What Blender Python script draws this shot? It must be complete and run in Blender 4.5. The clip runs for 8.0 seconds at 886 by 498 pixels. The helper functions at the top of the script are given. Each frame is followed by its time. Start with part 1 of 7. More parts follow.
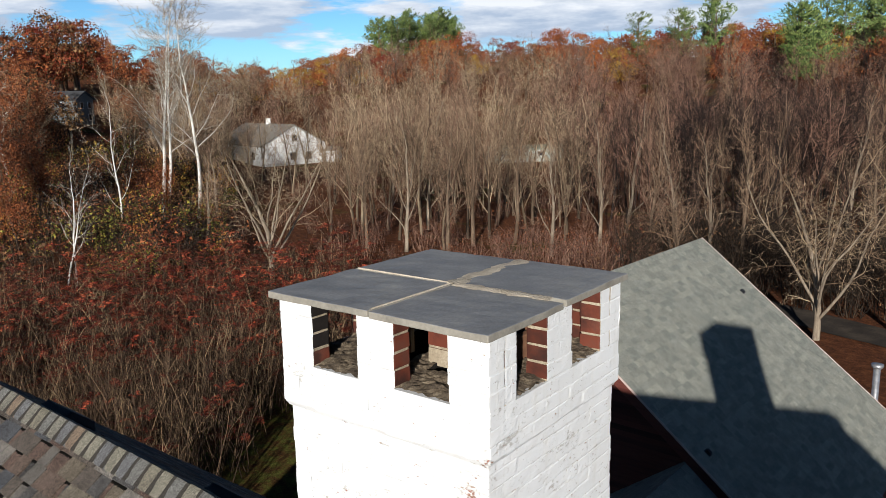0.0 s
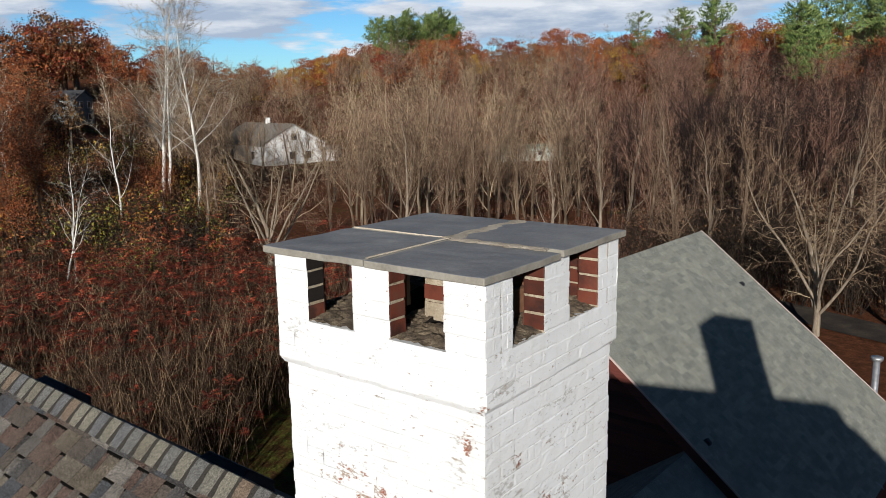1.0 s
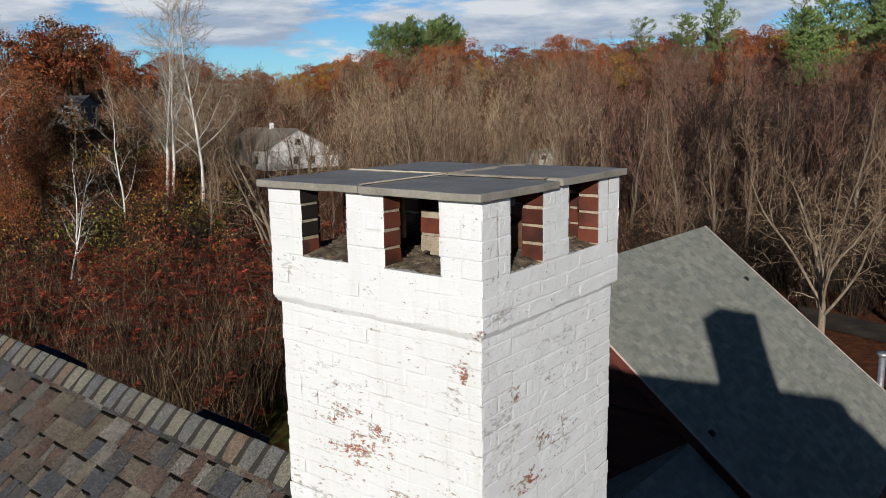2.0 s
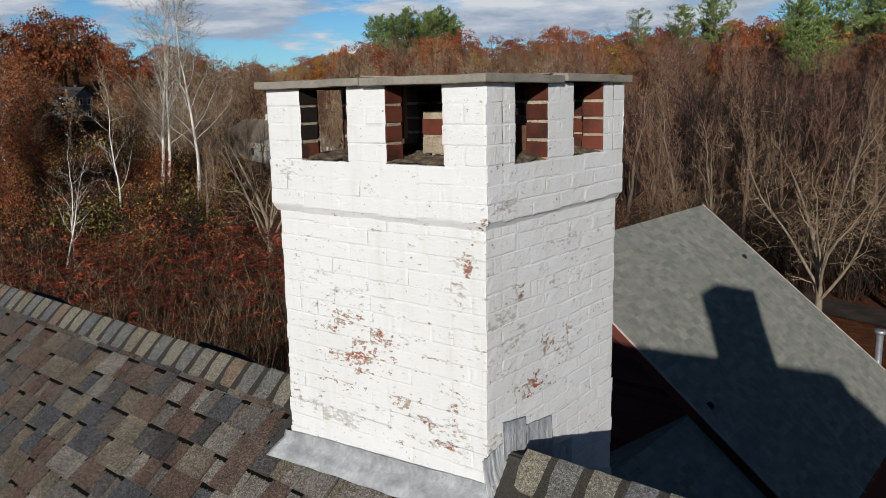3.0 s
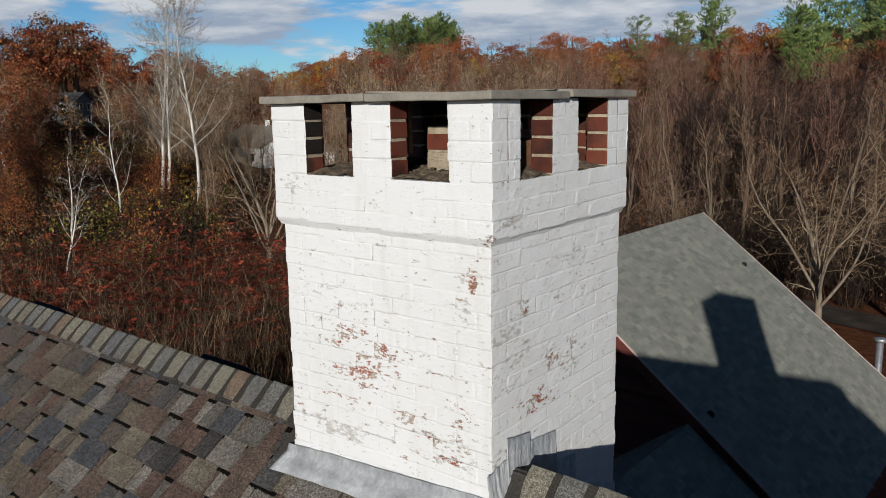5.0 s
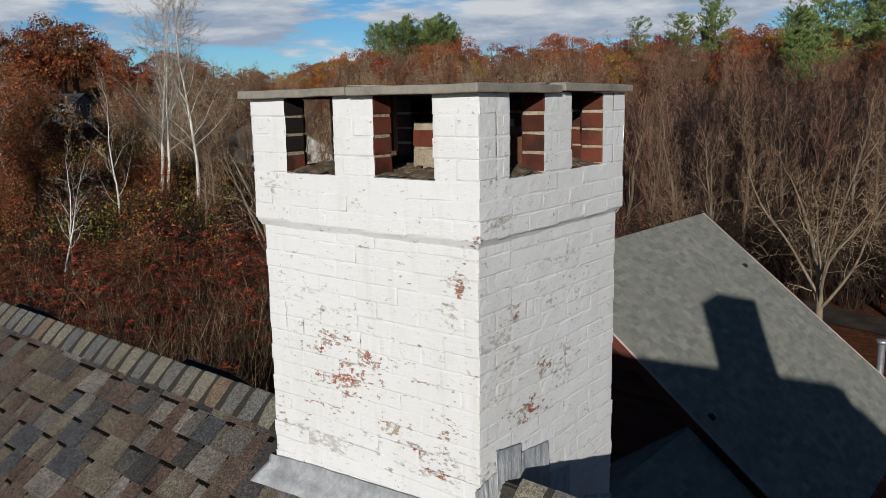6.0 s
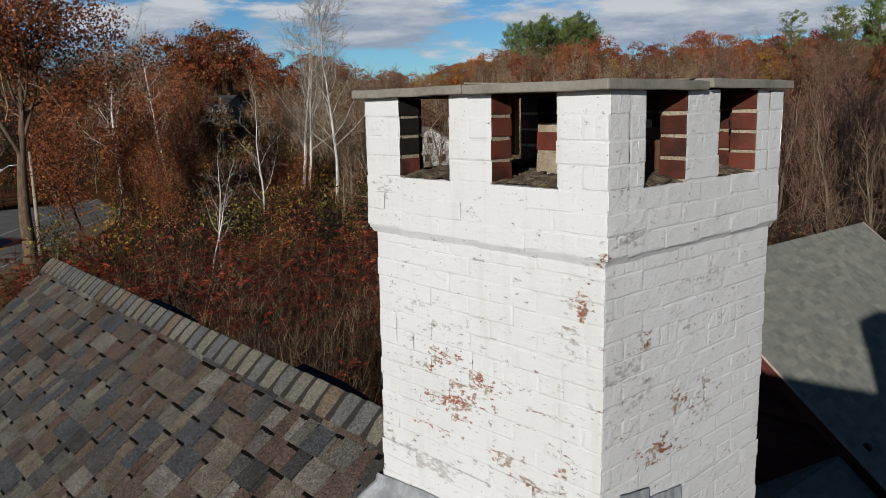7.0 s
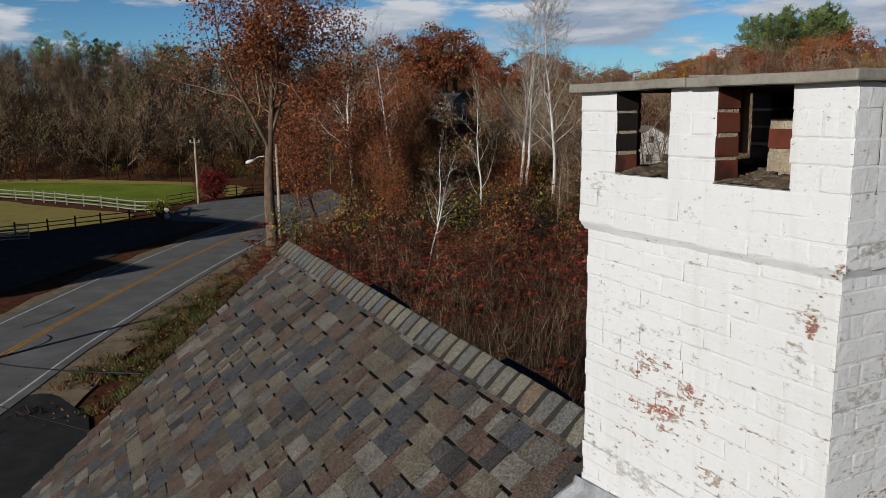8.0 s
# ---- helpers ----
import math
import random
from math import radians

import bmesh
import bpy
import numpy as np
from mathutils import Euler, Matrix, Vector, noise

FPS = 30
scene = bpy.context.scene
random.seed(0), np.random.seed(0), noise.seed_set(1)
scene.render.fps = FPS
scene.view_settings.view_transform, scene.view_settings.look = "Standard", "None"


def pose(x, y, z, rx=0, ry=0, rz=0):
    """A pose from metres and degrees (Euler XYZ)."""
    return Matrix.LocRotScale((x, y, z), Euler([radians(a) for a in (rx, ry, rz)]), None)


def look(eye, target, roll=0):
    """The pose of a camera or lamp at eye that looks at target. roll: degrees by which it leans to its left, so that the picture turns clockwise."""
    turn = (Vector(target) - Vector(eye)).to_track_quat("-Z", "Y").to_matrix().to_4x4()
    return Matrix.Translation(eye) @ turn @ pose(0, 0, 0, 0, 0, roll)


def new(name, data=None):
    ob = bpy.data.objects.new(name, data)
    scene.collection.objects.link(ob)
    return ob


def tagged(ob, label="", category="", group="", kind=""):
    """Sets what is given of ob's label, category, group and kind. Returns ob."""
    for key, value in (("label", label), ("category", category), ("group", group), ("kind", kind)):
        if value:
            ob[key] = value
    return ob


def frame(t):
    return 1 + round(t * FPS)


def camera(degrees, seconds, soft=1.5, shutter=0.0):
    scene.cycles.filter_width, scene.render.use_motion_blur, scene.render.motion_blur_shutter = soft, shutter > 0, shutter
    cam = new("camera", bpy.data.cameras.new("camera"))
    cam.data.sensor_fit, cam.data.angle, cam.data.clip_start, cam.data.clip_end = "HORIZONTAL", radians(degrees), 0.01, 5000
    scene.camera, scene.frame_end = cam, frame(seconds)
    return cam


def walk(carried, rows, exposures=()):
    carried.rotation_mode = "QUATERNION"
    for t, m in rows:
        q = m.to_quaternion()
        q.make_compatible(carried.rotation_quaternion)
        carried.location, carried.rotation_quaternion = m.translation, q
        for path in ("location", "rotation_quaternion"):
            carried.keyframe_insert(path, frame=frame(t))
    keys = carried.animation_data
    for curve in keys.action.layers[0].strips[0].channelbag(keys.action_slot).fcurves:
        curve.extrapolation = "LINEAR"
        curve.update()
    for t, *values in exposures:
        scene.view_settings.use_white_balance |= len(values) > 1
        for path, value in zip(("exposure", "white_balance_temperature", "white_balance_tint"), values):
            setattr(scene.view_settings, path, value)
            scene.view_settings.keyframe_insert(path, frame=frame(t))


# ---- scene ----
cam = camera(58.9, 8.0, soft=0.5)
PATH = [
    (0, (1.516, -2.231, 1.307), (0.318, -0.674, 0.932), -1.0),
    (0.5, (1.508, -2.233, 1.15), (0.311, -0.676, 0.775), -1.0),
    (1, (1.531, -2.232, 1.102), (0.333, -0.674, 0.728), -1.0),
    (2.3, (1.541, -2.202, 0.683), (0.333, -0.648, 0.328), -1.0),
    (2.5, (1.532, -2.216, 0.618), (0.334, -0.658, 0.244), -1.1),
    (3, (1.519, -2.228, 0.407), (0.321, -0.671, 0.033), -1.1),
    (3.5, (1.511, -2.248, 0.407), (0.314, -0.69, 0.034), -1.1),
    (4, (1.504, -2.259, 0.438), (0.306, -0.702, 0.064), -1.1),
    (4.5, (1.506, -2.253, 0.45), (0.308, -0.693, 0.085), -1.0),
    (6, (1.45, -2.085, 0.419), (0.251, -0.525, 0.062), -1.0),
    (6.5, (1.379, -1.956, 0.415), (0.175, -0.399, 0.058), -1.1),
    (6.7, (1.337, -1.905, 0.417), (0.059, -0.409, 0.061), -1.1),
    (6.8, (1.345, -1.855, 0.427), (-0.01, -0.429, 0.065), -1.4),
    (7, (1.311, -1.851, 0.416), (-0.136, -0.516, 0.066), -1.1),
    (7.2, (1.309, -1.836, 0.418), (-0.238, -0.618, 0.071), -1.0),
    (7.3, (1.303, -1.826, 0.415), (-0.305, -0.687, 0.069), -0.9),
    (7.5, (1.297, -1.811, 0.414), (-0.427, -0.857, 0.07), -1.2),
    (8, (1.294, -1.82, 0.402), (-0.461, -0.926, 0.056), -0.8),
]
walk(cam, [(t, look(eye, target, roll)) for t, eye, target, roll in PATH],
     exposures=((0.0, 0.27), (1.0, 0.08), (2.5, -0.22), (3.5, -0.29), (6.0, -0.36), (7.0, -0.45), (7.5, -0.50), (8.0, -0.42)))

# ---- light ----
SUN_AZ, SUN_EL = radians(28.5), radians(14.7)      # travel direction: from +y towards -x, and down
SUN_DIR = Vector((-math.sin(SUN_AZ) * math.cos(SUN_EL), math.cos(SUN_AZ) * math.cos(SUN_EL), -math.sin(SUN_EL)))
lamp = new("sun", bpy.data.lights.new("sun", "SUN"))
lamp.data.energy, lamp.data.angle, lamp.data.color = 5.0, radians(0.55), (1.0, 0.955, 0.89)
lamp.matrix_world = SUN_DIR.to_track_quat("-Z", "Y").to_matrix().to_4x4()


def make_world():
    world = bpy.data.worlds.new("sky")
    world.use_nodes = True
    scene.world = world
    nt = world.node_tree
    n, l = nt.nodes, nt.links
    n.clear()
    out, bg = n.new("ShaderNodeOutputWorld"), n.new("ShaderNodeBackground")
    sky = n.new("ShaderNodeTexSky")
    sky.sky_type, sky.sun_disc = "NISHITA", False
    sky.sun_elevation = SUN_EL
    sky.sun_rotation = math.atan2(-SUN_DIR.x, -SUN_DIR.y)
    sky.air_density, sky.dust_density, sky.ozone_density = 1.0, 0.3, 2.0
    tc, sep = n.new("ShaderNodeTexCoord"), n.new("ShaderNodeSeparateXYZ")
    l.new(tc.outputs["Generated"], sep.inputs[0])
    up = n.new("ShaderNodeMath"); up.operation = "MAXIMUM"; up.inputs[1].default_value = 0.0
    l.new(sep.outputs[2], up.inputs[0])
    # low banks of cumulus, wider than they are high
    field = []
    for lift in (0.0, 0.42):
        mp = n.new("ShaderNodeMapping")
        mp.inputs["Scale"].default_value, mp.inputs["Location"].default_value = (4.6, 4.6, 22.0), (3.1, 0.4, lift)
        l.new(tc.outputs["Generated"], mp.inputs["Vector"])
        nz = n.new("ShaderNodeTexNoise")
        nz.inputs["Scale"].default_value, nz.inputs["Detail"].default_value, nz.inputs["Roughness"].default_value = 1.0, 8.0, 0.56
        l.new(mp.outputs[0], nz.inputs["Vector"])
        field.append(nz.outputs["Fac"])
    cover = n.new("ShaderNodeValToRGB")
    cover.color_ramp.elements[0].position, cover.color_ramp.elements[1].position = 0.515, 0.59
    bank = n.new("ShaderNodeValToRGB")      # how readily clouds form at each height
    bank.color_ramp.interpolation = "EASE"
    for q, (at_z, v) in enumerate(((0.045, 0.36), (0.082, 0.56), (0.122, 0.55), (0.17, 0.40))):
        el = bank.color_ramp.elements[q] if q < 2 else bank.color_ramp.elements.new(at_z)
        el.position, el.color = at_z, (v, v, v, 1)
    l.new(up.outputs[0], bank.inputs[0])
    form = n.new("ShaderNodeMath"); form.operation = "ADD"
    l.new(field[0], form.inputs[0]); l.new(bank.outputs[0], form.inputs[1])
    less = n.new("ShaderNodeMath"); less.operation = "SUBTRACT"; less.inputs[1].default_value = 0.5
    l.new(form.outputs[0], less.inputs[0])
    l.new(less.outputs[0], cover.inputs[0])
    # the sunlit tops of the clouds are white, their bases grey
    rise = n.new("ShaderNodeMath"); rise.operation = "SUBTRACT"
    l.new(field[0], rise.inputs[0]); l.new(field[1], rise.inputs[1])
    half = n.new("ShaderNodeMath"); half.operation = "ADD"; half.inputs[1].default_value = 0.5
    l.new(rise.outputs[0], half.inputs[0])
    body = n.new("ShaderNodeValToRGB")
    e = body.color_ramp.elements
    e[0].position, e[0].color = 0.45, (7.6, 9.4, 12.2, 1)
    e[1].position, e[1].color = 0.63, (15.0, 15.8, 17.0, 1)
    l.new(half.outputs[0], body.inputs[0])
    tint = n.new("ShaderNodeMix"); tint.data_type, tint.blend_type = "RGBA", "MULTIPLY"
    tint.inputs[0].default_value = 1.0
    tint.inputs[7].default_value = (0.90, 1.60, 2.45, 1)
    # a clear sky: brightest above the horizon, deep overhead
    deep = n.new("ShaderNodeValToRGB")
    deep.color_ramp.elements[0].position, deep.color_ramp.elements[0].color = 0.0, (1.3, 1.3, 1.3, 1)
    deep.color_ramp.elements[1].position, deep.color_ramp.elements[1].color = 0.42, (0.13, 0.13, 0.13, 1)
    l.new(up.outputs[0], deep.inputs[0])
    grade = n.new("ShaderNodeMix"); grade.data_type, grade.blend_type = "RGBA", "MULTIPLY"
    grade.inputs[0].default_value = 1.0
    l.new(sky.outputs[0], grade.inputs[6]); l.new(deep.outputs[0], grade.inputs[7])
    l.new(grade.outputs[2], tint.inputs[6])
    # the cloud field thins out overhead
    high = n.new("ShaderNodeValToRGB")
    high.color_ramp.elements[0].position, high.color_ramp.elements[0].color = 0.20, (1, 1, 1, 1)
    high.color_ramp.elements[1].position, high.color_ramp.elements[1].color = 0.40, (0.0, 0.0, 0.0, 1)
    l.new(up.outputs[0], high.inputs[0])
    thin = n.new("ShaderNodeMath"); thin.operation = "MULTIPLY"
    l.new(cover.outputs[0], thin.inputs[0]); l.new(high.outputs[0], thin.inputs[1])
    mix = n.new("ShaderNodeMix"); mix.data_type = "RGBA"
    l.new(thin.outputs[0], mix.inputs[0]); l.new(tint.outputs[2], mix.inputs[6]); l.new(body.outputs[0], mix.inputs[7])
    l.new(mix.outputs[2], bg.inputs[0])
    bg.inputs[1].default_value = 0.05
    l.new(bg.outputs[0], out.inputs[0])


make_world()


# ---- materials ----
class Mat:
    """A small node builder round one principled material."""

    def __init__(self, name, rough=0.8, metal=0.0, spec=0.3):
        self.m = bpy.data.materials.new(name)
        self.m.use_nodes = True
        self.nt = self.m.node_tree
        self.b = self.nt.nodes["Principled BSDF"]
        self.b.inputs["Roughness"].default_value = rough
        self.b.inputs["Metallic"].default_value = metal
        self.b.inputs["Specular IOR Level"].default_value = spec

    def node(self, kind, **inputs):
        nd = self.nt.nodes.new(kind)
        for k, v in inputs.items():
            self.put(nd.inputs[k.replace("_", " ")], v)
        return nd

    def put(self, sock, v):
        if isinstance(v, bpy.types.NodeSocket):
            self.nt.links.new(v, sock)
        else:
            sock.default_value = v

    def place(self, kind="world"):
        if kind == "world":
            return self.node("ShaderNodeNewGeometry").outputs["Position"]
        return self.node("ShaderNodeTexCoord").outputs["Object"]

    def noise(self, scale, detail=4.0, rough=0.55, at=None, stretch=None):
        at = at or self.place()
        if stretch:
            mp = self.node("ShaderNodeMapping", Vector=at, Scale=stretch)
            at = mp.outputs[0]
        return self.node("ShaderNodeTexNoise", Vector=at, Scale=scale, Detail=detail, Roughness=rough).outputs["Fac"]

    def ramp(self, fac, stops, constant=False):
        nd = self.node("ShaderNodeValToRGB", Fac=fac)
        r = nd.color_ramp
        r.interpolation = "CONSTANT" if constant else "LINEAR"
        while len(r.elements) < len(stops):
            r.elements.new(0.5)
        for e, (p, c) in zip(r.elements, stops):
            e.position, e.color = p, (c, c, c, 1) if isinstance(c, (int, float)) else (*c, 1)
        return nd.outputs[0]

    def mix(self, fac, a, b, how="MIX"):
        nd = self.node("ShaderNodeMix")
        nd.data_type, nd.blend_type = "RGBA", how
        for k, v in ((0, fac), (6, a), (7, b)):
            if not isinstance(v, bpy.types.NodeSocket) and k and len(v) == 3:
                v = (*v, 1)
            self.put(nd.inputs[k], v)
        return nd.outputs[2]

    def math(self, how, a, b=0.0, clamp=False):
        nd = self.node("ShaderNodeMath")
        nd.operation, nd.use_clamp = how, clamp
        self.put(nd.inputs[0], a); self.put(nd.inputs[1], b)
        return nd.outputs[0]

    def random(self, island=False):
        if island:
            return self.node("ShaderNodeNewGeometry").outputs["Random Per Island"]
        return self.node("ShaderNodeObjectInfo").outputs["Random"]

    def color(self, v):
        self.put(self.b.inputs["Base Color"], (*v, 1) if isinstance(v, tuple) else v)
        return self

    def rough(self, v):
        self.put(self.b.inputs["Roughness"], v)
        return self

    def bump(self, height, strength=0.3, dist=0.01):
        nd = self.node("ShaderNodeBump", Height=height, Strength=strength, Distance=dist)
        self.nt.links.new(nd.outputs[0], self.b.inputs["Normal"])
        return self


def srgb(r, g, b):
    f = lambda c: c / 255 / 12.92 if c <= 10 else ((c / 255 + 0.055) / 1.055) ** 2.4
    return (f(r), f(g), f(b))


def paint_on_brick(name, brick_only=False):
    """White masonry paint over red brick: worn through in flakes, most of all in two patches low on the front and on the side."""
    k = Mat(name, 0.62, spec=0.25)
    p = k.place()
    fine, mid, broad = k.noise(34, 7, 0.66, p, (1.0, 1.0, 2.1)), k.noise(10, 4, 0.55, p, (1.0, 1.0, 2.0)), k.noise(2.3, 3, 0.5, p)
    brick = k.ramp(k.noise(9, 3, 0.5, p), [(0.3, srgb(128, 72, 52)), (0.52, srgb(158, 88, 60)), (0.72, srgb(134, 104, 88))])
    if brick_only:
        tone = k.ramp(k.random(), [(0.0, 0.45), (0.5, 0.8), (1.0, 1.1)])
        base = k.mix(1.0, k.mix(0.75, brick, srgb(88, 44, 37)), tone, "MULTIPLY")
        soot = k.ramp(k.noise(6, 5, 0.6, p), [(0.45, 0.0), (0.62, 1.0)])
        base = k.mix(k.math("MULTIPLY", soot, 0.75), base, srgb(40, 32, 30))
        k.color(base).bump(fine, 0.5, 0.004)
        return k.m
    sep = k.node("ShaderNodeSeparateXYZ", Vector=p)

    def patch(cx, cy, cz, rx, ry, rz):
        d = None
        for s, c, r in ((0, cx, rx), (1, cy, ry), (2, cz, rz)):
            q = k.math("POWER", k.math("DIVIDE", k.math("ABSOLUTE", k.math("SUBTRACT", sep.outputs[s], c)), r), 2.0)
            d = q if d is None else k.math("ADD", d, q)
        return k.math("SUBTRACT", 1.0, d, clamp=True)

    def zones(specs):
        z = None
        for spec, w in specs:
            q = k.math("MULTIPLY", patch(*spec), w)
            z = q if z is None else k.math("MAXIMUM", z, q)
        return z

    # bare brick: a broad worn patch on the front, single bricks below it, spots by the corner and on the side
    worn = zones((((-0.70, 0.0, -0.57, 0.32, 0.2, 0.20), 0.165), ((-0.80, 0.0, -0.77, 0.20, 0.2, 0.06), 0.17), ((-0.43, 0.0, -0.775, 0.10, 0.2, 0.07), 0.14),
                  ((-0.20, 0.0, -0.72, 0.22, 0.2, 0.20), 0.095), ((-0.09, 0.0, -0.17, 0.06, 0.2, 0.10), 0.15), ((-0.25, 0.0, -0.86, 0.30, 0.2, 0.07), 0.10),
                  ((0.0, 0.38, -0.72, 0.1, 0.28, 0.09), 0.085), ((0.0, 0.63, -0.82, 0.1, 0.12, 0.07), 0.09), ((0.0, 0.49, -0.58, 0.1, 0.26, 0.10), 0.07),
                  ((0.0, 0.68, -0.30, 0.1, 0.16, 0.06), 0.09), ((0.0, 0.19, -0.28, 0.1, 0.14, 0.10), 0.07)))
    each = k.ramp(k.random(), [(0.0, 0.30), (0.5, 0.65), (0.75, 1.0), (1.0, 1.35)])
    worn = k.math("MULTIPLY", k.math("ADD", worn, 0.024), each)
    base_f = k.math("ADD", k.math("MULTIPLY", fine, 0.66), k.math("MULTIPLY", mid, 0.34))
    flake = k.math("ADD", base_f, worn)
    gone = k.math("MULTIPLY", k.ramp(flake, [(0.646, 0.0), (0.66, 1.0)]), k.ramp(k.noise(95, 4, 0.65, p, (1.0, 1.0, 1.6)), [(0.40, 0.0), (0.50, 1.0)]))
    # thin, weathered paint: grey flecks by the corner of the head, on the side and along the foot
    thin = k.math("MULTIPLY", k.math("ADD", zones((((0.0, 0.10, 0.07, 0.10, 0.22, 0.12), 0.085), ((0.0, 0.17, -0.42, 0.1, 0.18, 0.30), 0.085), ((0.0, 0.62, -0.22, 0.1, 0.30, 0.20), 0.06),
                  ((0.0, 0.50, -0.62, 0.1, 0.40, 0.16), 0.08), ((-0.20, 0.0, -0.84, 0.40, 0.2, 0.12), 0.10), ((-0.72, 0.0, -0.52, 0.34, 0.2, 0.26), 0.07),
                  ((-1.0, 0.0, 0.11, 0.12, 0.2, 0.08), 0.09), ((-0.93, 0.0, -0.32, 0.12, 0.2, 0.14), 0.06), ((-0.85, 0.0, -0.92, 0.35, 0.2, 0.06), 0.08), ((-0.1, 0.0, -0.35, 0.12, 0.2, 0.35), 0.05))), 0.014), each)
    grey = k.ramp(k.math("ADD", base_f, thin), [(0.592, 0.0), (0.645, 1.0)])
    white = k.mix(k.ramp(broad, [(0.35, 0.0), (0.7, 1.0)]), (0.77, 0.778, 0.782), (0.735, 0.74, 0.735))
    streak = k.noise(5, 4, 0.6, p, (3.0, 3.0, 0.35))
    white = k.mix(k.ramp(streak, [(0.54, 0.0), (0.78, 0.22)]), white, srgb(186, 178, 160))
    # grime held in the joints, in broken runs
    low = k.node("ShaderNodeSeparateXYZ", Vector=k.place("object")).outputs[2]
    joint = k.math("MULTIPLY", k.ramp(k.math("ABSOLUTE", low), [(0.027, 0.0), (0.033, 1.0), (0.045, 1.0), (0.05, 0.0)]), k.ramp(k.noise(7, 5, 0.65, p, (1.0, 1.0, 1.4)), [(0.50, 0.0), (0.62, 0.75)]))
    under = k.mix(k.ramp(k.noise(17, 3, 0.6, p), [(0.44, 0.0), (0.56, 1.0)]), srgb(168, 152, 134), brick)
    c = k.mix(k.math("MULTIPLY", joint, 0.35), white, srgb(150, 142, 130))
    c = k.mix(k.math("MULTIPLY", grey, 0.5), c, srgb(140, 134, 124))
    c = k.mix(gone, c, under)
    chips = k.math("MULTIPLY", k.ramp(k.noise(130, 2, 0.5, p), [(0.715, 0.0), (0.74, 1.0)]), k.ramp(k.noise(12, 3, 0.6, p), [(0.46, 0.0), (0.54, 1.0)]))
    c = k.mix(k.math("MULTIPLY", chips, 0.85), c, srgb(84, 74, 64))
    k.color(c)
    h = k.math("SUBTRACT", k.math("ADD", k.math("MULTIPLY", mid, 0.6), k.math("MULTIPLY", fine, 0.35)), k.math("MULTIPLY", gone, 0.35))
    # brush marks, drips and grit under the paint, and small dark chips all over
    h = k.math("ADD", h, k.math("MULTIPLY", k.noise(58, 5, 0.7, p, (0.7, 0.7, 1.3)), 0.75))
    k.bump(h, 0.55, 0.006)
    return k.m


def shingle_mat(name, island, stops, grain=0.36, blots=0.5):
    k = Mat(name, 0.93, spec=0.15)
    c = k.ramp(k.random(island), stops, True)
    p = k.place()
    speck = k.math("ADD", k.math("MULTIPLY", k.noise(200, 3, 0.75, p), 0.6), k.math("MULTIPLY", k.noise(75, 3, 0.7, p), 0.4))
    blot = k.noise(7, 4, 0.6, p)
    c = k.mix(grain, c, k.mix(1.0, c, k.ramp(speck, [(0.40, 0.10), (0.5, 0.85), (0.60, 2.6)]), "MULTIPLY"))
    c = k.mix(blots, c, k.mix(1.0, c, k.ramp(blot, [(0.3, 0.35), (0.7, 1.25)]), "MULTIPLY"))
    k.color(c).bump(speck, 1.0, 0.003)
    return k.m


TABS = [(0.0, srgb(98, 94, 89)), (0.12, srgb(95, 82, 74)), (0.24, srgb(76, 77, 80)), (0.36, srgb(87, 80, 74)), (0.48, srgb(107, 100, 89)),
        (0.58, srgb(90, 75, 68)), (0.68, srgb(78, 76, 75)), (0.8, srgb(116, 111, 105)), (0.9, srgb(97, 89, 78)), (0.97, srgb(64, 62, 61))]
CAPS = [(0.0, srgb(114, 111, 102)), (0.2, srgb(105, 104, 101)), (0.36, srgb(117, 102, 88)), (0.48, srgb(122, 118, 106)), (0.66, srgb(100, 100, 101)), (0.8, srgb(113, 108, 96)), (0.92, srgb(105, 91, 79))]
GREY_TABS = [(0.0, srgb(146, 147, 138)), (0.2, srgb(138, 140, 132)), (0.4, srgb(152, 153, 143)), (0.6, srgb(143, 145, 137)), (0.8, srgb(133, 136, 129))]


def speckled(name, stops, scale, rough=0.85, detail=5, bump=0.3, spec=0.25, metal=0.0, second=None, dist=0.01, stretch=None):
    """A surface whose colour wanders along stops, at a coarse and a fine scale."""
    k = Mat(name, rough, metal, spec)
    p = k.place()
    a = k.noise(scale, detail, 0.6, p, stretch)
    b = k.noise(second or scale * 9, 3, 0.6, p, stretch)
    f = k.math("ADD", k.math("MULTIPLY", a, 0.7), k.math("MULTIPLY", b, 0.3))
    k.color(k.ramp(f, stops)).bump(b, bump, dist)
    return k.m


def leaf_mat(name, stops, rough=0.6):
    k = Mat(name, rough, spec=0.2)
    c = k.ramp(k.random(True), stops)
    k.color(c)
    return k.m


def board_mat():
    """Faded red paint on boards, each of its own shade."""
    k = Mat("red_clapboard", 0.7, spec=0.25)
    p = k.place()
    a = k.noise(3, 5, 0.6, p, (0.4, 0.4, 5))
    c = k.ramp(a, [(0.3, srgb(74, 38, 33)), (0.55, srgb(94, 50, 43)), (0.75, srgb(76, 45, 40))])
    k.color(k.mix(1.0, c, k.ramp(k.random(), [(0.0, 0.45), (0.5, 0.85), (1.0, 1.2)]), "MULTIPLY")).bump(a, 0.3, 0.004)
    return k.m


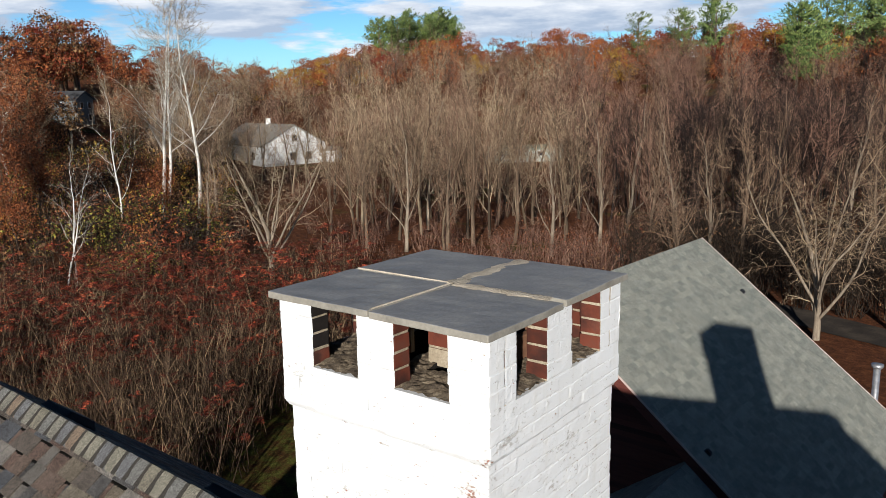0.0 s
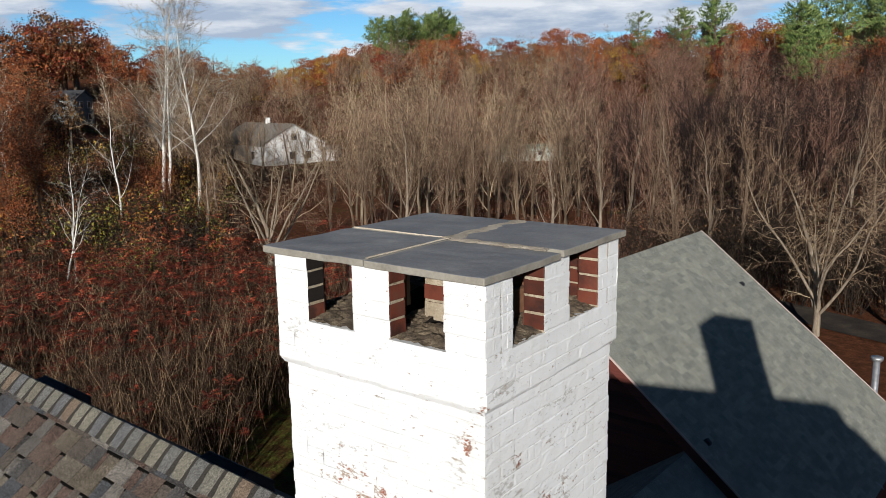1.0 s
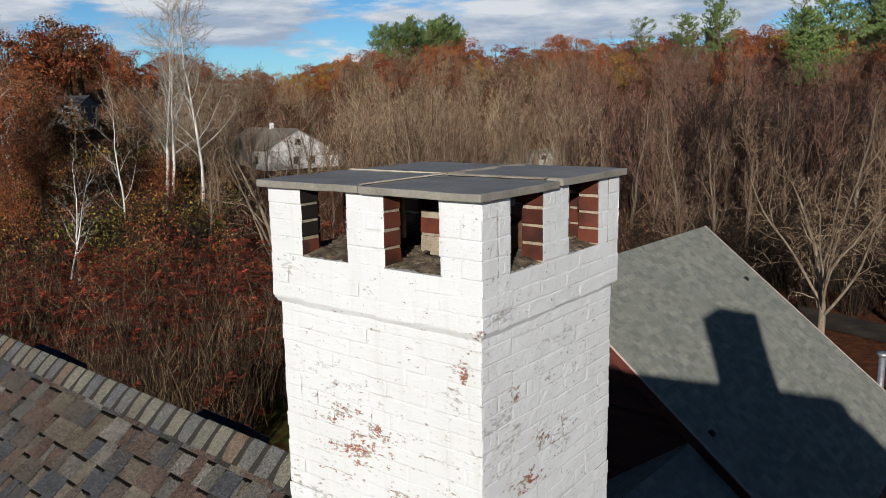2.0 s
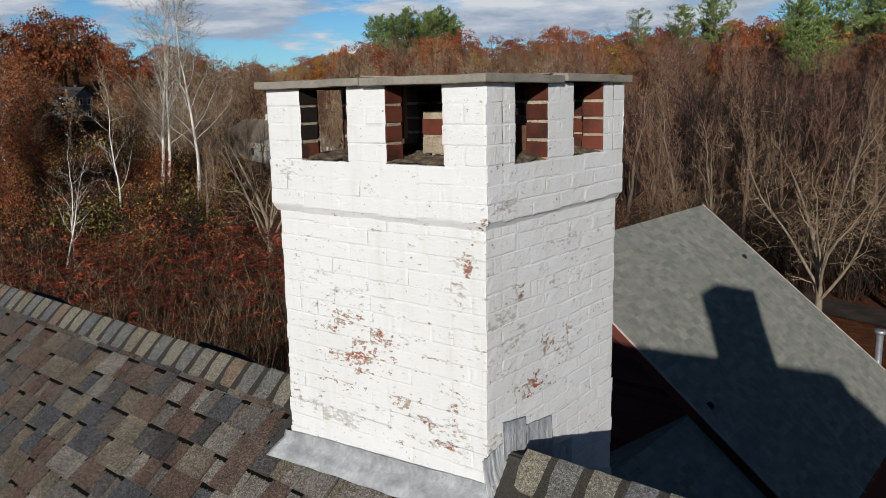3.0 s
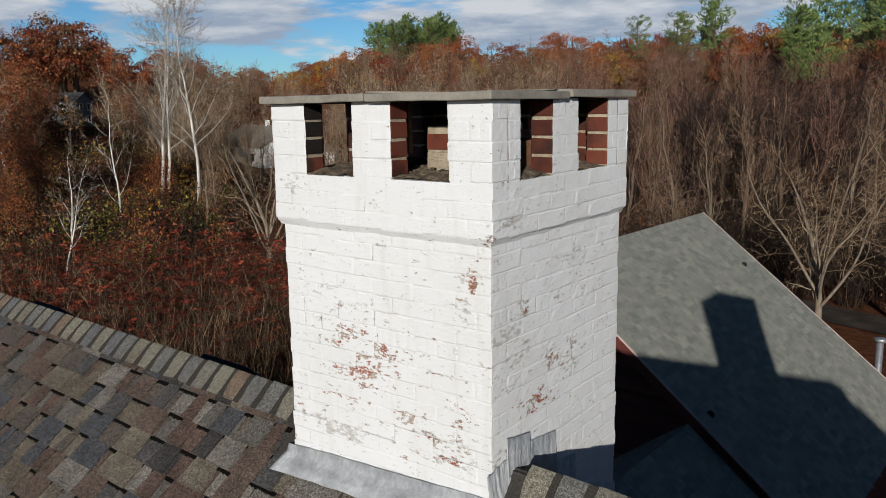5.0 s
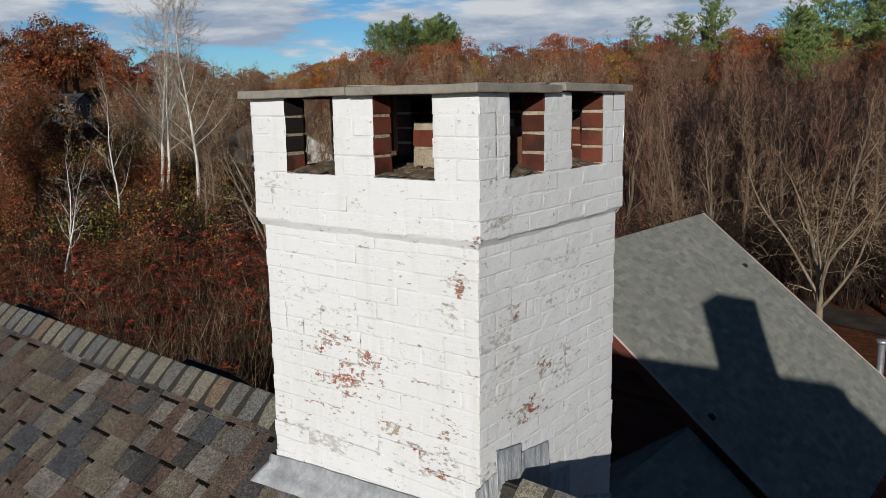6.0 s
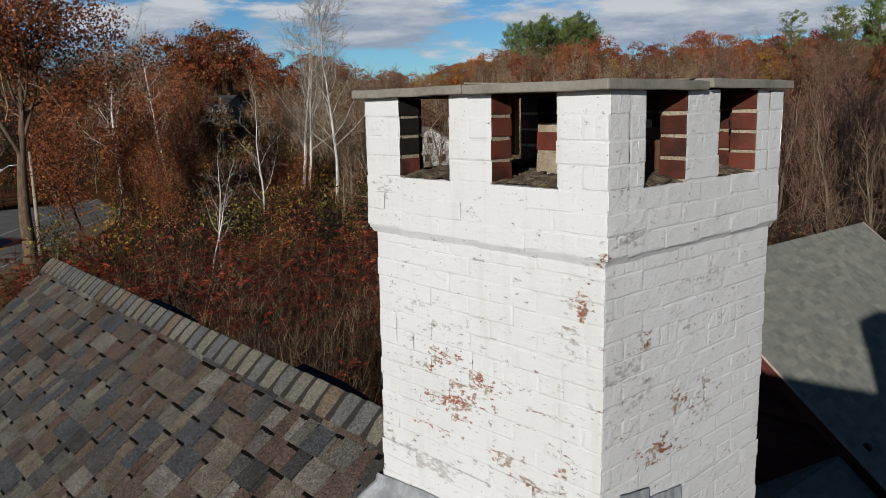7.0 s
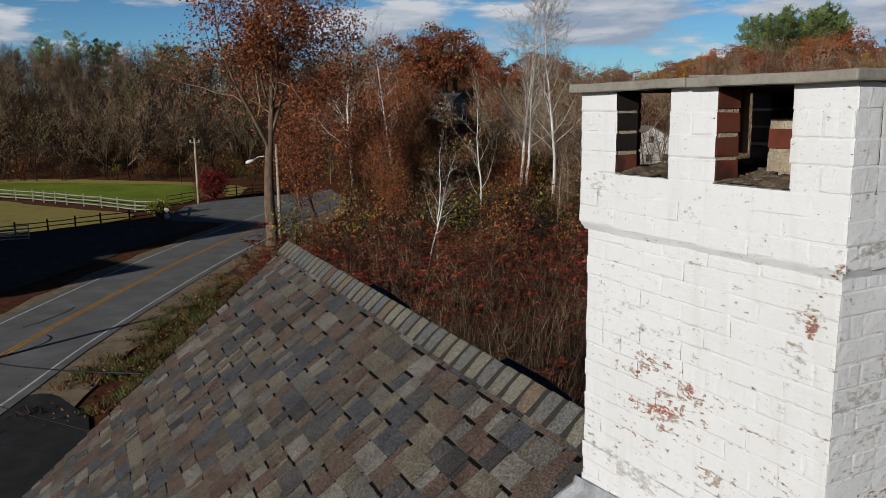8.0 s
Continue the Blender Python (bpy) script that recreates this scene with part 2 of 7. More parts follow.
M = {}
M["paint"] = paint_on_brick("painted_brick")
M["brick"] = paint_on_brick("bare_brick", True)
M["mortar"] = speckled("mortar", [(0.3, srgb(120, 108, 92)), (0.5, srgb(168, 154, 132)), (0.7, srgb(196, 184, 164))], 14, 0.9, bump=0.9)
M["cap_mortar"] = speckled("cap_mortar", [(0.3, srgb(168, 154, 134)), (0.5, srgb(200, 187, 167)), (0.7, srgb(222, 211, 194))], 14, 0.9, bump=0.9)
M["sooty_mortar"] = speckled("sooty_mortar", [(0.3, srgb(46, 40, 36)), (0.5, srgb(98, 86, 72)), (0.7, srgb(150, 136, 114))], 16, 0.95, bump=0.9)
M["bluestone"] = speckled("bluestone", [(0.3, srgb(120, 122, 125)), (0.5, srgb(142, 143, 145)), (0.68, srgb(164, 163, 159))], 3.2, 0.7, bump=0.25, second=70, dist=0.004)
M["slab_edge"] = speckled("slab_edge", [(0.3, srgb(112, 108, 100)), (0.6, srgb(150, 145, 134)), (0.75, srgb(128, 118, 104))], 6, 0.85, bump=0.5, second=60, dist=0.004)
M["soot"] = speckled("soot", [(0.3, srgb(18, 16, 15)), (0.7, srgb(40, 34, 31))], 8, 0.95)
M["lead"] = speckled("lead", [(0.3, srgb(132, 135, 138)), (0.5, srgb(172, 175, 178)), (0.7, srgb(210, 212, 214))], 9, 0.55, metal=0.1, bump=0.45, second=55, stretch=(1, 1, 0.6))
M["clay"] = speckled("clay_flue", [(0.3, srgb(96, 66, 50)), (0.7, srgb(150, 112, 86))], 6, 0.85)
M["oldwood"] = speckled("weathered_wood", [(0.3, srgb(72, 60, 46)), (0.7, srgb(128, 112, 88))], 5, 0.85, stretch=(4, 4, 0.5))
M["shingle"] = shingle_mat("laminated_shingle", False, TABS, 0.7)
M["shingle_rest"] = shingle_mat("laminated_shingle_rest", True, TABS, 0.7)
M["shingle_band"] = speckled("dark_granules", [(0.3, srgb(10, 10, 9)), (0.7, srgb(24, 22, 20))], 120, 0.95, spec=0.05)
M["cap_band"] = speckled("cap_granules", [(0.3, srgb(40, 38, 36)), (0.5, srgb(60, 57, 53)), (0.7, srgb(86, 82, 76))], 150, 0.95, spec=0.1)
M["shingle_cap"] = shingle_mat("ridge_shingle", False, CAPS, 0.6, 0.3)
M["drip"] = speckled("drip_edge", [(0.3, srgb(170, 150, 142)), (0.7, srgb(206, 190, 182))], 5, 0.6)
M["felt"] = speckled("shingle_underlay", [(0.3, srgb(46, 44, 42)), (0.7, srgb(78, 74, 70))], 90, 0.95)
M["grey_shingle"] = shingle_mat("grey_shingle", True, GREY_TABS, 0.3, 0.3)
M["grey_cap"] = shingle_mat("grey_ridge_cap", False, GREY_TABS, 0.3, 0.3)
M["dark_metal"] = speckled("dark_vent", [(0.3, srgb(24, 25, 28)), (0.7, srgb(40, 42, 46))], 12, 0.6)
M["red_board"] = board_mat()
M["white_trim"] = speckled("white_trim", [(0.3, srgb(196, 192, 186)), (0.7, srgb(226, 224, 220))], 5, 0.6)
M["galv"] = speckled("galvanised", [(0.3, srgb(150, 152, 156)), (0.7, srgb(198, 200, 204))], 9, 0.4, metal=0.7)


# ---- building helpers ----
def part(name, bm, material, parent, label=""):
    """Links a bmesh as one mesh object under a thing or a part. material: one, or a list of slots."""
    me = bpy.data.meshes.new(name)
    bm.to_mesh(me)
    bm.free()
    return hang(name, me, material, parent, label)


def hang(name, me, material, parent, label=""):
    for m in material if isinstance(material, (list, tuple)) else [material]:
        if m and me.materials.find(m.name) < 0:
            me.materials.append(m)
    ob = new(name, me)
    ob.parent = parent
    if label:
        tagged(ob, label)
    return ob


def thing(name, label, category, m=None, group="", kind=""):
    ob = new(name)
    if m is not None:
        ob.matrix_basis = m
    return tagged(ob, label, category, group, kind)


def soup(name, V, F, idx=None, smooth=False):
    """A mesh from vertex and face lists (or a numpy array of triangles)."""
    me = bpy.data.meshes.new(name)
    V = np.asarray(V, np.float32)
    if isinstance(F, np.ndarray):
        me.vertices.add(len(V))
        me.vertices.foreach_set("co", V.ravel())
        k = F.shape[1]
        me.loops.add(F.size)
        me.loops.foreach_set("vertex_index", F.ravel().astype(np.int32))
        me.polygons.add(len(F))
        me.polygons.foreach_set("loop_start", np.arange(0, F.size, k, dtype=np.int32))
        if idx is not None:
            me.polygons.foreach_set("material_index", np.asarray(idx, np.int32))
        if smooth:
            me.polygons.foreach_set("use_smooth", np.ones(len(F), bool))
        me.update(calc_edges=True)
        me.validate()
    else:
        me.from_pydata(V.tolist(), [], F)
        if idx is not None:
            me.polygons.foreach_set("material_index", np.asarray(idx, np.int32))
        if smooth:
            me.polygons.foreach_set("use_smooth", np.ones(len(F), bool))
        me.update()
    return me


def box_bm(x0, y0, z0, x1, y1, z1, bevel=0.0, bm=None):
    own = bm is None
    bm = bm or bmesh.new()
    vs = [bm.verts.new(p) for p in ((x0, y0, z0), (x1, y0, z0), (x1, y1, z0), (x0, y1, z0), (x0, y0, z1), (x1, y0, z1), (x1, y1, z1), (x0, y1, z1))]
    fs = [bm.faces.new([vs[i] for i in q]) for q in ((3, 2, 1, 0), (4, 5, 6, 7), (0, 1, 5, 4), (1, 2, 6, 5), (2, 3, 7, 6), (3, 0, 4, 7))]
    if bevel:
        bmesh.ops.bevel(bm, geom=list({e for f in fs for e in f.edges}), offset=bevel, segments=2, affect="EDGES", profile=0.6)
    return bm


def tube_bm(points, radii, sides=8, bm=None, cap=True):
    """A round bar along points."""
    bm = bm or bmesh.new()
    rings = []
    for i, p in enumerate(points):
        p = Vector(p)
        a, b = Vector(points[max(i - 1, 0)]), Vector(points[min(i + 1, len(points) - 1)])
        d = (b - a).normalized()
        s = d.cross(Vector((0, 0, 1)) if abs(d.z) < 0.9 else Vector((1, 0, 0))).normalized()
        t = d.cross(s)
        r = radii[i] if isinstance(radii, (list, tuple)) else radii
        rings.append([bm.verts.new(p + (s * math.cos(w) + t * math.sin(w)) * r) for w in (2 * math.pi * j / sides for j in range(sides))])
    for q, w in zip(rings, rings[1:]):
        for j in range(sides):
            bm.faces.new((q[j], q[(j + 1) % sides], w[(j + 1) % sides], w[j]))
    if cap:
        bm.faces.new(rings[0][::-1]); bm.faces.new(rings[-1])
    for f in bm.faces:
        f.smooth = len(f.verts) == 4
    bmesh.ops.recalc_face_normals(bm, faces=bm.faces[:])
    return bm


def rumple(bm, amount, scale, seed=0.0):
    """Uneven, worn surface: pushes vertices about by smooth noise."""
    for v in bm.verts:
        v.co += noise.noise_vector(v.co * scale + Vector((seed, seed * 1.7, 3.1))) * amount
    return bm


# ---- the brick chimney ----
CX0, CY1 = -1.12, 1.09           # the corbelled head spans x CX0..0 and y 0..CY1
COURSE = 0.0677
HEAD_LOW, SILL, HEAD_TOP, SLAB_TOP = -0.02, 0.176, 0.463, 0.493
INSET = 0.022                    # the shaft stands back under the head
LEDGE = -0.905                   # below it the foot stands forward again
chimney = thing("chimney", "white-painted brick chimney with peeling paint and a four-slab stone cap", "chimney", pose(0, 0, -1.1))


def brick_data(length, height, depth, seed, bare_back=False):
    """One brick, its face in the plane y = 0 looking to -y, with worn edges. Slot 0: face and its edges; slot 1: the rest."""
    r = random.Random(seed)
    c, dp = 0.0042, 0.0010
    x, z = length / 2, height / 2
    j = lambda s=0.0016: r.uniform(-s, s)
    V = [(-x + c + j(), j(.0012), -z + c + j()), (x - c + j(), j(.0012), -z + c + j()), (x - c + j(), j(.0012), z - c + j()), (-x + c + j(), j(.0012), z - c + j()),
         (-x + j(), dp + j(.0006), -z + j()), (x + j(), dp + j(.0006), -z + j()), (x + j(), dp + j(.0006), z + j()), (-x + j(), dp + j(.0006), z + j()),
         (-x, depth, -z), (x, depth, -z), (x, depth, z), (-x, depth, z)]
    F = [(0, 1, 2, 3)] + [(a + 4, b + 4, b, a) for a, b in ((0, 1), (1, 2), (2, 3), (3, 0))] + [(a + 8, b + 8, b + 4, a + 4) for a, b in ((0, 1), (1, 2), (2, 3), (3, 0))]
    idx = [0] * 5 + [0] * 4
    if bare_back:
        F.append((11, 10, 9, 8))
        idx = [0] * 5 + [1] * 5
    me = soup("brick", V, F, idx, smooth=False)
    me.materials.append(M["paint"])
    if bare_back:
        me.materials.append(M["brick"])
    return me


def pillow_data(length, height, sink, seed):
    """A brick under thick paint: a soft cushion whose rim runs into the painted joints."""
    r = random.Random(seed)
    x, z = length / 2, height / 2
    xs = [-x, -x + 0.009, -x + 0.04, 0.0, x - 0.04, x - 0.009, x]
    zs = [-z, -z + 0.006, r.uniform(-0.006, 0.006), z - 0.006, z]
    if length < 0.08:
        xs = [-x, -x + 0.010, 0.0, x - 0.010, x]
    n, m = len(xs), len(zs)
    V, F = [], []
    for i, a in enumerate(xs):
        for k, b in enumerate(zs):
            rim = i in (0, n - 1) or k in (0, m - 1)
            near = i in (1, n - 2) or k in (1, m - 2)
            V.append((a + r.uniform(-0.0016, 0.0016), (sink if k in (0, m - 1) else 0.0010) if rim else (0.0002 if near else 0.0) + r.uniform(-0.0009, 0.0008), b + r.uniform(-0.0018, 0.0018)))
    for i in range(n - 1):
        for k in range(m - 1):
            F.append((i * m + k, (i + 1) * m + k, (i + 1) * m + k + 1, i * m + k + 1))
    me = soup("brick", V, F)
    me.materials.append(M["paint"])
    return me


def pillow_of(length, height, sink, r):
    key = (round(length, 2), round(height, 3), sink, r.randrange(7))
    if key not in BRICKS:
        BRICKS[key] = pillow_data(key[0] + 0.001, height + 0.001, sink, int(key[0] * 1000) * 31 + int(height * 1e4) + key[3])
    return BRICKS[key]


BRICKS = {}


def brick_of(length, height, depth=0.03, bare=False, r=random):
    key = (round(length, 2), round(height, 3), depth, bare, r.randrange(4))
    if key not in BRICKS:
        BRICKS[key] = brick_data(key[0] - 0.0045, height - 0.0045, depth, int(length * 1000) + int(height * 1e4) * 7 + key[4], bare)
    return BRICKS[key]


def lay_course(parent, face, a0, a1, z, height, offset, pattern, out, r):
    """One course of bricks on a face. face 'front': along x at y = out; 'side': along y at x = -out."""
    a, i = a0, 0
    first = True
    while a < a1 - 0.02:
        want = pattern[(i + offset) % len(pattern)] * r.uniform(0.97, 1.03)
        if first and offset % 2:
            want = 0.105
        first = False
        if a1 - a - want < 0.07:
            want = a1 - a
        if want > 0.26:
            want = 0.203
        mid = a + want / 2
        me = pillow_of(want, height, 0.0026, r)
        ob = new("brick", me)
        ob.parent = parent
        push = r.uniform(-0.0034, 0.0014)
        tilt = Euler((r.uniform(-0.024, 0.014), r.uniform(-0.016, 0.016), r.uniform(-0.010, 0.010)))
        zz = z + height / 2 + r.uniform(-0.0035, 0.0035) - 0.006 * math.sin((mid - a0) * 2.6 + z * 3)
        if face == "front":
            m = Matrix.Translation((mid, out + push, zz + 1.1))
        else:
            m = Matrix.Translation((-out - push, mid, zz + 1.1)) @ Matrix.Rotation(math.pi / 2, 4, "Z")
        ob.matrix_basis = m @ tilt.to_matrix().to_4x4()
        a += want
        i += 1


def chimney_shaft():
    r = random.Random(5)
    # painted mortar cores: the foot, the shaft and the corbelled head, hollow inside
    def ring(name, x0, y0, x1, y1, z0, z1, t, mats, label=""):
        bm = bmesh.new()
        o = [(x0, y0), (x1, y0), (x1, y1), (x0, y1)]
        n = [(x0 + t, y0 + t), (x1 - t, y0 + t), (x1 - t, y1 - t), (x0 + t, y1 - t)]
        vs = {}
        for z in (z0, z1):
            for k, ps in (("o", o), ("n", n)):
                vs[k, z] = [bm.verts.new((px, py, z + 1.1)) for px, py in ps]
        for i in range(4):
            j = (i + 1) % 4
            bm.faces.new((vs["o", z0][i], vs["o", z0][j], vs["o", z1][j], vs["o", z1][i])).material_index = 0
            bm.faces.new((vs["n", z0][j], vs["n", z0][i], vs["n", z1][i], vs["n", z1][j])).material_index = 1
            bm.faces.new((vs["o", z1][i], vs["o", z1][j], vs["n", z1][j], vs["n", z1][i])).material_index = 0
            bm.faces.new((vs["o", z0][j], vs["o", z0][i], vs["n", z0][i], vs["n", z0][j])).material_index = 0
        return part(name, bm, mats, chimney, label)
    k = 0.0019
    I, FI = INSET, 0.019
    foot = ring("foot", CX0 + FI + k, FI + k, -FI - k, CY1 - FI - k, -2.6, LEDGE - 0.004, 0.2, [M["paint"], M["soot"]])
    shaft = ring("shaft", CX0 + I + k, I + k, -I - k, CY1 - I - k, LEDGE - 0.0035, HEAD_LOW, 0.19, [M["paint"], M["soot"]])
    head = ring("corbelled_head", CX0 + k, k, -k, CY1 - k, HEAD_LOW + 0.0005, SILL - 0.004, 0.19, [M["paint"], M["brick"]])
    stretch, mixed, header = (0.203, 0.203, 0.203), (0.203, 0.103, 0.203, 0.103, 0.103), (0.103,)
    # front face
    z, i = LEDGE - 5 * COURSE, 0
    for i in range(5):
        lay_course(foot, "front", CX0 + FI, -FI, z + i * COURSE, COURSE, i, stretch, FI, r)
    for i in range(13):
        lay_course(shaft, "front", CX0 + I, -I, LEDGE + i * (HEAD_LOW - LEDGE) / 13, (HEAD_LOW - LEDGE) / 13, i, header if i == 6 else stretch, I, r)
    hh = (SILL - HEAD_LOW) / 3
    for i in range(3):
        lay_course(head, "front", CX0, 0.0, HEAD_LOW + i * hh, hh, i, stretch, 0.0 if i < 2 else 0.003, r)
    # side face
    for i in range(12):
        lay_course(foot, "side", FI, CY1 - FI, LEDGE - (i + 1) * COURSE, COURSE, i + 1, mixed if i % 2 else stretch, FI, r)
    for i in range(13):
        lay_course(shaft, "side", I, CY1 - I, LEDGE + i * (HEAD_LOW - LEDGE) / 13, (HEAD_LOW - LEDGE) / 13, i + 1, stretch if i % 4 else mixed, I, r)
    for i in range(3):
        lay_course(head, "side", 0.0, CY1, HEAD_LOW + i * hh, hh, i + 1, stretch, 0.0 if i < 2 else 0.003, r)
    # painted mortar fillet under the corbel
    for side in (False, True):
        L = CY1 if side else -CX0
        bm, g, n = bmesh.new(), {}, 40
        for q in range(n + 1):
            a = -L + (L + 0.0) * q / n if not side else L * q / n
            for j, (o, zz) in enumerate(((0.003, 0.004), (0.007, -0.007), (INSET - 0.007, -0.016), (INSET + 0.001, -0.032))):
                o += 0.0016 * noise.noise(Vector((a * 21, j * 2.0, side)))
                zz += HEAD_LOW + 0.005 * noise.noise(Vector((a * 9, j * 0.5, 4 + side))) - 0.006 * math.sin((a + 1.1) * 2.6) * (0 if j == 0 else 0.4)
                g[q, j] = bm.verts.new((-o, max(a, o), zz + 1.1) if side else (min(a, -o), o, zz + 1.1))
        for q in range(n):
            for j in range(3):
                bm.faces.new((g[q, j], g[q, j + 1], g[q + 1, j + 1], g[q + 1, j])).smooth = True
        bmesh.ops.recalc_face_normals(bm, faces=bm.faces[:])
        part("corbel_fillet", bm, M["paint"], chimney)
    # crown: a rough bed of mortar on the wall tops, and the flue mouths
    bm = bmesh.new()
    n = 64
    xs, ys = np.linspace(CX0 + 0.012, -0.012, n), np.linspace(0.012, CY1 - 0.012, n)
    def inside(x, y):
        return (-0.86 < x < -0.62 or -0.48 < x < -0.22) and 0.24 < y < 0.86
    grid = {}
    for a, x in enumerate(xs):
        for b, y in enumerate(ys):
            e = min(x - CX0, -x, y, CY1 - y)
            h = SILL - 0.004 + 0.016 * min(e / 0.07, 1.0) + 0.012 * noise.noise(Vector((x * 16, y * 16, 0))) + 0.012 * noise.noise(Vector((x * 47, y * 47, 2))) + 0.008 * noise.noise(Vector((x * 95, y * 95, 5)))
            if inside(x, y):
                h = SILL - 0.55
            grid[a, b] = bm.verts.new((x, y, h + 1.1))
    for a in range(n - 1):
        for b in range(n - 1):
            f = bm.faces.new((grid[a, b], grid[a + 1, b], grid[a + 1, b + 1], grid[a, b + 1]))
            f.material_index = 1 if max(v.co.z for v in f.verts) - min(v.co.z for v in f.verts) > 0.2 else 0
    part("mortar_bed", bm, [M["sooty_mortar"], M["soot"]], chimney, "crumbling mortar bed with rubble")
    # brick withe between the two flues, standing up under the cap
    withe = part("withe", box_bm(-0.525, 0.31, SILL + 1.1, -0.395, 0.84, HEAD_TOP - 0.10 + 1.1, 0.004), M["mortar"], chimney)
    for c in range(2):
        for q in range(3):
            me = brick_of(0.19, 0.066, 0.03, True, r)
            for side in (0, 1):
                ob = new("brick", me)
                ob.parent = withe
                ob.material_slots[0].link = "OBJECT"
                ob.material_slots[0].material = M["brick"]
                ob.matrix_basis = pose(-0.53 if side else -0.39, 0.41 + q * 0.195, SILL + 0.05 + c * 0.075 + 1.1, 0, 0, -90 if side else 90)
        ob = new("brick", brick_of(0.13, 0.066, 0.03, True, r))
        ob.parent = withe
        ob.material_slots[0].link = "OBJECT"
        ob.material_slots[0].material = M["brick"] if c else M["mortar"]
        ob.matrix_basis = pose(-0.46, 0.303, SILL + 0.05 + c * 0.075 + 1.1)
    # clay flue liner and a board seen through the openings
    liner = bmesh.new()
    for a, b in (((-0.24, 0.34), (-0.205, 0.78)), ((-0.50, 0.74), (-0.22, 0.775))):
        box_bm(a[0], a[1], SILL - 0.4 + 1.1, b[0], b[1], SILL + 0.12 + 1.1, 0.006, liner)
    part("flue_liner", liner, M["clay"], chimney, "broken clay flue liner smeared with mortar")
    part("flue_pipe", tube_bm([(-0.25, 0.64, SILL - 0.4 + 1.1), (-0.25, 0.64, SILL + 0.10 + 1.1)], 0.065, 14), M["dark_metal"], chimney, "dark metal flue pipe inside the chimney head")
    part("prop_board", rumple(box_bm(-0.572, 0.20, SILL + 0.08 + 1.1, -0.535, 0.225, HEAD_TOP + 1.1, 0.003), 0.003, 9), M["oldwood"], chimney, "weathered upright wooden strip")


def pillar(name_seed, x0, y0, x1, y1, painted):
    """A brick pier under the cap. painted: the outward directions whose faces carry paint."""
    r = random.Random(name_seed)
    h = (HEAD_TOP - SILL) / 4
    k = 0.006
    k0, k1, k2, k3 = (0.0024 if d in painted else k for d in ((-1, 0), (0, -1), (1, 0), (0, 1)))
    bm = box_bm(x0 + k0, y0 + k1, SILL - 0.02 + 1.1, x1 - k2, y1 - k3, HEAD_TOP + 1.1)
    bm.normal_update()
    for f in bm.faces:
        f.material_index = 0 if any(f.normal.dot(Vector((*d, 0))) > 0.9 for d in painted) else 1
    core = part("pier", bm, [M["paint"], M["mortar"]], chimney)
    def face(dirn, a0, a1, at):
        cover = M["paint"] if dirn in painted else M["brick"]
        for c in range(4):
            a, w = a0, a1 - a0
            cuts = [w] if c % 2 else ([w / 2, w / 2] if w > 0.15 else [w])
            if dirn[0] and w > 0.15:
                cuts = [w / 2, w / 2] if c % 2 else [w]
            for q in cuts:
                me = pillow_of(q, h, 0.0038, r) if cover is M["paint"] else brick_of(q - 0.008, h - 0.008, 0.021, False, r)
                ob = new("brick", me)
                ob.parent = core
                if cover is not M["paint"]:
                    ob.material_slots[0].link = "OBJECT"
                    ob.material_slots[0].material = M["soot"] if name_seed == 3 and r.random() < 0.8 else cover
                mid, z = a + q / 2, SILL + (c + 0.5) * h + 1.1 + r.uniform(-0.0015, 0.0015)
                p = r.uniform(-0.003, 0.002)
                rz = {(0, -1): 0, (1, 0): 90, (0, 1): 180, (-1, 0): -90}[dirn]
                loc = (mid, at - p * (-dirn[1]), z) if dirn[1] else (at + p, mid, z)
                ob.matrix_basis = pose(*loc, r.uniform(-0.6, 0.6), r.uniform(-0.5, 0.5), rz + r.uniform(-0.5, 0.5))
                a += q
    face((0, -1), x0, x1, y0)
    face((1, 0), y0, y1, x1)
    face((-1, 0), y0, y1, x0)
    face((0, 1), x0, x1, y1)


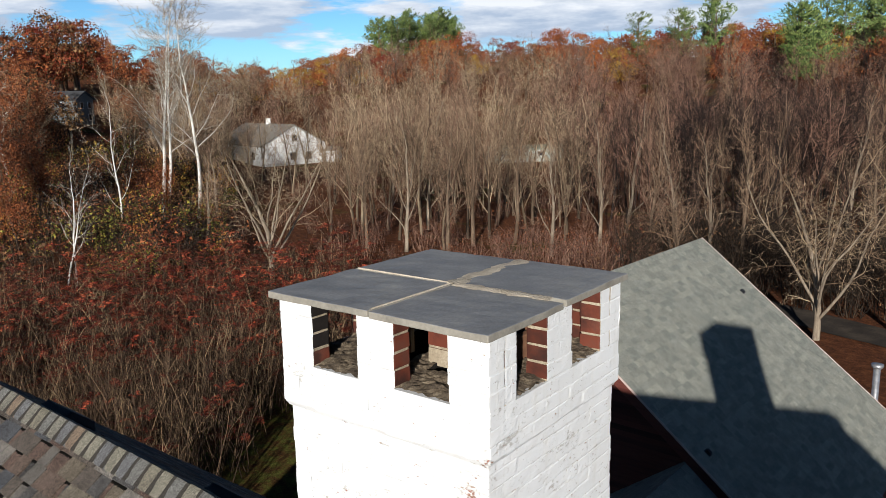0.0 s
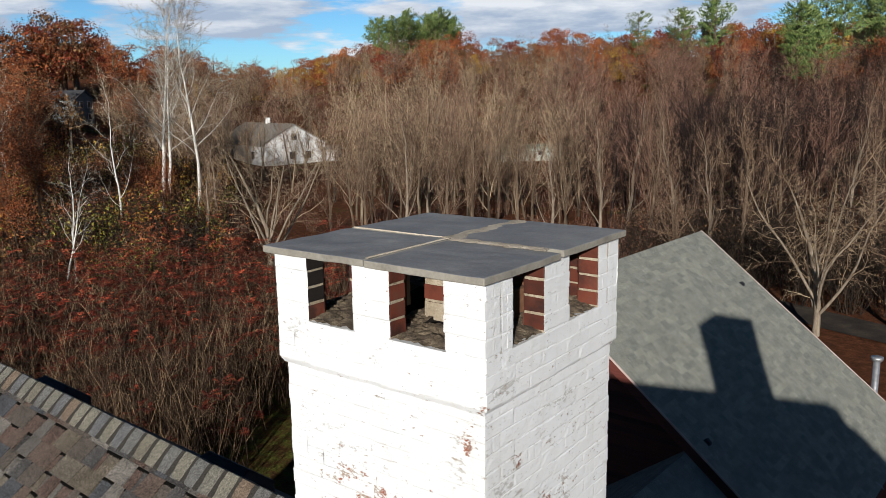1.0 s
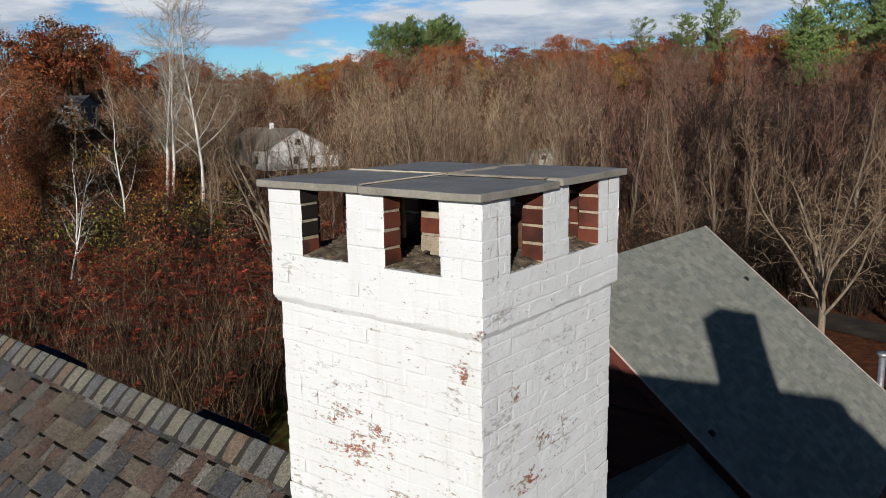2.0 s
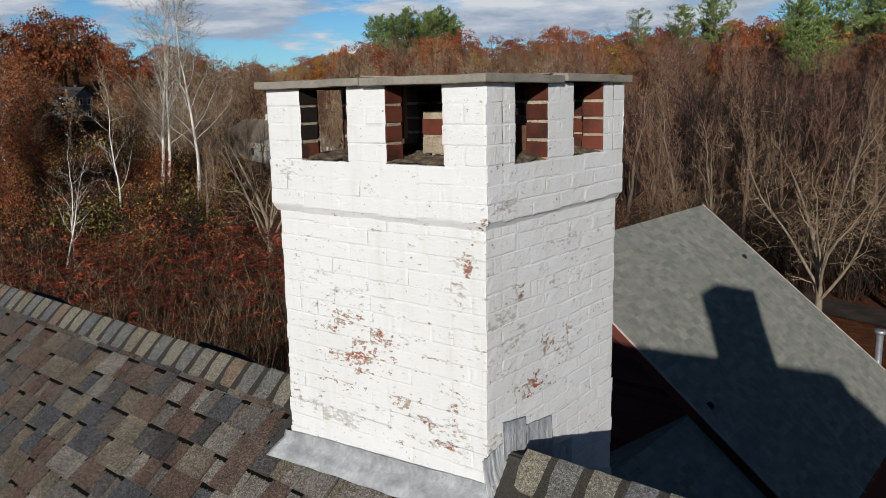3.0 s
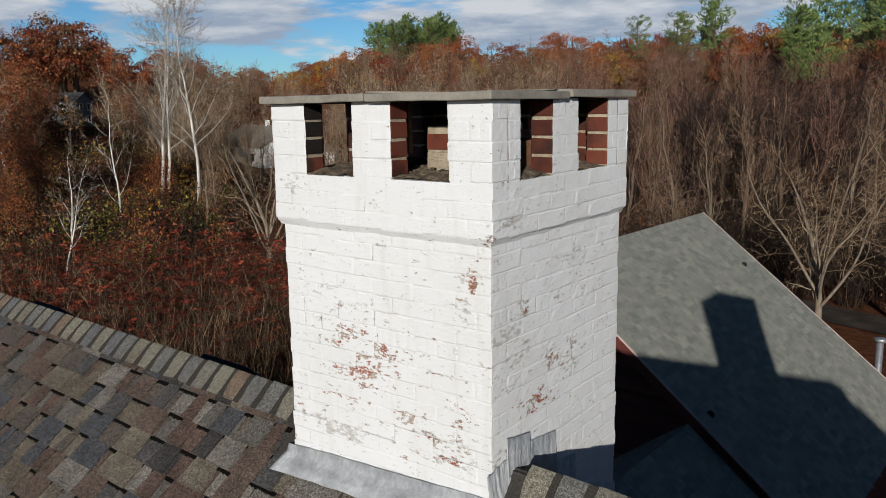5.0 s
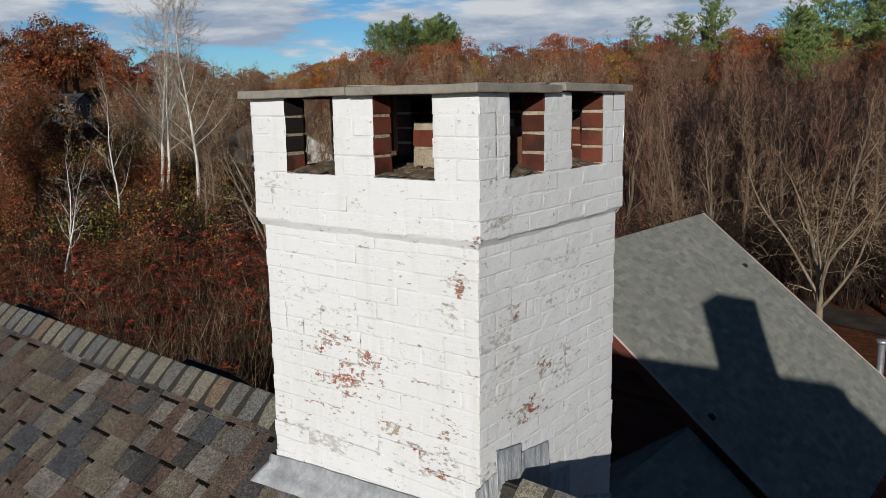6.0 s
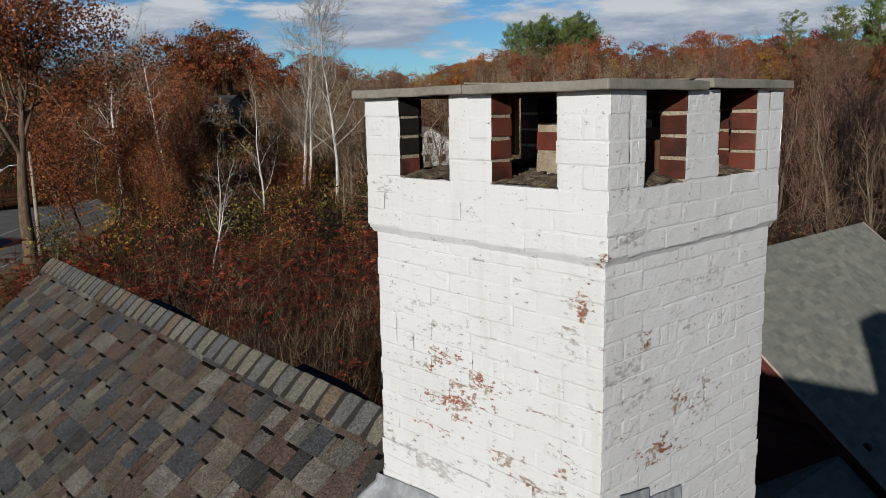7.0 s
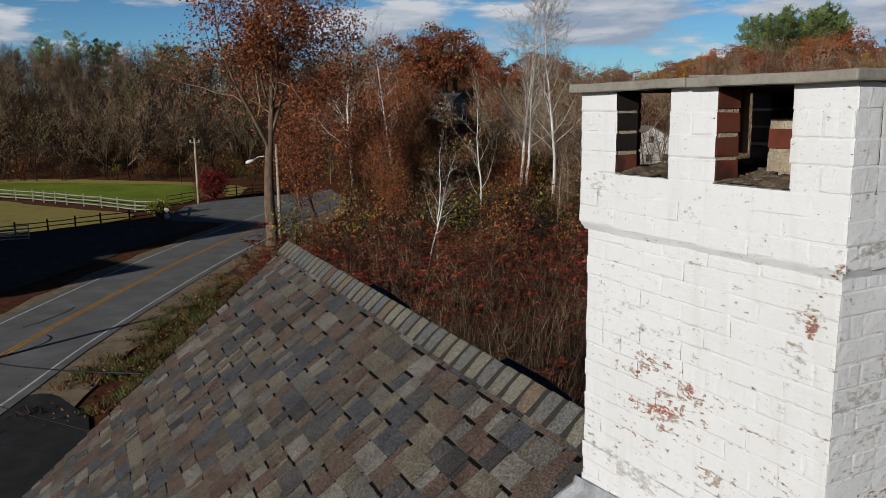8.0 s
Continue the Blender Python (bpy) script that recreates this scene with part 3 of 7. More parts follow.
def chimney_cap():
    bm0 = [(-1.145, -0.045, -0.548, 0.505, 0.0), (-0.542, -0.048, 0.03, 0.500, -0.002), (-1.14, 0.512, -0.552, 1.115, 0.001), (-0.538, 0.516, 0.028, 1.118, 0.005)]
    for i, (x0, y0, x1, y1, dz) in enumerate(bm0):
        bm = box_bm(x0, y0, HEAD_TOP + dz + 1.1, x1, y1, SLAB_TOP + dz + 1.1)
        bmesh.ops.subdivide_edges(bm, edges=[e for e in bm.edges if abs(e.verts[0].co.z - e.verts[1].co.z) < 0.01], cuts=9, use_grid_fill=True)
        es = [e for e in bm.edges if len(e.link_faces) == 2 and e.calc_face_angle(0) > 1.0]
        bmesh.ops.bevel(bm, geom=es, offset=0.0045, segments=2, affect="EDGES", profile=0.5)
        rumple(bm, 0.0035, 7.0, i * 3.0)
        rumple(bm, 0.0016, 31.0, i * 5.0)
        bm.normal_update()
        for f in bm.faces:
            f.material_index = 0 if f.normal.z > 0.8 else 1
            f.smooth = False
        part("cap_slab", bm, [M["bluestone"], M["slab_edge"]], chimney, "grey bluestone cap slab")
    # mortar in the joints: smeared wide over the back and side arms, thin in the others
    def smear(pts, w, seed):
        bm = bmesh.new()
        n, m2 = 60, 7
        g = {}
        for i in range(n + 1):
            f = i / n
            p = Vector(pts[0]).lerp(Vector(pts[1]), f)
            d = (Vector(pts[1]) - Vector(pts[0])).normalized()
            s = Vector((-d.y, d.x, 0))
            ww = w * (1 + 0.55 * noise.noise(Vector((f * 7, seed, 0))) + 0.35 * noise.noise(Vector((f * 25, seed, 4))))
            off = 0.35 * w * noise.noise(Vector((f * 5, seed, 9)))
            for j in range(m2 + 1):
                u = j / m2 * 2 - 1
                hgt = 0.0055 * (1 - u * u) + 0.0012 * noise.noise(Vector((f * 60, u * 3, seed)))
                g[i, j] = bm.verts.new(p + s * (u * ww + off) + Vector((0, 0, hgt - 0.0015 + SLAB_TOP + 0.004 + 1.1)))
        for i in range(n):
            for j in range(m2):
                bm.faces.new((g[i, j], g[i + 1, j], g[i + 1, j + 1], g[i, j + 1])).smooth = True
        part("mortar_joint", bm, M["cap_mortar"], chimney, "tan mortar smeared over a slab joint")
    smear(((-0.545, 0.50, 0), (-0.54, 1.105, 0)), 0.046, 1.0)
    smear(((-0.52, 0.508, 0), (-0.03, 0.508, 0)), 0.038, 2.0)
    smear(((-0.545, -0.03, 0), (-0.545, 0.52, 0)), 0.0045, 3.0)
    smear(((-1.12, 0.509, 0), (-0.56, 0.509, 0)), 0.0016, 4.0)
    bed = bmesh.new()
    box_bm(CX0 + 0.02, 0.02, HEAD_TOP - 0.004 + 1.1, -0.02, CY1 - 0.02, HEAD_TOP + 0.0015 + 1.1, 0, bed)
    part("cap_underside", bed, M["soot"], chimney)


def flashing():
    # apron of lead across the front, dressed out on to the shingles
    def sheet(rows, label, seed, amount=0.004):
        bm = bmesh.new()
        n = 60
        g = {}
        for i in range(n + 1):
            f = i / n
            for j, (a, b) in enumerate(rows):
                p = Vector(a).lerp(Vector(b), f)
                p += noise.noise_vector(Vector((f * 9 + seed, j * 0.9, seed))) * amount * (1 if j else 0.6)
                p += noise.noise_vector(Vector((f * 14 + seed, j * 2.3, seed + 5))) * amount * 0.3
                g[i, j] = bm.verts.new(p + Vector((0, 0, 1.1)))
        for i in range(n):
            for j in range(len(rows) - 1):
                bm.faces.new((g[i, j], g[i, j + 1], g[i + 1, j + 1], g[i + 1, j])).smooth = True
        bmesh.ops.recalc_face_normals(bm, faces=bm.faces[:])
        ob = part("flashing", bm, M["lead"], chimney, label)
        sol = ob.modifiers.new("thickness", "SOLIDIFY")
        sol.thickness = 0.003
        return ob
    y = 0.010
    sheet([((CX0 - 0.015, y, -1.065), (0.012, y, -1.005)), ((CX0 - 0.02, y - 0.012, -1.10), (0.014, y - 0.012, -1.045)),
           ((CX0 - 0.028, y - 0.06, -1.130), (0.03, y - 0.06, -1.072)), ((CX0 - 0.036, y - 0.100, -1.160), (0.04, y - 0.100, -1.102))],
          "dull lead apron flashing along the chimney foot", 1.0, 0.009)
    x = -0.010
    sheet([((x, -0.025, -0.90), (x, 0.115, -0.875)), ((x + 0.006, -0.02, -0.98), (x + 0.006, 0.115, -0.94)), ((x + 0.035, -0.03, -1.10), (x + 0.035, 0.125, -1.0)), ((x + 0.06, -0.05, -1.2), (x + 0.06, 0.13, -1.08))],
          "creased lead corner flashing", 2.0, 0.006)
    sheet([((x + 0.002, 0.10, -0.795), (x + 0.002, 0.265, -0.825)), ((x + 0.005, 0.10, -0.90), (x + 0.005, 0.265, -0.90)), ((x + 0.012, 0.10, -1.1), (x + 0.012, 0.27, -1.1))],
          "grey lead step flashing with a ragged top", 3.0, 0.003)
    sheet([((x, 0.26, -0.862), (x, 0.48, -0.892)), ((x + 0.003, 0.26, -0.95), (x + 0.003, 0.48, -1.0)), ((x + 0.008, 0.26, -1.2), (x + 0.008, 0.48, -1.4))],
          "grey lead step flashing with a ragged top", 4.0, 0.003)
    sheet([((x, 0.475, -1.03), (x, 0.66, -1.06)), ((x + 0.003, 0.475, -1.2), (x + 0.003, 0.66, -1.3)), ((x + 0.008, 0.475, -1.5), (x + 0.008, 0.66, -1.6))],
          "grey lead step flashing with a ragged top", 5.0, 0.005)
    sheet([((x, 0.80, -1.26), (x, 1.06, -1.36)), ((x + 0.003, 0.80, -1.4), (x + 0.003, 1.06, -1.5)), ((x + 0.008, 0.80, -1.75), (x + 0.008, 1.06, -1.95))],
          "grey lead step flashing with a ragged top", 6.0, 0.005)


chimney_shaft()
N_, E_, S_, W_ = (0, 1), (1, 0), (0, -1), (-1, 0)
T_ = 0.105
for i, (x0, y0, x1, y1, ds) in enumerate((
        (CX0, 0.0, CX0 + 0.2, T_, (S_, W_)), (CX0, T_, CX0 + T_, 0.2, (W_,)), (-0.657, 0.0, -0.457, T_, (S_,)), (-0.188, 0.0, 0.0, T_, (S_, E_)), (-T_, T_, 0.0, 0.187, (E_,)),
        (-T_, 0.42, 0.0, 0.625, (E_,)), (-0.2, CY1 - T_, 0.0, CY1, (E_, N_)), (-T_, CY1 - 0.2, 0.0, CY1 - T_, (E_,)), (-0.657, CY1 - T_, -0.457, CY1, (N_,)),
        (CX0, CY1 - T_, CX0 + 0.2, CY1, (W_, N_)), (CX0, CY1 - 0.2, CX0 + T_, CY1 - T_, (W_,)), (CX0, 0.45, CX0 + T_, 0.64, (W_,)))):
    pillar(i + 3, x0, y0, x1, y1, ds)
chimney_cap()
flashing()


# ---- the main house ----
HOUSE = Matrix.Translation((0, 0.15, 0)) @ Matrix.Rotation(radians(-2.75), 4, "Z") @ Matrix.Rotation(radians(-0.45), 4, "Y")
RIDGE_Z, PITCH = -0.925, 0.833
X_W, X_E = -6.88, 7.0            # gable ends along the ridge
SLOPE_LEN = 7.2
COSP, SINP = 1 / math.hypot(1, PITCH), PITCH / math.hypot(1, PITCH)
GROUND = -10.0
house = thing("main_house", "house with a steep brown-grey laminated shingle roof", "house", HOUSE)


def on_slope(x, s, lift, front=True):
    """A point s metres down the slope from the ridge, lifted off it."""
    sg = -1 if front else 1
    return Vector((x, sg * (s * COSP + lift * SINP), RIDGE_Z - s * SINP + lift * COSP))


def slope_matrix(x, s, lift=0.0, front=True, tilt=0.0):
    """Local x along the ridge, local y up the slope, local z out of it."""
    sg = -1 if front else 1
    ax = Vector((1 if front else -1, 0, 0))
    ay = Vector((0, -sg * COSP, SINP))
    az = ax.cross(ay)
    m = Matrix((ax, ay, az)).transposed().to_4x4()
    return Matrix.Translation(on_slope(x, s, lift, front)) @ m @ Matrix.Rotation(tilt, 4, "X")


def roof_body():
    for front in (True, False):
        bm = bmesh.new()
        a = [on_slope(x, s, l, front) for l in (0.0, -0.12) for s in (0.0, SLOPE_LEN) for x in (X_W, X_E)]
        vs = [bm.verts.new(p) for p in a]
        for q in ((0, 1, 3, 2), (4, 6, 7, 5), (0, 2, 6, 4), (1, 5, 7, 3), (2, 3, 7, 6), (0, 4, 5, 1)):
            bm.faces.new([vs[i] for i in q])
        bmesh.ops.recalc_face_normals(bm, faces=bm.faces[:])
        yield part("roof_slope", bm, M["felt"], house, "" if front else "shaded back slope of the shingle roof")


front_slope, back_slope = list(roof_body())
EXPO = 0.1435


def tab_geometry(w, h, t, r):
    """A tab of a laminated shingle: local x width, y up the slope from its lower edge, thick at the lower edge, running out above."""
    s = 0.004
    a, b = r.uniform(-s, s), r.uniform(-s, s)
    w -= 0.005
    V = [(0, a, 0.0), (w, b, 0.0), (w - r.uniform(0, .012), h, -0.002), (r.uniform(0, .012), h, -0.002), (0.001, a + 0.001, t), (w - 0.001, b + 0.001, t), (w - .004, h, 0.0015), (.004, h, 0.0015)]
    F = [(4, 5, 6, 7), (0, 1, 5, 4), (1, 2, 6, 5), (3, 0, 4, 7)]
    return V, F


def shingle_front():
    r = random.Random(11)
    near, VV, FF, II = [], [], [], []
    rows = int(SLOPE_LEN / EXPO)
    for row in range(rows):
        s0 = SLOPE_LEN - row * EXPO            # lower edge of this course
        if s0 < 0.05:
            break
        for layer in (0, 1):
            x, gap = X_W - 0.012 + (r.uniform(0, 0.1) if layer else 0), False
            while x < X_E:
                w = r.choice((0.10, 0.13, 0.16, 0.19, 0.22, 0.27)) * r.uniform(0.92, 1.08) if layer else r.uniform(0.14, 0.34)
                if layer and not gap and r.random() < 0.55:
                    x += r.choice((0.06, 0.09, 0.12, 0.17))
                    gap = True
                    continue
                gap = False
                if x + w > X_E:
                    break
                t = 0.017 if layer else 0.006
                V, F = tab_geometry(w, min(EXPO * 1.12, s0), t, r)
                lift = 0.0065 if layer else 0.002
                blocked = x + w > CX0 - 0.02 and x < 0.06 and s0 - EXPO < 0.22
                if not blocked:
                    m = slope_matrix(x, s0, lift, True, -0.03)
                    if layer and s0 < 2.35 and -3.35 < x < 0.9:
                        near.append((V, F, m))
                    else:
                        base = len(VV)
                        VV.extend([tuple(m @ Vector(v)) for v in V])
                        FF.extend([tuple(i + base for i in f) for f in F])
                        II.extend([0] * len(F))
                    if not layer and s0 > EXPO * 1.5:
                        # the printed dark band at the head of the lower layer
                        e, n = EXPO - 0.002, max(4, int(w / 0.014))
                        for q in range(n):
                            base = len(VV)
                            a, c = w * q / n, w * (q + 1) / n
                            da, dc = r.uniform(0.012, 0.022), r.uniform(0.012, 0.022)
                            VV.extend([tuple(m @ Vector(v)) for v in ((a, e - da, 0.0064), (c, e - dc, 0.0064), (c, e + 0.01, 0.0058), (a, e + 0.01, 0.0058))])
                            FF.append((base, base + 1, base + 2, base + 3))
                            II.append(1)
                x += w
    return near, VV, FF, II


near_tabs, rest_v, rest_f, rest_i = shingle_front()
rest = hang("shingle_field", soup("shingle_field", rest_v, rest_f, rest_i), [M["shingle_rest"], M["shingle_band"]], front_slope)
tagged(rest, "weathered laminated asphalt shingles in mixed browns and greys", kind="stuff")


def lay_near_tabs():
    r = random.Random(3)
    order = sorted(range(len(near_tabs)), key=lambda i: -near_tabs[i][2].translation.z)
    pool = {}
    for k, i in enumerate(order):
        V, F, m = near_tabs[i]
        if k >= 300:
            break
        w = round(V[1][0], 2)
        key = (w, r.randrange(2))
        if key not in pool:
            pool[key] = soup("shingle", *tab_geometry(w, EXPO * 1.12, 0.017, r))
            pool[key].materials.append(M["shingle"])
        ob = new("shingle", pool[key])
        ob.parent = front_slope
        ob.matrix_basis = m
    VV, FF = [], []
    for i in order[300:]:
        V, F, m = near_tabs[i]
        base = len(VV)
        VV.extend([tuple(m @ Vector(v)) for v in V])
        FF.extend([tuple(j + base for j in f) for f in F])
    if VV:
        tagged(hang("shingle_field", soup("shingle_field", VV, FF), M["shingle_rest"], front_slope), "weathered laminated asphalt shingles", kind="stuff")


def ridge_caps():
    """Bent cap shingles along the ridge, each overlapping the next towards the gable."""
    r = random.Random(7)
    meshes = []
    for k in range(4):
        bm = bmesh.new()
        L, wd, t = 0.215, 0.155, 0.010
        prof = [(-wd, 0.0), (-wd + 0.012, 0.0), (-0.07, 0), (-0.02, 0), (0.0, 0), (0.02, 0), (0.07, 0), (wd, 0)]
        g = {}
        xs = (0.0, 0.012, 0.104, 0.15, L)
        for i, x in enumerate(xs):
            for j, (u, _) in enumerate(prof):
                s = abs(u)
                xx = x + (0.040 * ((s / wd) ** 9) if i < 2 else 0) + r.uniform(-0.001, 0.001)
                top = -s * SINP + 0.004 * max(0, 1 - s / 0.03)
                lift = t * (1 - x / L * 0.8) + 0.004
                yy = math.copysign(s * COSP, u)
                g[i, j, 1] = bm.verts.new((xx, yy - math.copysign(lift * SINP, -u) * (1 if s > .01 else 0), top + lift * COSP))
                g[i, j, 0] = bm.verts.new((xx + 0.0005, yy, top - 0.001))
        n, m2 = len(xs), len(prof)
        for i in range(n - 1):
            for j in range(m2 - 1):
                bm.faces.new((g[i, j, 1], g[i + 1, j, 1], g[i + 1, j + 1, 1], g[i, j + 1, 1]))
        for j in range(m2 - 1):
            bm.faces.new((g[0, j, 0], g[0, j, 1], g[0, j + 1, 1], g[0, j + 1, 0]))
        for i in range(n - 1):
            bm.faces.new((g[i, 0, 0], g[i + 1, 0, 0], g[i + 1, 0, 1], g[i, 0, 1]))
            bm.faces.new((g[i, m2 - 1, 1], g[i + 1, m2 - 1, 1], g[i + 1, m2 - 1, 0], g[i, m2 - 1, 0]))
        for f in bm.faces:
            f.material_index = 1 if 0.105 < f.calc_center_median().x < 0.16 and len(f.verts) == 4 else 0
        bmesh.ops.recalc_face_normals(bm, faces=bm.faces[:])
        me = bpy.data.meshes.new("ridge_cap")
        bm.to_mesh(me); bm.free()
        me.materials.append(M["shingle_cap"])
        me.materials.append(M["cap_band"])
        meshes.append(me)
    ridge = part("ridge", box_bm(X_W, -0.02, RIDGE_Z - 0.03, X_E, 0.02, RIDGE_Z - 0.005), M["felt"], house)
    x = X_W - 0.015
    while x < X_E:
        if not (CX0 - 0.16 < x < -0.03):
            ob = new("ridge_cap", r.choice(meshes))
            ob.parent = ridge
            ob.matrix_basis = pose(x, r.uniform(-0.003, 0.003), RIDGE_Z + 0.021, 0, 0, r.uniform(-0.9, 0.9))
        x += 0.142 * r.uniform(0.97, 1.03)


def back_roof():
    """The shaded back slope: courses of shingle with low box vents just under the ridge."""
    r = random.Random(19)
    V, F = [], []
    for row in range(40):
        s = 0.12 + row * EXPO
        x = X_W
        while x < X_E:
            w = r.uniform(0.15, 0.34)
            if not (CX0 - 0.05 < x + w / 2 < 0.05 and s < 1.5):
                v, f = tab_geometry(w, EXPO * 1.1, 0.008, r)
                m = slope_matrix(x + w, s + EXPO, 0.004, False, -0.03)
                b = len(V)
                V += [tuple(m @ Vector(p)) for p in v]
                F += [tuple(i + b for i in q) for q in f]
            x += w
    tagged(hang("shingle_field", soup("shingle_field", V, F), M["shingle_rest"], back_slope), "shaded laminated shingles of the back slope", kind="stuff")
    for xv in (-4.42, -2.15):
        bm = box_bm(-0.23, -0.14, 0.0, 0.23, 0.14, 0.075, 0.02)
        for v in bm.verts:
            if v.co.z > 0.05:
                v.co.y *= 0.82
                v.co.x *= 0.93
        box_bm(-0.28, -0.2, -0.004, 0.28, 0.19, 0.006, 0, bm)
        ob = part("box_vent", bm, M["dark_metal"], back_slope, "low black metal box vent")
        ob.matrix_basis = slope_matrix(xv, 0.25, 0.012, False)


def house_walls():
    half = SLOPE_LEN * COSP - 0.35
    zt = RIDGE_Z - PITCH * half - 0.16
    base = GROUND
    for y in (-half, half):
        part("wall", box_bm(X_W + 0.3, y - 0.08, base, X_E - 0.3, y + 0.08, zt, 0), M["red_board"], house)
    for x in (X_W + 0.3, X_E - 0.3):
        bm = bmesh.new()
        pts = [(-half + .08, base), (half - .08, base), (half - .08, zt), (0, RIDGE_Z - 0.18), (-half + .08, zt)]
        a = [bm.verts.new((x - 0.07, y, z)) for y, z in pts]
        b = [bm.verts.new((x + 0.07, y, z)) for y, z in pts]
        bm.faces.new(a); bm.faces.new(b[::-1])
        for i in range(5):
            j = (i + 1) % 5
            bm.faces.new((a[j], a[i], b[i], b[j]))
        bmesh.ops.recalc_face_normals(bm, faces=bm.faces[:])
        part("gable_wall", bm, M["red_board"], house)
    for x in (X_W, X_E):
        for front in (True, False):
            bm = bmesh.new()
            d = -0.03 if x < 0 else 0.03
            vs = [bm.verts.new(on_slope(xx, s, l, front)) for xx in (x, x + d) for s in (0.0, SLOPE_LEN) for l in (-0.01, -0.2)]
            for q in ((0, 1, 3, 2), (4, 6, 7, 5), (0, 2, 6, 4), (1, 5, 7, 3), (2, 3, 7, 6), (0, 4, 5, 1)):
                bm.faces.new([vs[i] for i in q])
            bmesh.ops.recalc_face_normals(bm, faces=bm.faces[:])
            part("rake_board", bm, M["white_trim"], house)


ridge_caps()
back_roof()
house_walls()


def second_chimney():
    """The twin chimney farther along the ridge, known by its shadow."""
    c = thing("chimney", "second white-painted chimney with a slab cap on the same ridge", "chimney", HOUSE @ pose(4.35, 0.28, -1.1, 0, 0, 2.75))
    part("shaft", box_bm(-0.53, -0.52, -1.2, 0.53, 0.52, 1.08, 0.006), M["paint"], c)
    part("corbelled_head", box_bm(-0.555, -0.545, 1.081, 0.555, 0.545, 1.28, 0.006), M["paint"], c)
    for x in (-0.455, 0.0, 0.455):
        for y in (-0.445, 0.0, 0.445):
            if x or y:
                part("pier", box_bm(x - 0.1, y - 0.1, 1.28, x + 0.1, y + 0.1, 1.552, 0.005), M["paint"], c)
    part("cap_slab", box_bm(-0.59, -0.58, 1.553, 0.59, 0.58, 1.593, 0.005), M["bluestone"], c)
    p = thing("vent_pipe", "thin grey plumbing vent pipe standing on the ridge", "pipe", HOUSE @ pose(5.15, 0.05, RIDGE_Z - 0.1))
    part("pipe", tube_bm([(0, 0, 0), (0, 0, 0.42)], 0.045, 10), M["galv"], p)


second_chimney()

# ---- the lower wing ----
WX, WZ, WY0, WY1, WM = -6.56, -2.515, 10.4, 18.2, 0.79
W_EAVE = -1.15
HOUSE_FLAT = Matrix.Translation((0, 0.15, 0)) @ Matrix.Rotation(radians(-2.75), 4, "Z")
wing = thing("wing", "low red clapboard wing with a plain grey shingle gable roof", "house", HOUSE_FLAT)


def gable_roof(parent, xr, zr, y0, y1, slope, run, shingles=True, seed=1, both=True, mat=None):
    """Two slopes with thickness; the courses of shingle lie on them as low tabs."""
    r = random.Random(seed)
    c, s = 1 / math.hypot(1, slope), slope / math.hypot(1, slope)
    length = run / c
    for sg in (1, -1) if both else (1,):
        bm = bmesh.new()
        vs = []
        for l in (0.0, -0.14):
            for q in (0.0, length):
                for y in (y0, y1):
                    vs.append(bm.verts.new((xr + sg * (q * c + l * s), y, zr - q * s + l * c)))
        for q in ((0, 1, 3, 2), (4, 6, 7, 5), (0, 2, 6, 4), (1, 5, 7, 3), (2, 3, 7, 6), (0, 4, 5, 1)):
            bm.faces.new([vs[i] for i in q])
        bmesh.ops.recalc_face_normals(bm, faces=bm.faces[:])
        body = part("roof_slope", bm, M["felt"], parent)
        if not shingles:
            continue
        V, F = [], []
        for row in range(int(length / EXPO) + 1):
            q0 = min(length, (row + 1) * EXPO)
            q1 = max(0.0, q0 - EXPO * 1.1)
            y = y0
            while y < y1 - 0.02:
                w = min(r.choice((0.16, 0.305, 0.305, 0.2)) * r.uniform(0.95, 1.05), y1 - y)
                t = 0.005 + r.uniform(0, 0.002)
                b = len(V)
                for yy in (y + 0.0015, y + w - 0.0015):
                    for q, l in ((q0, 0.001), (q0, t + 0.004), (q1, 0.003)):
                        V.append((xr + sg * (q * c + l * s), yy, zr - q * s + l * c))
                F += [(b + 1, b + 4, b + 5, b + 2) if sg > 0 else (b + 2, b + 5, b + 4, b + 1), (b, b + 3, b + 4, b + 1) if sg > 0 else (b + 1, b + 4, b + 3, b), (b, b + 1, b + 2), (b + 3, b + 5, b + 4)]
                y += w
        tagged(hang("shingle_field", soup("shingle_field", V, F), mat or M["grey_shingle"], body), "even grey asphalt shingles", kind="stuff")


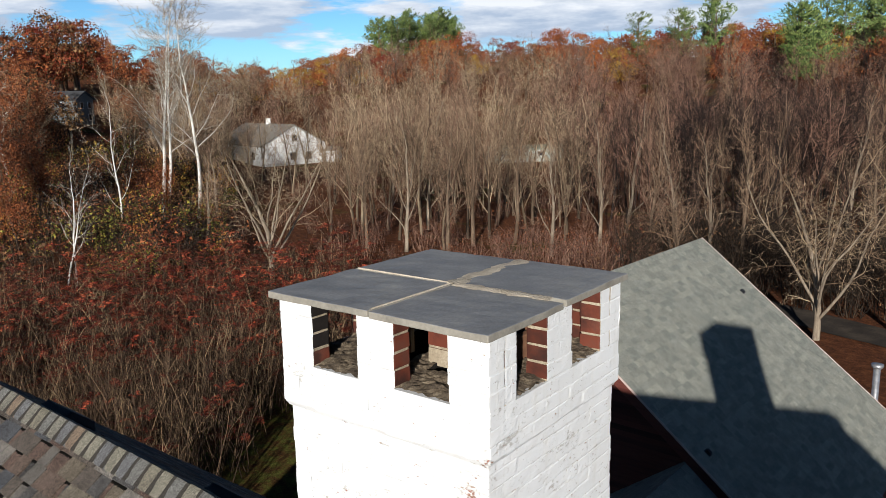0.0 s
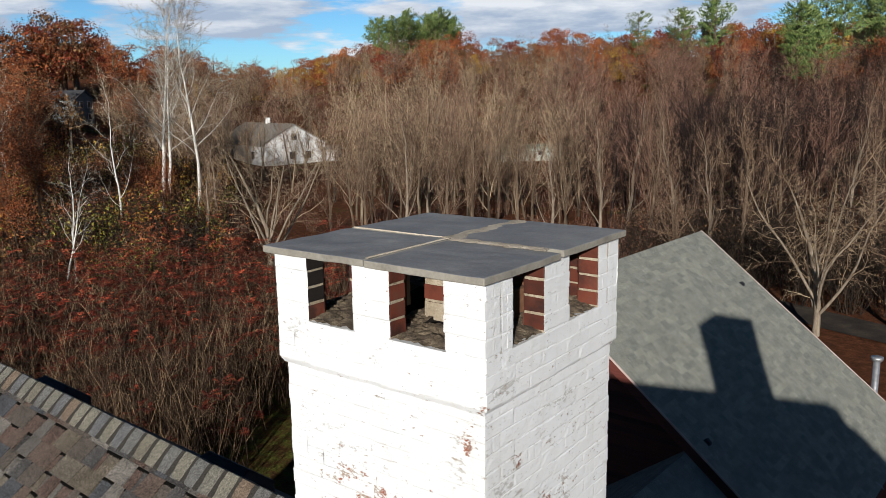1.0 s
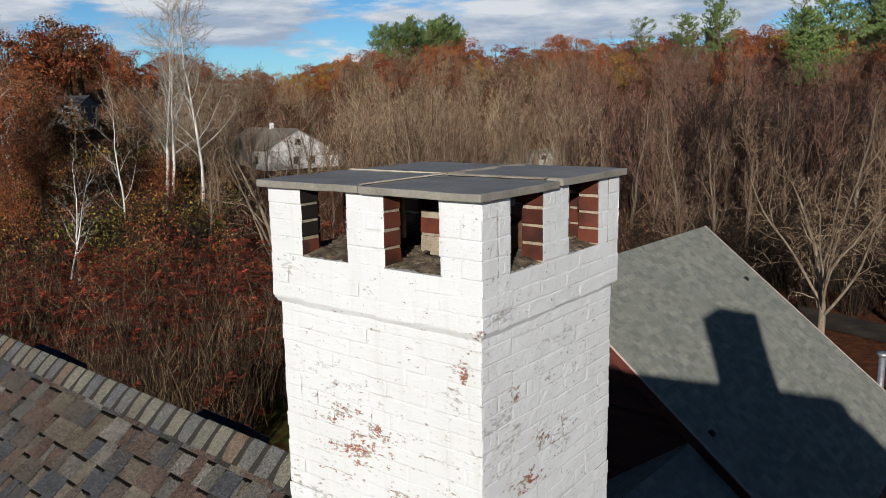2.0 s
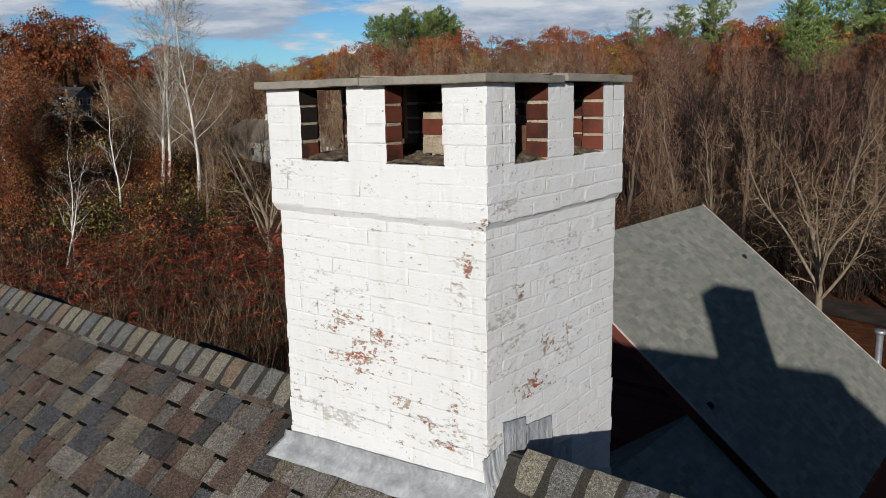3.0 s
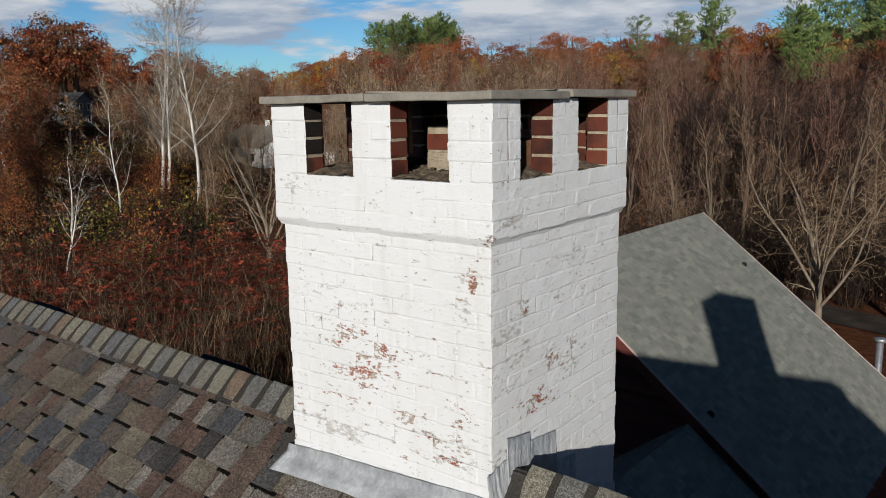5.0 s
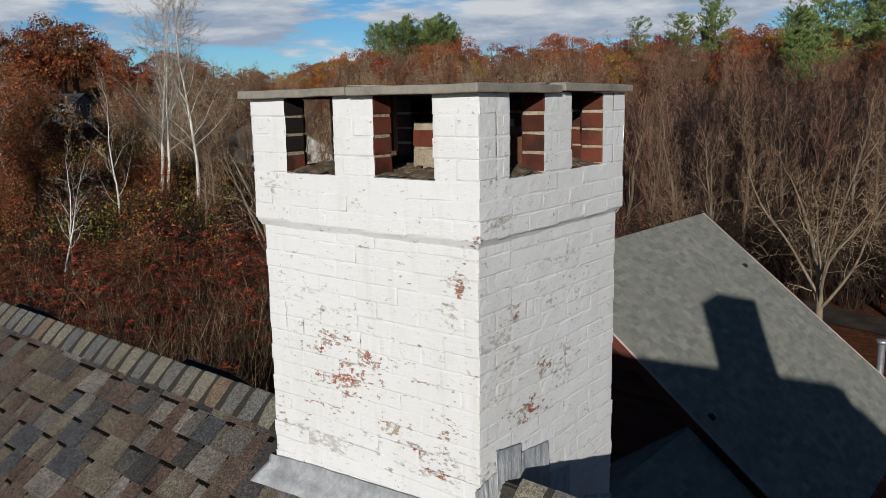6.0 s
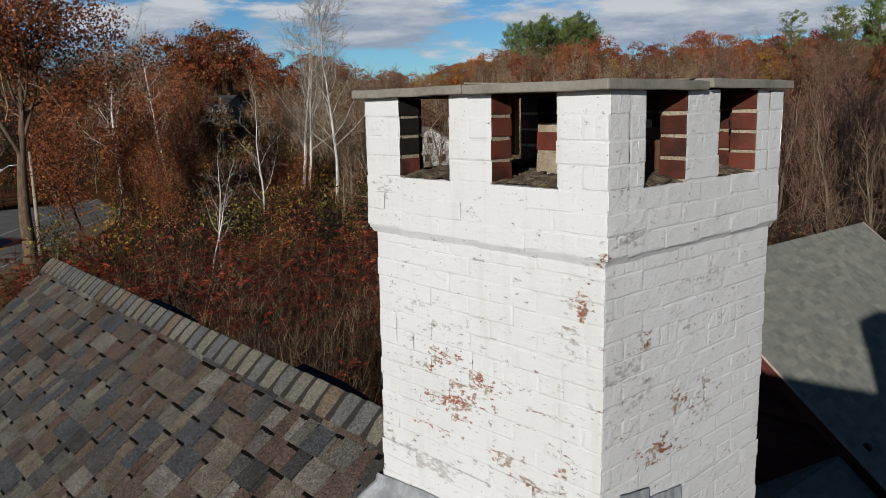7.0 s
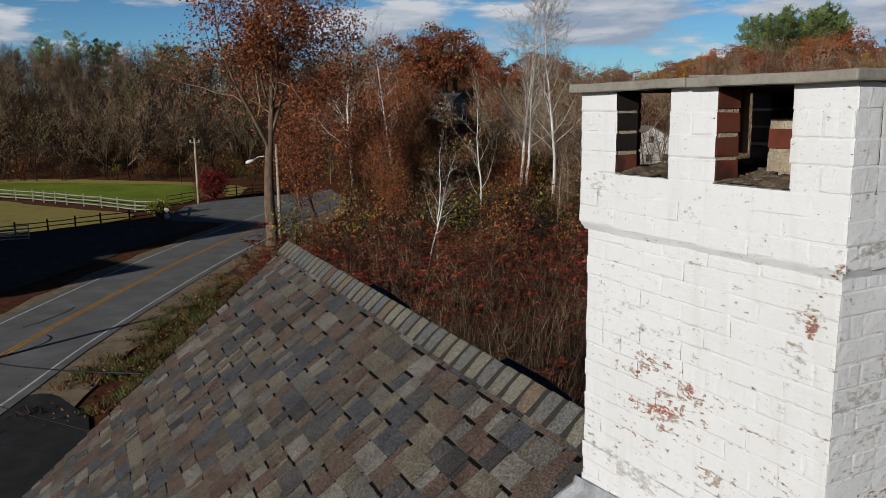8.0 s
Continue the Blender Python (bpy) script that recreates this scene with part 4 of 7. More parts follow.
def build_wing():
    gable_roof(wing, WX, WZ, WY0, WY1, WM, W_EAVE - WX, seed=2)
    # ridge line of bent caps
    V = [(q, y, l - abs(q) * WM) for y, l in ((0.0, 0.011), (0.2, 0.005)) for q in (-0.14, 0.0, 0.14)] + [(q, 0.001, -0.002 - abs(q) * WM) for q in (-0.14, 0.0, 0.14)]
    me = soup("ridge_cap", V, [(0, 1, 4, 3), (1, 2, 5, 4), (6, 7, 1, 0), (7, 8, 2, 1)])
    me.materials.append(M["grey_cap"])
    y = WY0
    while y < WY1 - 0.2:
        ob = new("ridge_cap", me)
        ob.parent = wing
        ob.matrix_basis = pose(WX, y, WZ + 0.002)
        y += 0.142
    run = W_EAVE - WX - 0.35
    zt = WZ - WM * run - 0.18
    # gable walls with lapped boards
    for y, out in ((WY0 + 0.28, -1), (WY1 - 0.28, 1)):
        bm = bmesh.new()
        pts = [(WX - run, GROUND), (WX + run, GROUND), (WX + run, zt), (WX, WZ - 0.2), (WX - run, zt)]
        a = [bm.verts.new((x, y - 0.06, z)) for x, z in pts]
        b = [bm.verts.new((x, y + 0.06, z)) for x, z in pts]
        bm.faces.new(a); bm.faces.new(b[::-1])
        for i in range(5):
            bm.faces.new((a[(i + 1) % 5], a[i], b[i], b[(i + 1) % 5]))
        bmesh.ops.recalc_face_normals(bm, faces=bm.faces[:])
        wall = part("gable_wall", bm, M["red_board"], wing)
        z = GROUND + 0.3
        while z < WZ - 0.35:
            w = run if z < zt else max(0.05, (WZ - 0.2 - z) / WM)
            w2 = run if z + 0.11 < zt else max(0.02, (WZ - 0.2 - z - 0.11) / WM)
            bb = bmesh.new()
            yo = y + out * 0.06
            q = [bb.verts.new(p) for p in ((WX - w, yo + out * 0.02, z), (WX + w, yo + out * 0.02, z), (WX + w2, yo + out * 0.004, z + 0.112), (WX - w2, yo + out * 0.004, z + 0.112),
                                           (WX - w, yo, z), (WX + w, yo, z))]
            bb.faces.new((q[0], q[1], q[2], q[3]) if out < 0 else (q[3], q[2], q[1], q[0]))
            bb.faces.new((q[4], q[5], q[1], q[0]) if out < 0 else (q[0], q[1], q[5], q[4]))
            part("clapboard", bb, M["red_board"], wall)
            z += 0.11
    for sx in (-1, 1):
        part("side_wall", box_bm(WX + sx * run - 0.06, WY0 + 0.28, GROUND, WX + sx * run + 0.06, WY1 - 0.28, zt), M["red_board"], wing)
        # rake boards and a metal drip edge on top of them
        for y in (WY0 - 0.012, WY1 + 0.012):
            L = W_EAVE - WX
            for name, lo, hi, th, mat in (("rake_board", -0.19, -0.02, 0.024, M["red_board"]), ("drip_edge", -0.019, 0.018, 0.016, M["drip"])):
                bm = bmesh.new()
                vs = [bm.verts.new((WX + sx * (q + 0.0), yy, WZ - WM * q + l * 1.27)) for yy in (y - th / 2, y + th / 2) for q in (0.0, L) for l in (lo, hi)]
                for q in ((0, 1, 3, 2), (4, 6, 7, 5), (0, 2, 6, 4), (1, 5, 7, 3), (2, 3, 7, 6), (0, 4, 5, 1)):
                    bm.faces.new([vs[i] for i in q])
                bmesh.ops.recalc_face_normals(bm, faces=bm.faces[:])
                part(name, bm, mat, wing, "thin metal drip edge" if name == "drip_edge" else "")
    # snow clips along the eave and a red gutter board below
    ez = WZ - WM * (W_EAVE - WX)
    part("fascia", box_bm(W_EAVE - 0.03, WY0 + 0.05, ez - 0.2, W_EAVE + 0.0, WY1 - 0.05, ez - 0.03), M["red_board"], wing)
    y = WY0 + 0.5
    while y < WY1 - 0.3:
        bm = box_bm(W_EAVE - 0.17, y - 0.009, ez + 0.13, W_EAVE + 0.045, y + 0.009, ez + 0.14, 0)
        for v in bm.verts:
            v.co.z -= (v.co.x - W_EAVE + 0.17) * 0.72
        part("gutter_clip", bm, M["galv"], wing, "bright metal gutter strap")
        y += 0.62
    # a small louvred vent and a dark box on the slope
    for x, yy in ((-5.13, 17.42), (-3.33, 10.85)):
        z = WZ - WM * (x - WX)
        bm = box_bm(-0.05, -0.045, 0.0, 0.05, 0.045, 0.045, 0.008)
        box_bm(-0.07, -0.065, -0.004, 0.07, 0.065, 0.006, 0, bm)
        ob = part("roof_vent", bm, M["dark_metal"], wing, "small square roof vent")
        ob.matrix_basis = pose(x, yy, z + 0.012, 0, math.degrees(math.atan(WM)), 0)


build_wing()
link_house = thing("connecting_roof", "dark shaded shingle roof linking house and wing", "roof", HOUSE_FLAT)
gable_roof(link_house, -3.55, -5.15, 4.0, WY0 + 0.20, 0.77, 2.6, seed=5, mat=M["grey_shingle"])
for sx in (-1, 1):
    part("wall", box_bm(-3.55 + sx * 2.3 - 0.06, 4.1, GROUND, -3.55 + sx * 2.3 + 0.06, WY0 + 0.21, -5.15 - 0.77 * 2.3 - 0.16), M["red_board"], link_house)
lay_near_tabs()


# ---- ground ----
EYE0 = (1.4, -2.1)


def at(phi, r):
    """A place r metres from the camera's stand, phi degrees from +y towards -x."""
    return EYE0[0] - r * math.sin(radians(phi)), EYE0[1] + r * math.cos(radians(phi))


def smooth(a, b, v):
    t = min(max((v - a) / (b - a), 0.0), 1.0)
    return t * t * (3 - 2 * t)


def ground_z(x, y):
    """Flat round the house, rising to wooded hills all round, less so in the dip towards the white house."""
    r = math.hypot(x - EYE0[0], y - EYE0[1])
    phi = math.degrees(math.atan2(-(x - EYE0[0]), y - EYE0[1]))
    hill = 24.0 - 10.0 * math.exp(-((phi - 49.5) / 5.5) ** 2)
    side = 5.5 * math.exp(-((phi - 62.5) / 4.5) ** 2) * smooth(75, 150, r)
    west = smooth(68, 76, phi)
    z = GROUND + hill * smooth(130, 290, r) * (1 - west) + 16.5 * smooth(122, 245, r) * west + side * (1 - smooth(170, 260, r))
    z += 0.6 * smooth(30, 80, r) * (1 - smooth(58, 66, phi)) * noise.noise(Vector((x * 0.02, y * 0.02, 0)))
    return z


def ground_sheet():
    n = 150
    u = np.linspace(-1, 1, n)
    side = np.sign(u) * (np.abs(u) ** 2.2) * 1400
    V = [(x - 30, y + 30, ground_z(x - 30, y + 30)) for x in side for y in side]
    F = np.array([(i * n + j, (i + 1) * n + j, (i + 1) * n + j + 1, i * n + j + 1) for i in range(n - 1) for j in range(n - 1)])
    ob = new("ground", soup("ground", V, F, smooth=True))
    k = Mat("leaf_litter", 0.95, spec=0.1)
    p = k.place()
    a, b, c = k.noise(0.12, 5, 0.6, p), k.noise(2.2, 6, 0.7, p), k.noise(14, 4, 0.7, p)
    litter = k.ramp(k.math("ADD", k.math("MULTIPLY", b, 0.55), k.math("MULTIPLY", c, 0.45)),
                    [(0.32, srgb(38, 26, 19)), (0.45, srgb(80, 50, 34)), (0.56, srgb(114, 70, 46)), (0.7, srgb(150, 108, 74))])
    grass = k.ramp(k.math("ADD", k.math("MULTIPLY", b, 0.5), k.math("MULTIPLY", c, 0.5)),
                   [(0.3, srgb(38, 48, 20)), (0.5, srgb(74, 92, 36)), (0.65, srgb(112, 118, 56)), (0.75, srgb(150, 116, 66))])
    sep = k.node("ShaderNodeSeparateXYZ", Vector=p)
    # a mown strip behind the house
    dx = k.math("DIVIDE", k.math("ADD", sep.outputs[0], 17.0), 13.0)
    dy = k.math("DIVIDE", k.math("SUBTRACT", sep.outputs[1], 12.0), 7.0)
    d = k.math("ADD", k.math("MULTIPLY", dx, dx), k.math("MULTIPLY", dy, dy))
    lawn = k.ramp(k.math("ADD", k.math("SUBTRACT", 1.0, d), k.math("SUBTRACT", a, 0.5)), [(0.1, 0.0), (0.3, 1.0)])
    patch = k.ramp(a, [(0.56, 0.0), (0.66, 0.5)])
    k.color(k.mix(k.math("MAXIMUM", k.math("MULTIPLY", lawn, k.ramp(b, [(0.42, 0.15), (0.58, 0.8)])), patch), litter, grass)).bump(c, 0.8, 0.05)
    ob.data.materials.append(k.m)
    tagged(ob, "leaf-strewn brown ground with patches of thin grass", "ground", kind="structure")


ground_sheet()


# ---- the road ----
ROAD = [(-4.0, -20.5), (-13.0, -15.5), (-22.2, -11.2), (-31.5, -6.7), (-41.1, -2.1), (-57.3, 7.0), (-70.8, 15.95), (-86.0, 26.5), (-102.0, 38.0), (-122.0, 54.0)]


def spline(points, n):
    """Evenly cut smooth line through points in the plane."""
    P = [Vector((*p, 0)) for p in points]
    out = []
    for i in range(len(P) - 1):
        a, b, c, d = P[max(i - 1, 0)], P[i], P[i + 1], P[min(i + 2, len(P) - 1)]
        for k in range(n):
            t = k / n
            out.append(0.5 * ((2 * b) + (c - a) * t + (2 * a - 5 * b + 4 * c - d) * t * t + (3 * b - a - 3 * c + d) * t ** 3))
    return out + [P[-1]]


def strip(name, line, lo, hi, lift, mat, ragged=0.0, thick=0.0):
    """A band along a line, from lo to hi metres to its right-hand side, laid over the ground."""
    V, F = [], []
    for i, p in enumerate(line):
        d = (line[min(i + 1, len(line) - 1)] - line[max(i - 1, 0)]).normalized()
        s = Vector((d.y, -d.x, 0))
        w = ragged * noise.noise(p * 0.35)
        for q in (lo + w, hi - w):
            v = p + s * q
            V.append((v.x, v.y, GROUND + lift))
        if i:
            b = len(V) - 4
            F.append((b, b + 1, b + 3, b + 2))
    me = soup(name, V, F)
    me.materials.append(mat)
    bm = bmesh.new(); bm.from_mesh(me)
    bmesh.ops.recalc_face_normals(bm, faces=bm.faces[:])
    if bm.faces[0].normal.z < 0:
        bmesh.ops.reverse_faces(bm, faces=bm.faces[:])
    bm.to_mesh(me); bm.free()
    return me


def make_road():
    line = spline(ROAD, 10)
    k = Mat("asphalt", 0.88, spec=0.25)
    p = k.place()
    a, c = k.noise(0.5, 4, 0.6, p), k.noise(30, 3, 0.7, p)
    k.color(k.ramp(k.math("ADD", k.math("MULTIPLY", a, 0.6), k.math("MULTIPLY", c, 0.4)), [(0.3, 0.13), (0.55, 0.21), (0.7, 0.30)])).bump(c, 0.3, 0.01)
    M["asphalt"] = k.m
    M["white_line"] = speckled("white_line", [(0.3, srgb(150, 150, 148)), (0.55, srgb(226, 226, 222))], 3.0, 0.7, second=20)
    M["yellow_line"] = speckled("yellow_line", [(0.3, srgb(170, 120, 30)), (0.55, srgb(226, 160, 40))], 3.0, 0.7, second=20)
    M["sand"] = speckled("sandy_verge", [(0.3, srgb(96, 84, 68)), (0.5, srgb(142, 126, 102)), (0.7, srgb(172, 156, 130))], 0.8, 0.95, second=12)
    M["tar"] = speckled("tar_seal", [(0.3, 0.012), (0.7, 0.025)], 9, 0.5)
    tagged(hang("road_verge", strip("road_verge", line, -4.4, 5.6, 0.05, M["sand"], 0.5), M["sand"], None), "sandy gravel verge along the road", "verge", kind="structure")
    road = tagged(hang("road", strip("road", line, -3.5, 3.5, 0.075, M["asphalt"], 0.06), M["asphalt"], None), "grey asphalt road with worn markings and tar-sealed cracks", "road", kind="structure")
    for n, lo, hi, mat, lb in (("edge_line", 3.0, 3.12, "white_line", "white edge line"), ("edge_line", -3.12, -3.0, "white_line", "white edge line"),
                               ("centre_line", 0.06, 0.17, "yellow_line", "yellow centre line"), ("centre_line", -0.17, -0.06, "yellow_line", "yellow centre line")):
        hang(n, strip(n, line, lo, hi, 0.080, M[mat]), M[mat], road, lb)
    r = random.Random(4)
    for k2 in range(11):
        i = r.randrange(10, 62)
        p = line[i]
        d = (line[i + 1] - p).normalized()
        s = Vector((d.y, -d.x, 0))
        q = p + s * r.uniform(-2.6, 1.5)
        pts = [q]
        heading = r.uniform(0, 6.28)
        for j in range(12):
            heading += r.uniform(-0.6, 0.6)
            pts.append(pts[-1] + (d * math.cos(heading) * 0.4 + s * math.sin(heading) * 0.22))
        hang("crack_seal", strip("crack_seal", pts, -0.035, 0.035, 0.084, M["tar"], 0.01), M["tar"], road, "black tar crack seal")


make_road()


# ---- plants ----
def bark(name, lo, mid, hi, scale=6.0):
    return speckled(name, [(0.3, srgb(*lo)), (0.5, srgb(*mid)), (0.7, srgb(*hi))], scale, 0.9, bump=0.6, second=scale * 6, stretch=(1, 1, 0.25), dist=0.03)


def twig_mat(name, lo, mid, hi):
    """Thin wood, each twig of its own shade."""
    return leaf_mat(name, [(0.0, srgb(*lo)), (0.6, srgb(*mid)), (1.0, srgb(*hi))], 0.85)


M["bark_grey"] = bark("bark_grey", (88, 77, 66), (132, 119, 103), (168, 154, 135))
M["bark_pale"] = bark("bark_pale", (110, 100, 84), (158, 146, 126), (190, 178, 156))
M["bark_brown"] = bark("bark_brown", (62, 50, 41), (100, 84, 69), (134, 115, 96))
# darkened bark: the self-shadow of the dense wood is put into its colour
M["bark_shaded"] = bark("bark_shaded", (34, 28, 24), (54, 45, 38), (78, 66, 55))
M["bark_birch"] = bark("bark_birch", (112, 106, 98), (212, 208, 200), (236, 234, 228), 2.5)
M["twig_brown"] = twig_mat("twig_brown", (56, 43, 35), (114, 91, 74), (176, 148, 122))
M["twig_tan"] = twig_mat("twig_tan", (72, 58, 46), (136, 114, 92), (196, 174, 144))
M["twig_red"] = twig_mat("twig_red", (60, 42, 36), (114, 84, 71), (166, 132, 112))
# twigs coloured near black to stand for shade inside crowded crowns
M["twig_shaded"] = twig_mat("twig_shaded", (20, 16, 14), (38, 29, 26), (68, 53, 46))
M["twig_olive"] = twig_mat("twig_olive", (52, 44, 32), (98, 84, 62), (146, 128, 98))
M["twig_pale"] = twig_mat("twig_pale", (108, 98, 86), (156, 146, 132), (192, 184, 172))
M["trunk_mix"] = twig_mat("trunk_mix", (50, 42, 35), (98, 84, 68), (158, 142, 118))
M["leaf_rust"] = leaf_mat("leaf_rust", [(0.0, srgb(74, 38, 24)), (0.5, srgb(124, 68, 40)), (1.0, srgb(166, 102, 62))])
M["leaf_red"] = leaf_mat("leaf_red", [(0.0, srgb(72, 28, 22)), (0.5, srgb(110, 44, 30)), (1.0, srgb(142, 66, 42))])
M["leaf_orange"] = leaf_mat("leaf_orange", [(0.0, srgb(130, 66, 28)), (0.5, srgb(164, 88, 38)), (1.0, srgb(186, 116, 56))])
M["leaf_ochre"] = leaf_mat("leaf_ochre", [(0.0, srgb(104, 78, 30)), (0.5, srgb(148, 110, 42)), (1.0, srgb(180, 142, 62))])
M["leaf_brown"] = leaf_mat("leaf_brown", [(0.0, srgb(54, 38, 26)), (0.5, srgb(98, 70, 46)), (1.0, srgb(146, 110, 74))])
M["leaf_olive"] = leaf_mat("leaf_olive", [(0.0, srgb(54, 58, 24)), (0.5, srgb(98, 100, 40)), (1.0, srgb(158, 146, 62))])
M["leaf_wine"] = leaf_mat("leaf_wine", [(0.0, srgb(70, 20, 22)), (0.5, srgb(104, 32, 32)), (1.0, srgb(128, 46, 38))])
M["needle"] = leaf_mat("needle", [(0.0, srgb(48, 66, 38)), (0.5, srgb(86, 106, 56)), (1.0, srgb(134, 146, 86))])
M["sumac_leaf"] = leaf_mat("sumac_leaf", [(0.0, srgb(70, 27, 21)), (0.45, srgb(124, 50, 36)), (0.8, srgb(172, 78, 54)), (1.0, srgb(190, 116, 78))])
M["sumac_dull"] = leaf_mat("sumac_dull", [(0.0, srgb(58, 24, 19)), (0.5, srgb(92, 38, 28)), (1.0, srgb(120, 64, 42))])
# stem colour darkened to imitate the shade within the brush
M["stem_shaded"] = twig_mat("stem_shaded", (26, 21, 17), (46, 37, 30), (80, 66, 53))
M["oak_leaf"] = leaf_mat("oak_leaf", [(0.0, srgb(104, 54, 32)), (0.5, srgb(140, 76, 42)), (1.0, srgb(166, 100, 60))])
M["stem"] = twig_mat("stem", (48, 36, 29), (84, 66, 52), (150, 126, 98))


class Wood:
    """Collects triangles of branches and leaves."""

    def __init__(self):
        self.V, self.F, self.n = [], [], 0

    def sliver(self, a, b, r):
        """A far twig: one long thin triangle."""
        s = np.cross(b - a, (0.31, 0.77, 0.55)); s *= r / (np.linalg.norm(s) + 1e-9)
        self.V += [a - s, a + s, b]
        self.F.append((self.n, self.n + 1, self.n + 2))
        self.n += 3

    def tube(self, pts, radii, sides):
        if sides == 1:
            return self.sliver(pts[0], pts[-1], radii[0])
        rings = []
        k = len(pts)
        for i in range(k):
            d = pts[min(i + 1, k - 1)] - pts[max(i - 1, 0)]
            d /= np.linalg.norm(d) + 1e-9
            a = np.cross(d, (0.0, 0.0, 1.0) if abs(d[2]) < 0.9 else (1.0, 0.0, 0.0))
            a /= np.linalg.norm(a) + 1e-9
            b = np.cross(d, a)
            if i == k - 1 and radii[i] < 0.004:
                self.V.append(pts[i]); rings.append([self.n]); self.n += 1
            else:
                ids = []
                for j in range(sides):
                    w = 2 * math.pi * j / sides
                    self.V.append(pts[i] + (a * math.cos(w) + b * math.sin(w)) * radii[i])
                    ids.append(self.n); self.n += 1
                rings.append(ids)
        for q, w in zip(rings, rings[1:]):
            for j in range(sides):
                j2 = (j + 1) % sides
                if len(w) == 1:
                    self.F.append((q[j], q[j2], w[0]))
                else:
                    self.F.append((q[j], q[j2], w[j2])); self.F.append((q[j], w[j2], w[j]))

    def chip(self, p, size, rng):
        """The smallest leaf: one triangle."""
        a = rng.normal(size=(2, 3))
        w = size * rng.uniform(0.7, 1.4)
        u = a[0] / np.linalg.norm(a[0]); v = np.cross(u, a[1]); v /= np.linalg.norm(v) + 1e-9
        self.V += [p, p + u * w + v * w * 0.35, p + u * w * 0.5 - v * w * 0.5]
        n = self.n
        self.F.append((n, n + 1, n + 2))
        self.n += 3

    def facet(self, p, nrm, size, rng, stray=0.4):
        """A one-triangle leaf clump lying against a crown."""
        n3 = nrm + rng.normal(size=3) * stray
        n3 /= np.linalg.norm(n3)
        u = np.cross(n3, rng.normal(size=3)); u /= np.linalg.norm(u) + 1e-9
        v = np.cross(n3, u)
        w = size * rng.uniform(0.7, 1.4)
        self.V += [p - u * w * 0.5, p + u * w * 0.5, p + v * w * 0.8]
        n = self.n
        self.F.append((n, n + 1, n + 2))
        self.n += 3

    def frond(self, o, d, length, rng):
        """A feathered leaf: narrow hanging leaflets in pairs along an arching stalk."""
        side = np.cross(d, (0, 0, 1.0)); side /= np.linalg.norm(side) + 1e-9
        for j in range(6):
            t = (j + 0.6) / 6
            q = o + d * length * t + np.array((0, 0, -0.35 * length * t * t))
            for sg in (-1, 1):
                e = q + side * sg * length * rng.uniform(0.18, 0.30) + d * length * 0.10 + np.array((0, 0, -length * rng.uniform(0.04, 0.2)))
                w = d * length * 0.06
                self.V += [q - w, q + w, e]
                self.F.append((self.n, self.n + 1, self.n + 2))
                self.n += 3

    def data(self):
        return np.array(self.V, np.float32), np.array(self.F, np.int32)


def grow(wood, tips, rng, p, d, length, r, level, cfg):
    """One limb and, by recursion, all that it bears."""
    last = level == len(cfg["kids"])
    seg = cfg["seg"][level]
    pts, dirs = [p], []
    wob, trop = cfg["wob"][level], cfg["trop"][level]
    for _ in range(seg):
        d = d + rng.normal(size=3) * wob + np.array((0, 0, trop))
        d /= np.linalg.norm(d)
        p = p + d * length / seg
        pts.append(p); dirs.append(d)
    end = 0.0 if last else r * cfg["taper"][level]
    radii = [r + (end - r) * i / seg for i in range(seg + 1)]
    wood[min(level, len(wood) - 1)].tube(pts, radii, cfg["sides"][level])
    if last:
        tips.append((pts[-1], d)); tips.append((pts[len(pts) // 2], d))
        return
    n = cfg["kids"][level]
    t0 = cfg["from"][level]
    turn = rng.uniform(0, 6.28)
    for i in range(n):
        t = t0 + (1 - t0) * (i + rng.uniform(0.1, 0.95)) / n
        k = min(int(t * seg), seg - 1)
        q = pts[k] + (pts[k + 1] - pts[k]) * (t * seg - k)
        dd = dirs[k]
        a = np.cross(dd, (0.3, 0.1, 1.0)); a /= np.linalg.norm(a) + 1e-9
        b = np.cross(dd, a)
        turn += 2.4 + rng.uniform(-0.7, 0.7)
        ang = radians(rng.uniform(*cfg["angle"][level]))
        nd = dd * math.cos(ang) + (a * math.cos(turn) + b * math.sin(turn)) * math.sin(ang)
        rr = max((r + (end - r) * t) * cfg["thin"][level], cfg["least"])
        grow(wood, tips, rng, q, nd, length * cfg["ratio"][level] * rng.uniform(0.6, 1.25) * (1.0 - cfg["conic"][level] * t), rr, level + 1, cfg)
    if cfg.get("lead", True) and level < len(cfg["kids"]):
        grow(wood, tips, rng, pts[-1], d, length * cfg["ratio"][level] * 0.8, max(end, cfg["least"]), level + 1, cfg)


WOODS = {   # upright slender trees of the bare wood, with a haze of twigs
    "kids": (9, 8, 9), "seg": (5, 3, 2, 1), "wob": (0.07, 0.16, 0.2, 0.26), "trop": (0.03, 0.16, 0.16, 0.14), "taper": (0.3, 0.35, 0.4), "sides": (4, 3, 1, 1),
    "from": (0.25, 0.15, 0.08), "angle": ((16, 46), (18, 50), (18, 60)), "ratio": (0.56, 0.52, 0.50), "thin": (0.36, 0.42, 0.5), "conic": (0.35, 0.3, 0.3), "least": 0.013}
FAR = dict(WOODS, kids=(9, 8, 9), seg=(4, 2, 1, 1), sides=(3, 1, 1, 1), least=0.024, trop=(0.02, 0.09, 0.07, 0.04), angle=((22, 58), (22, 56), (20, 65)), wob=(0.10, 0.18, 0.2, 0.26))      # the same, farther off
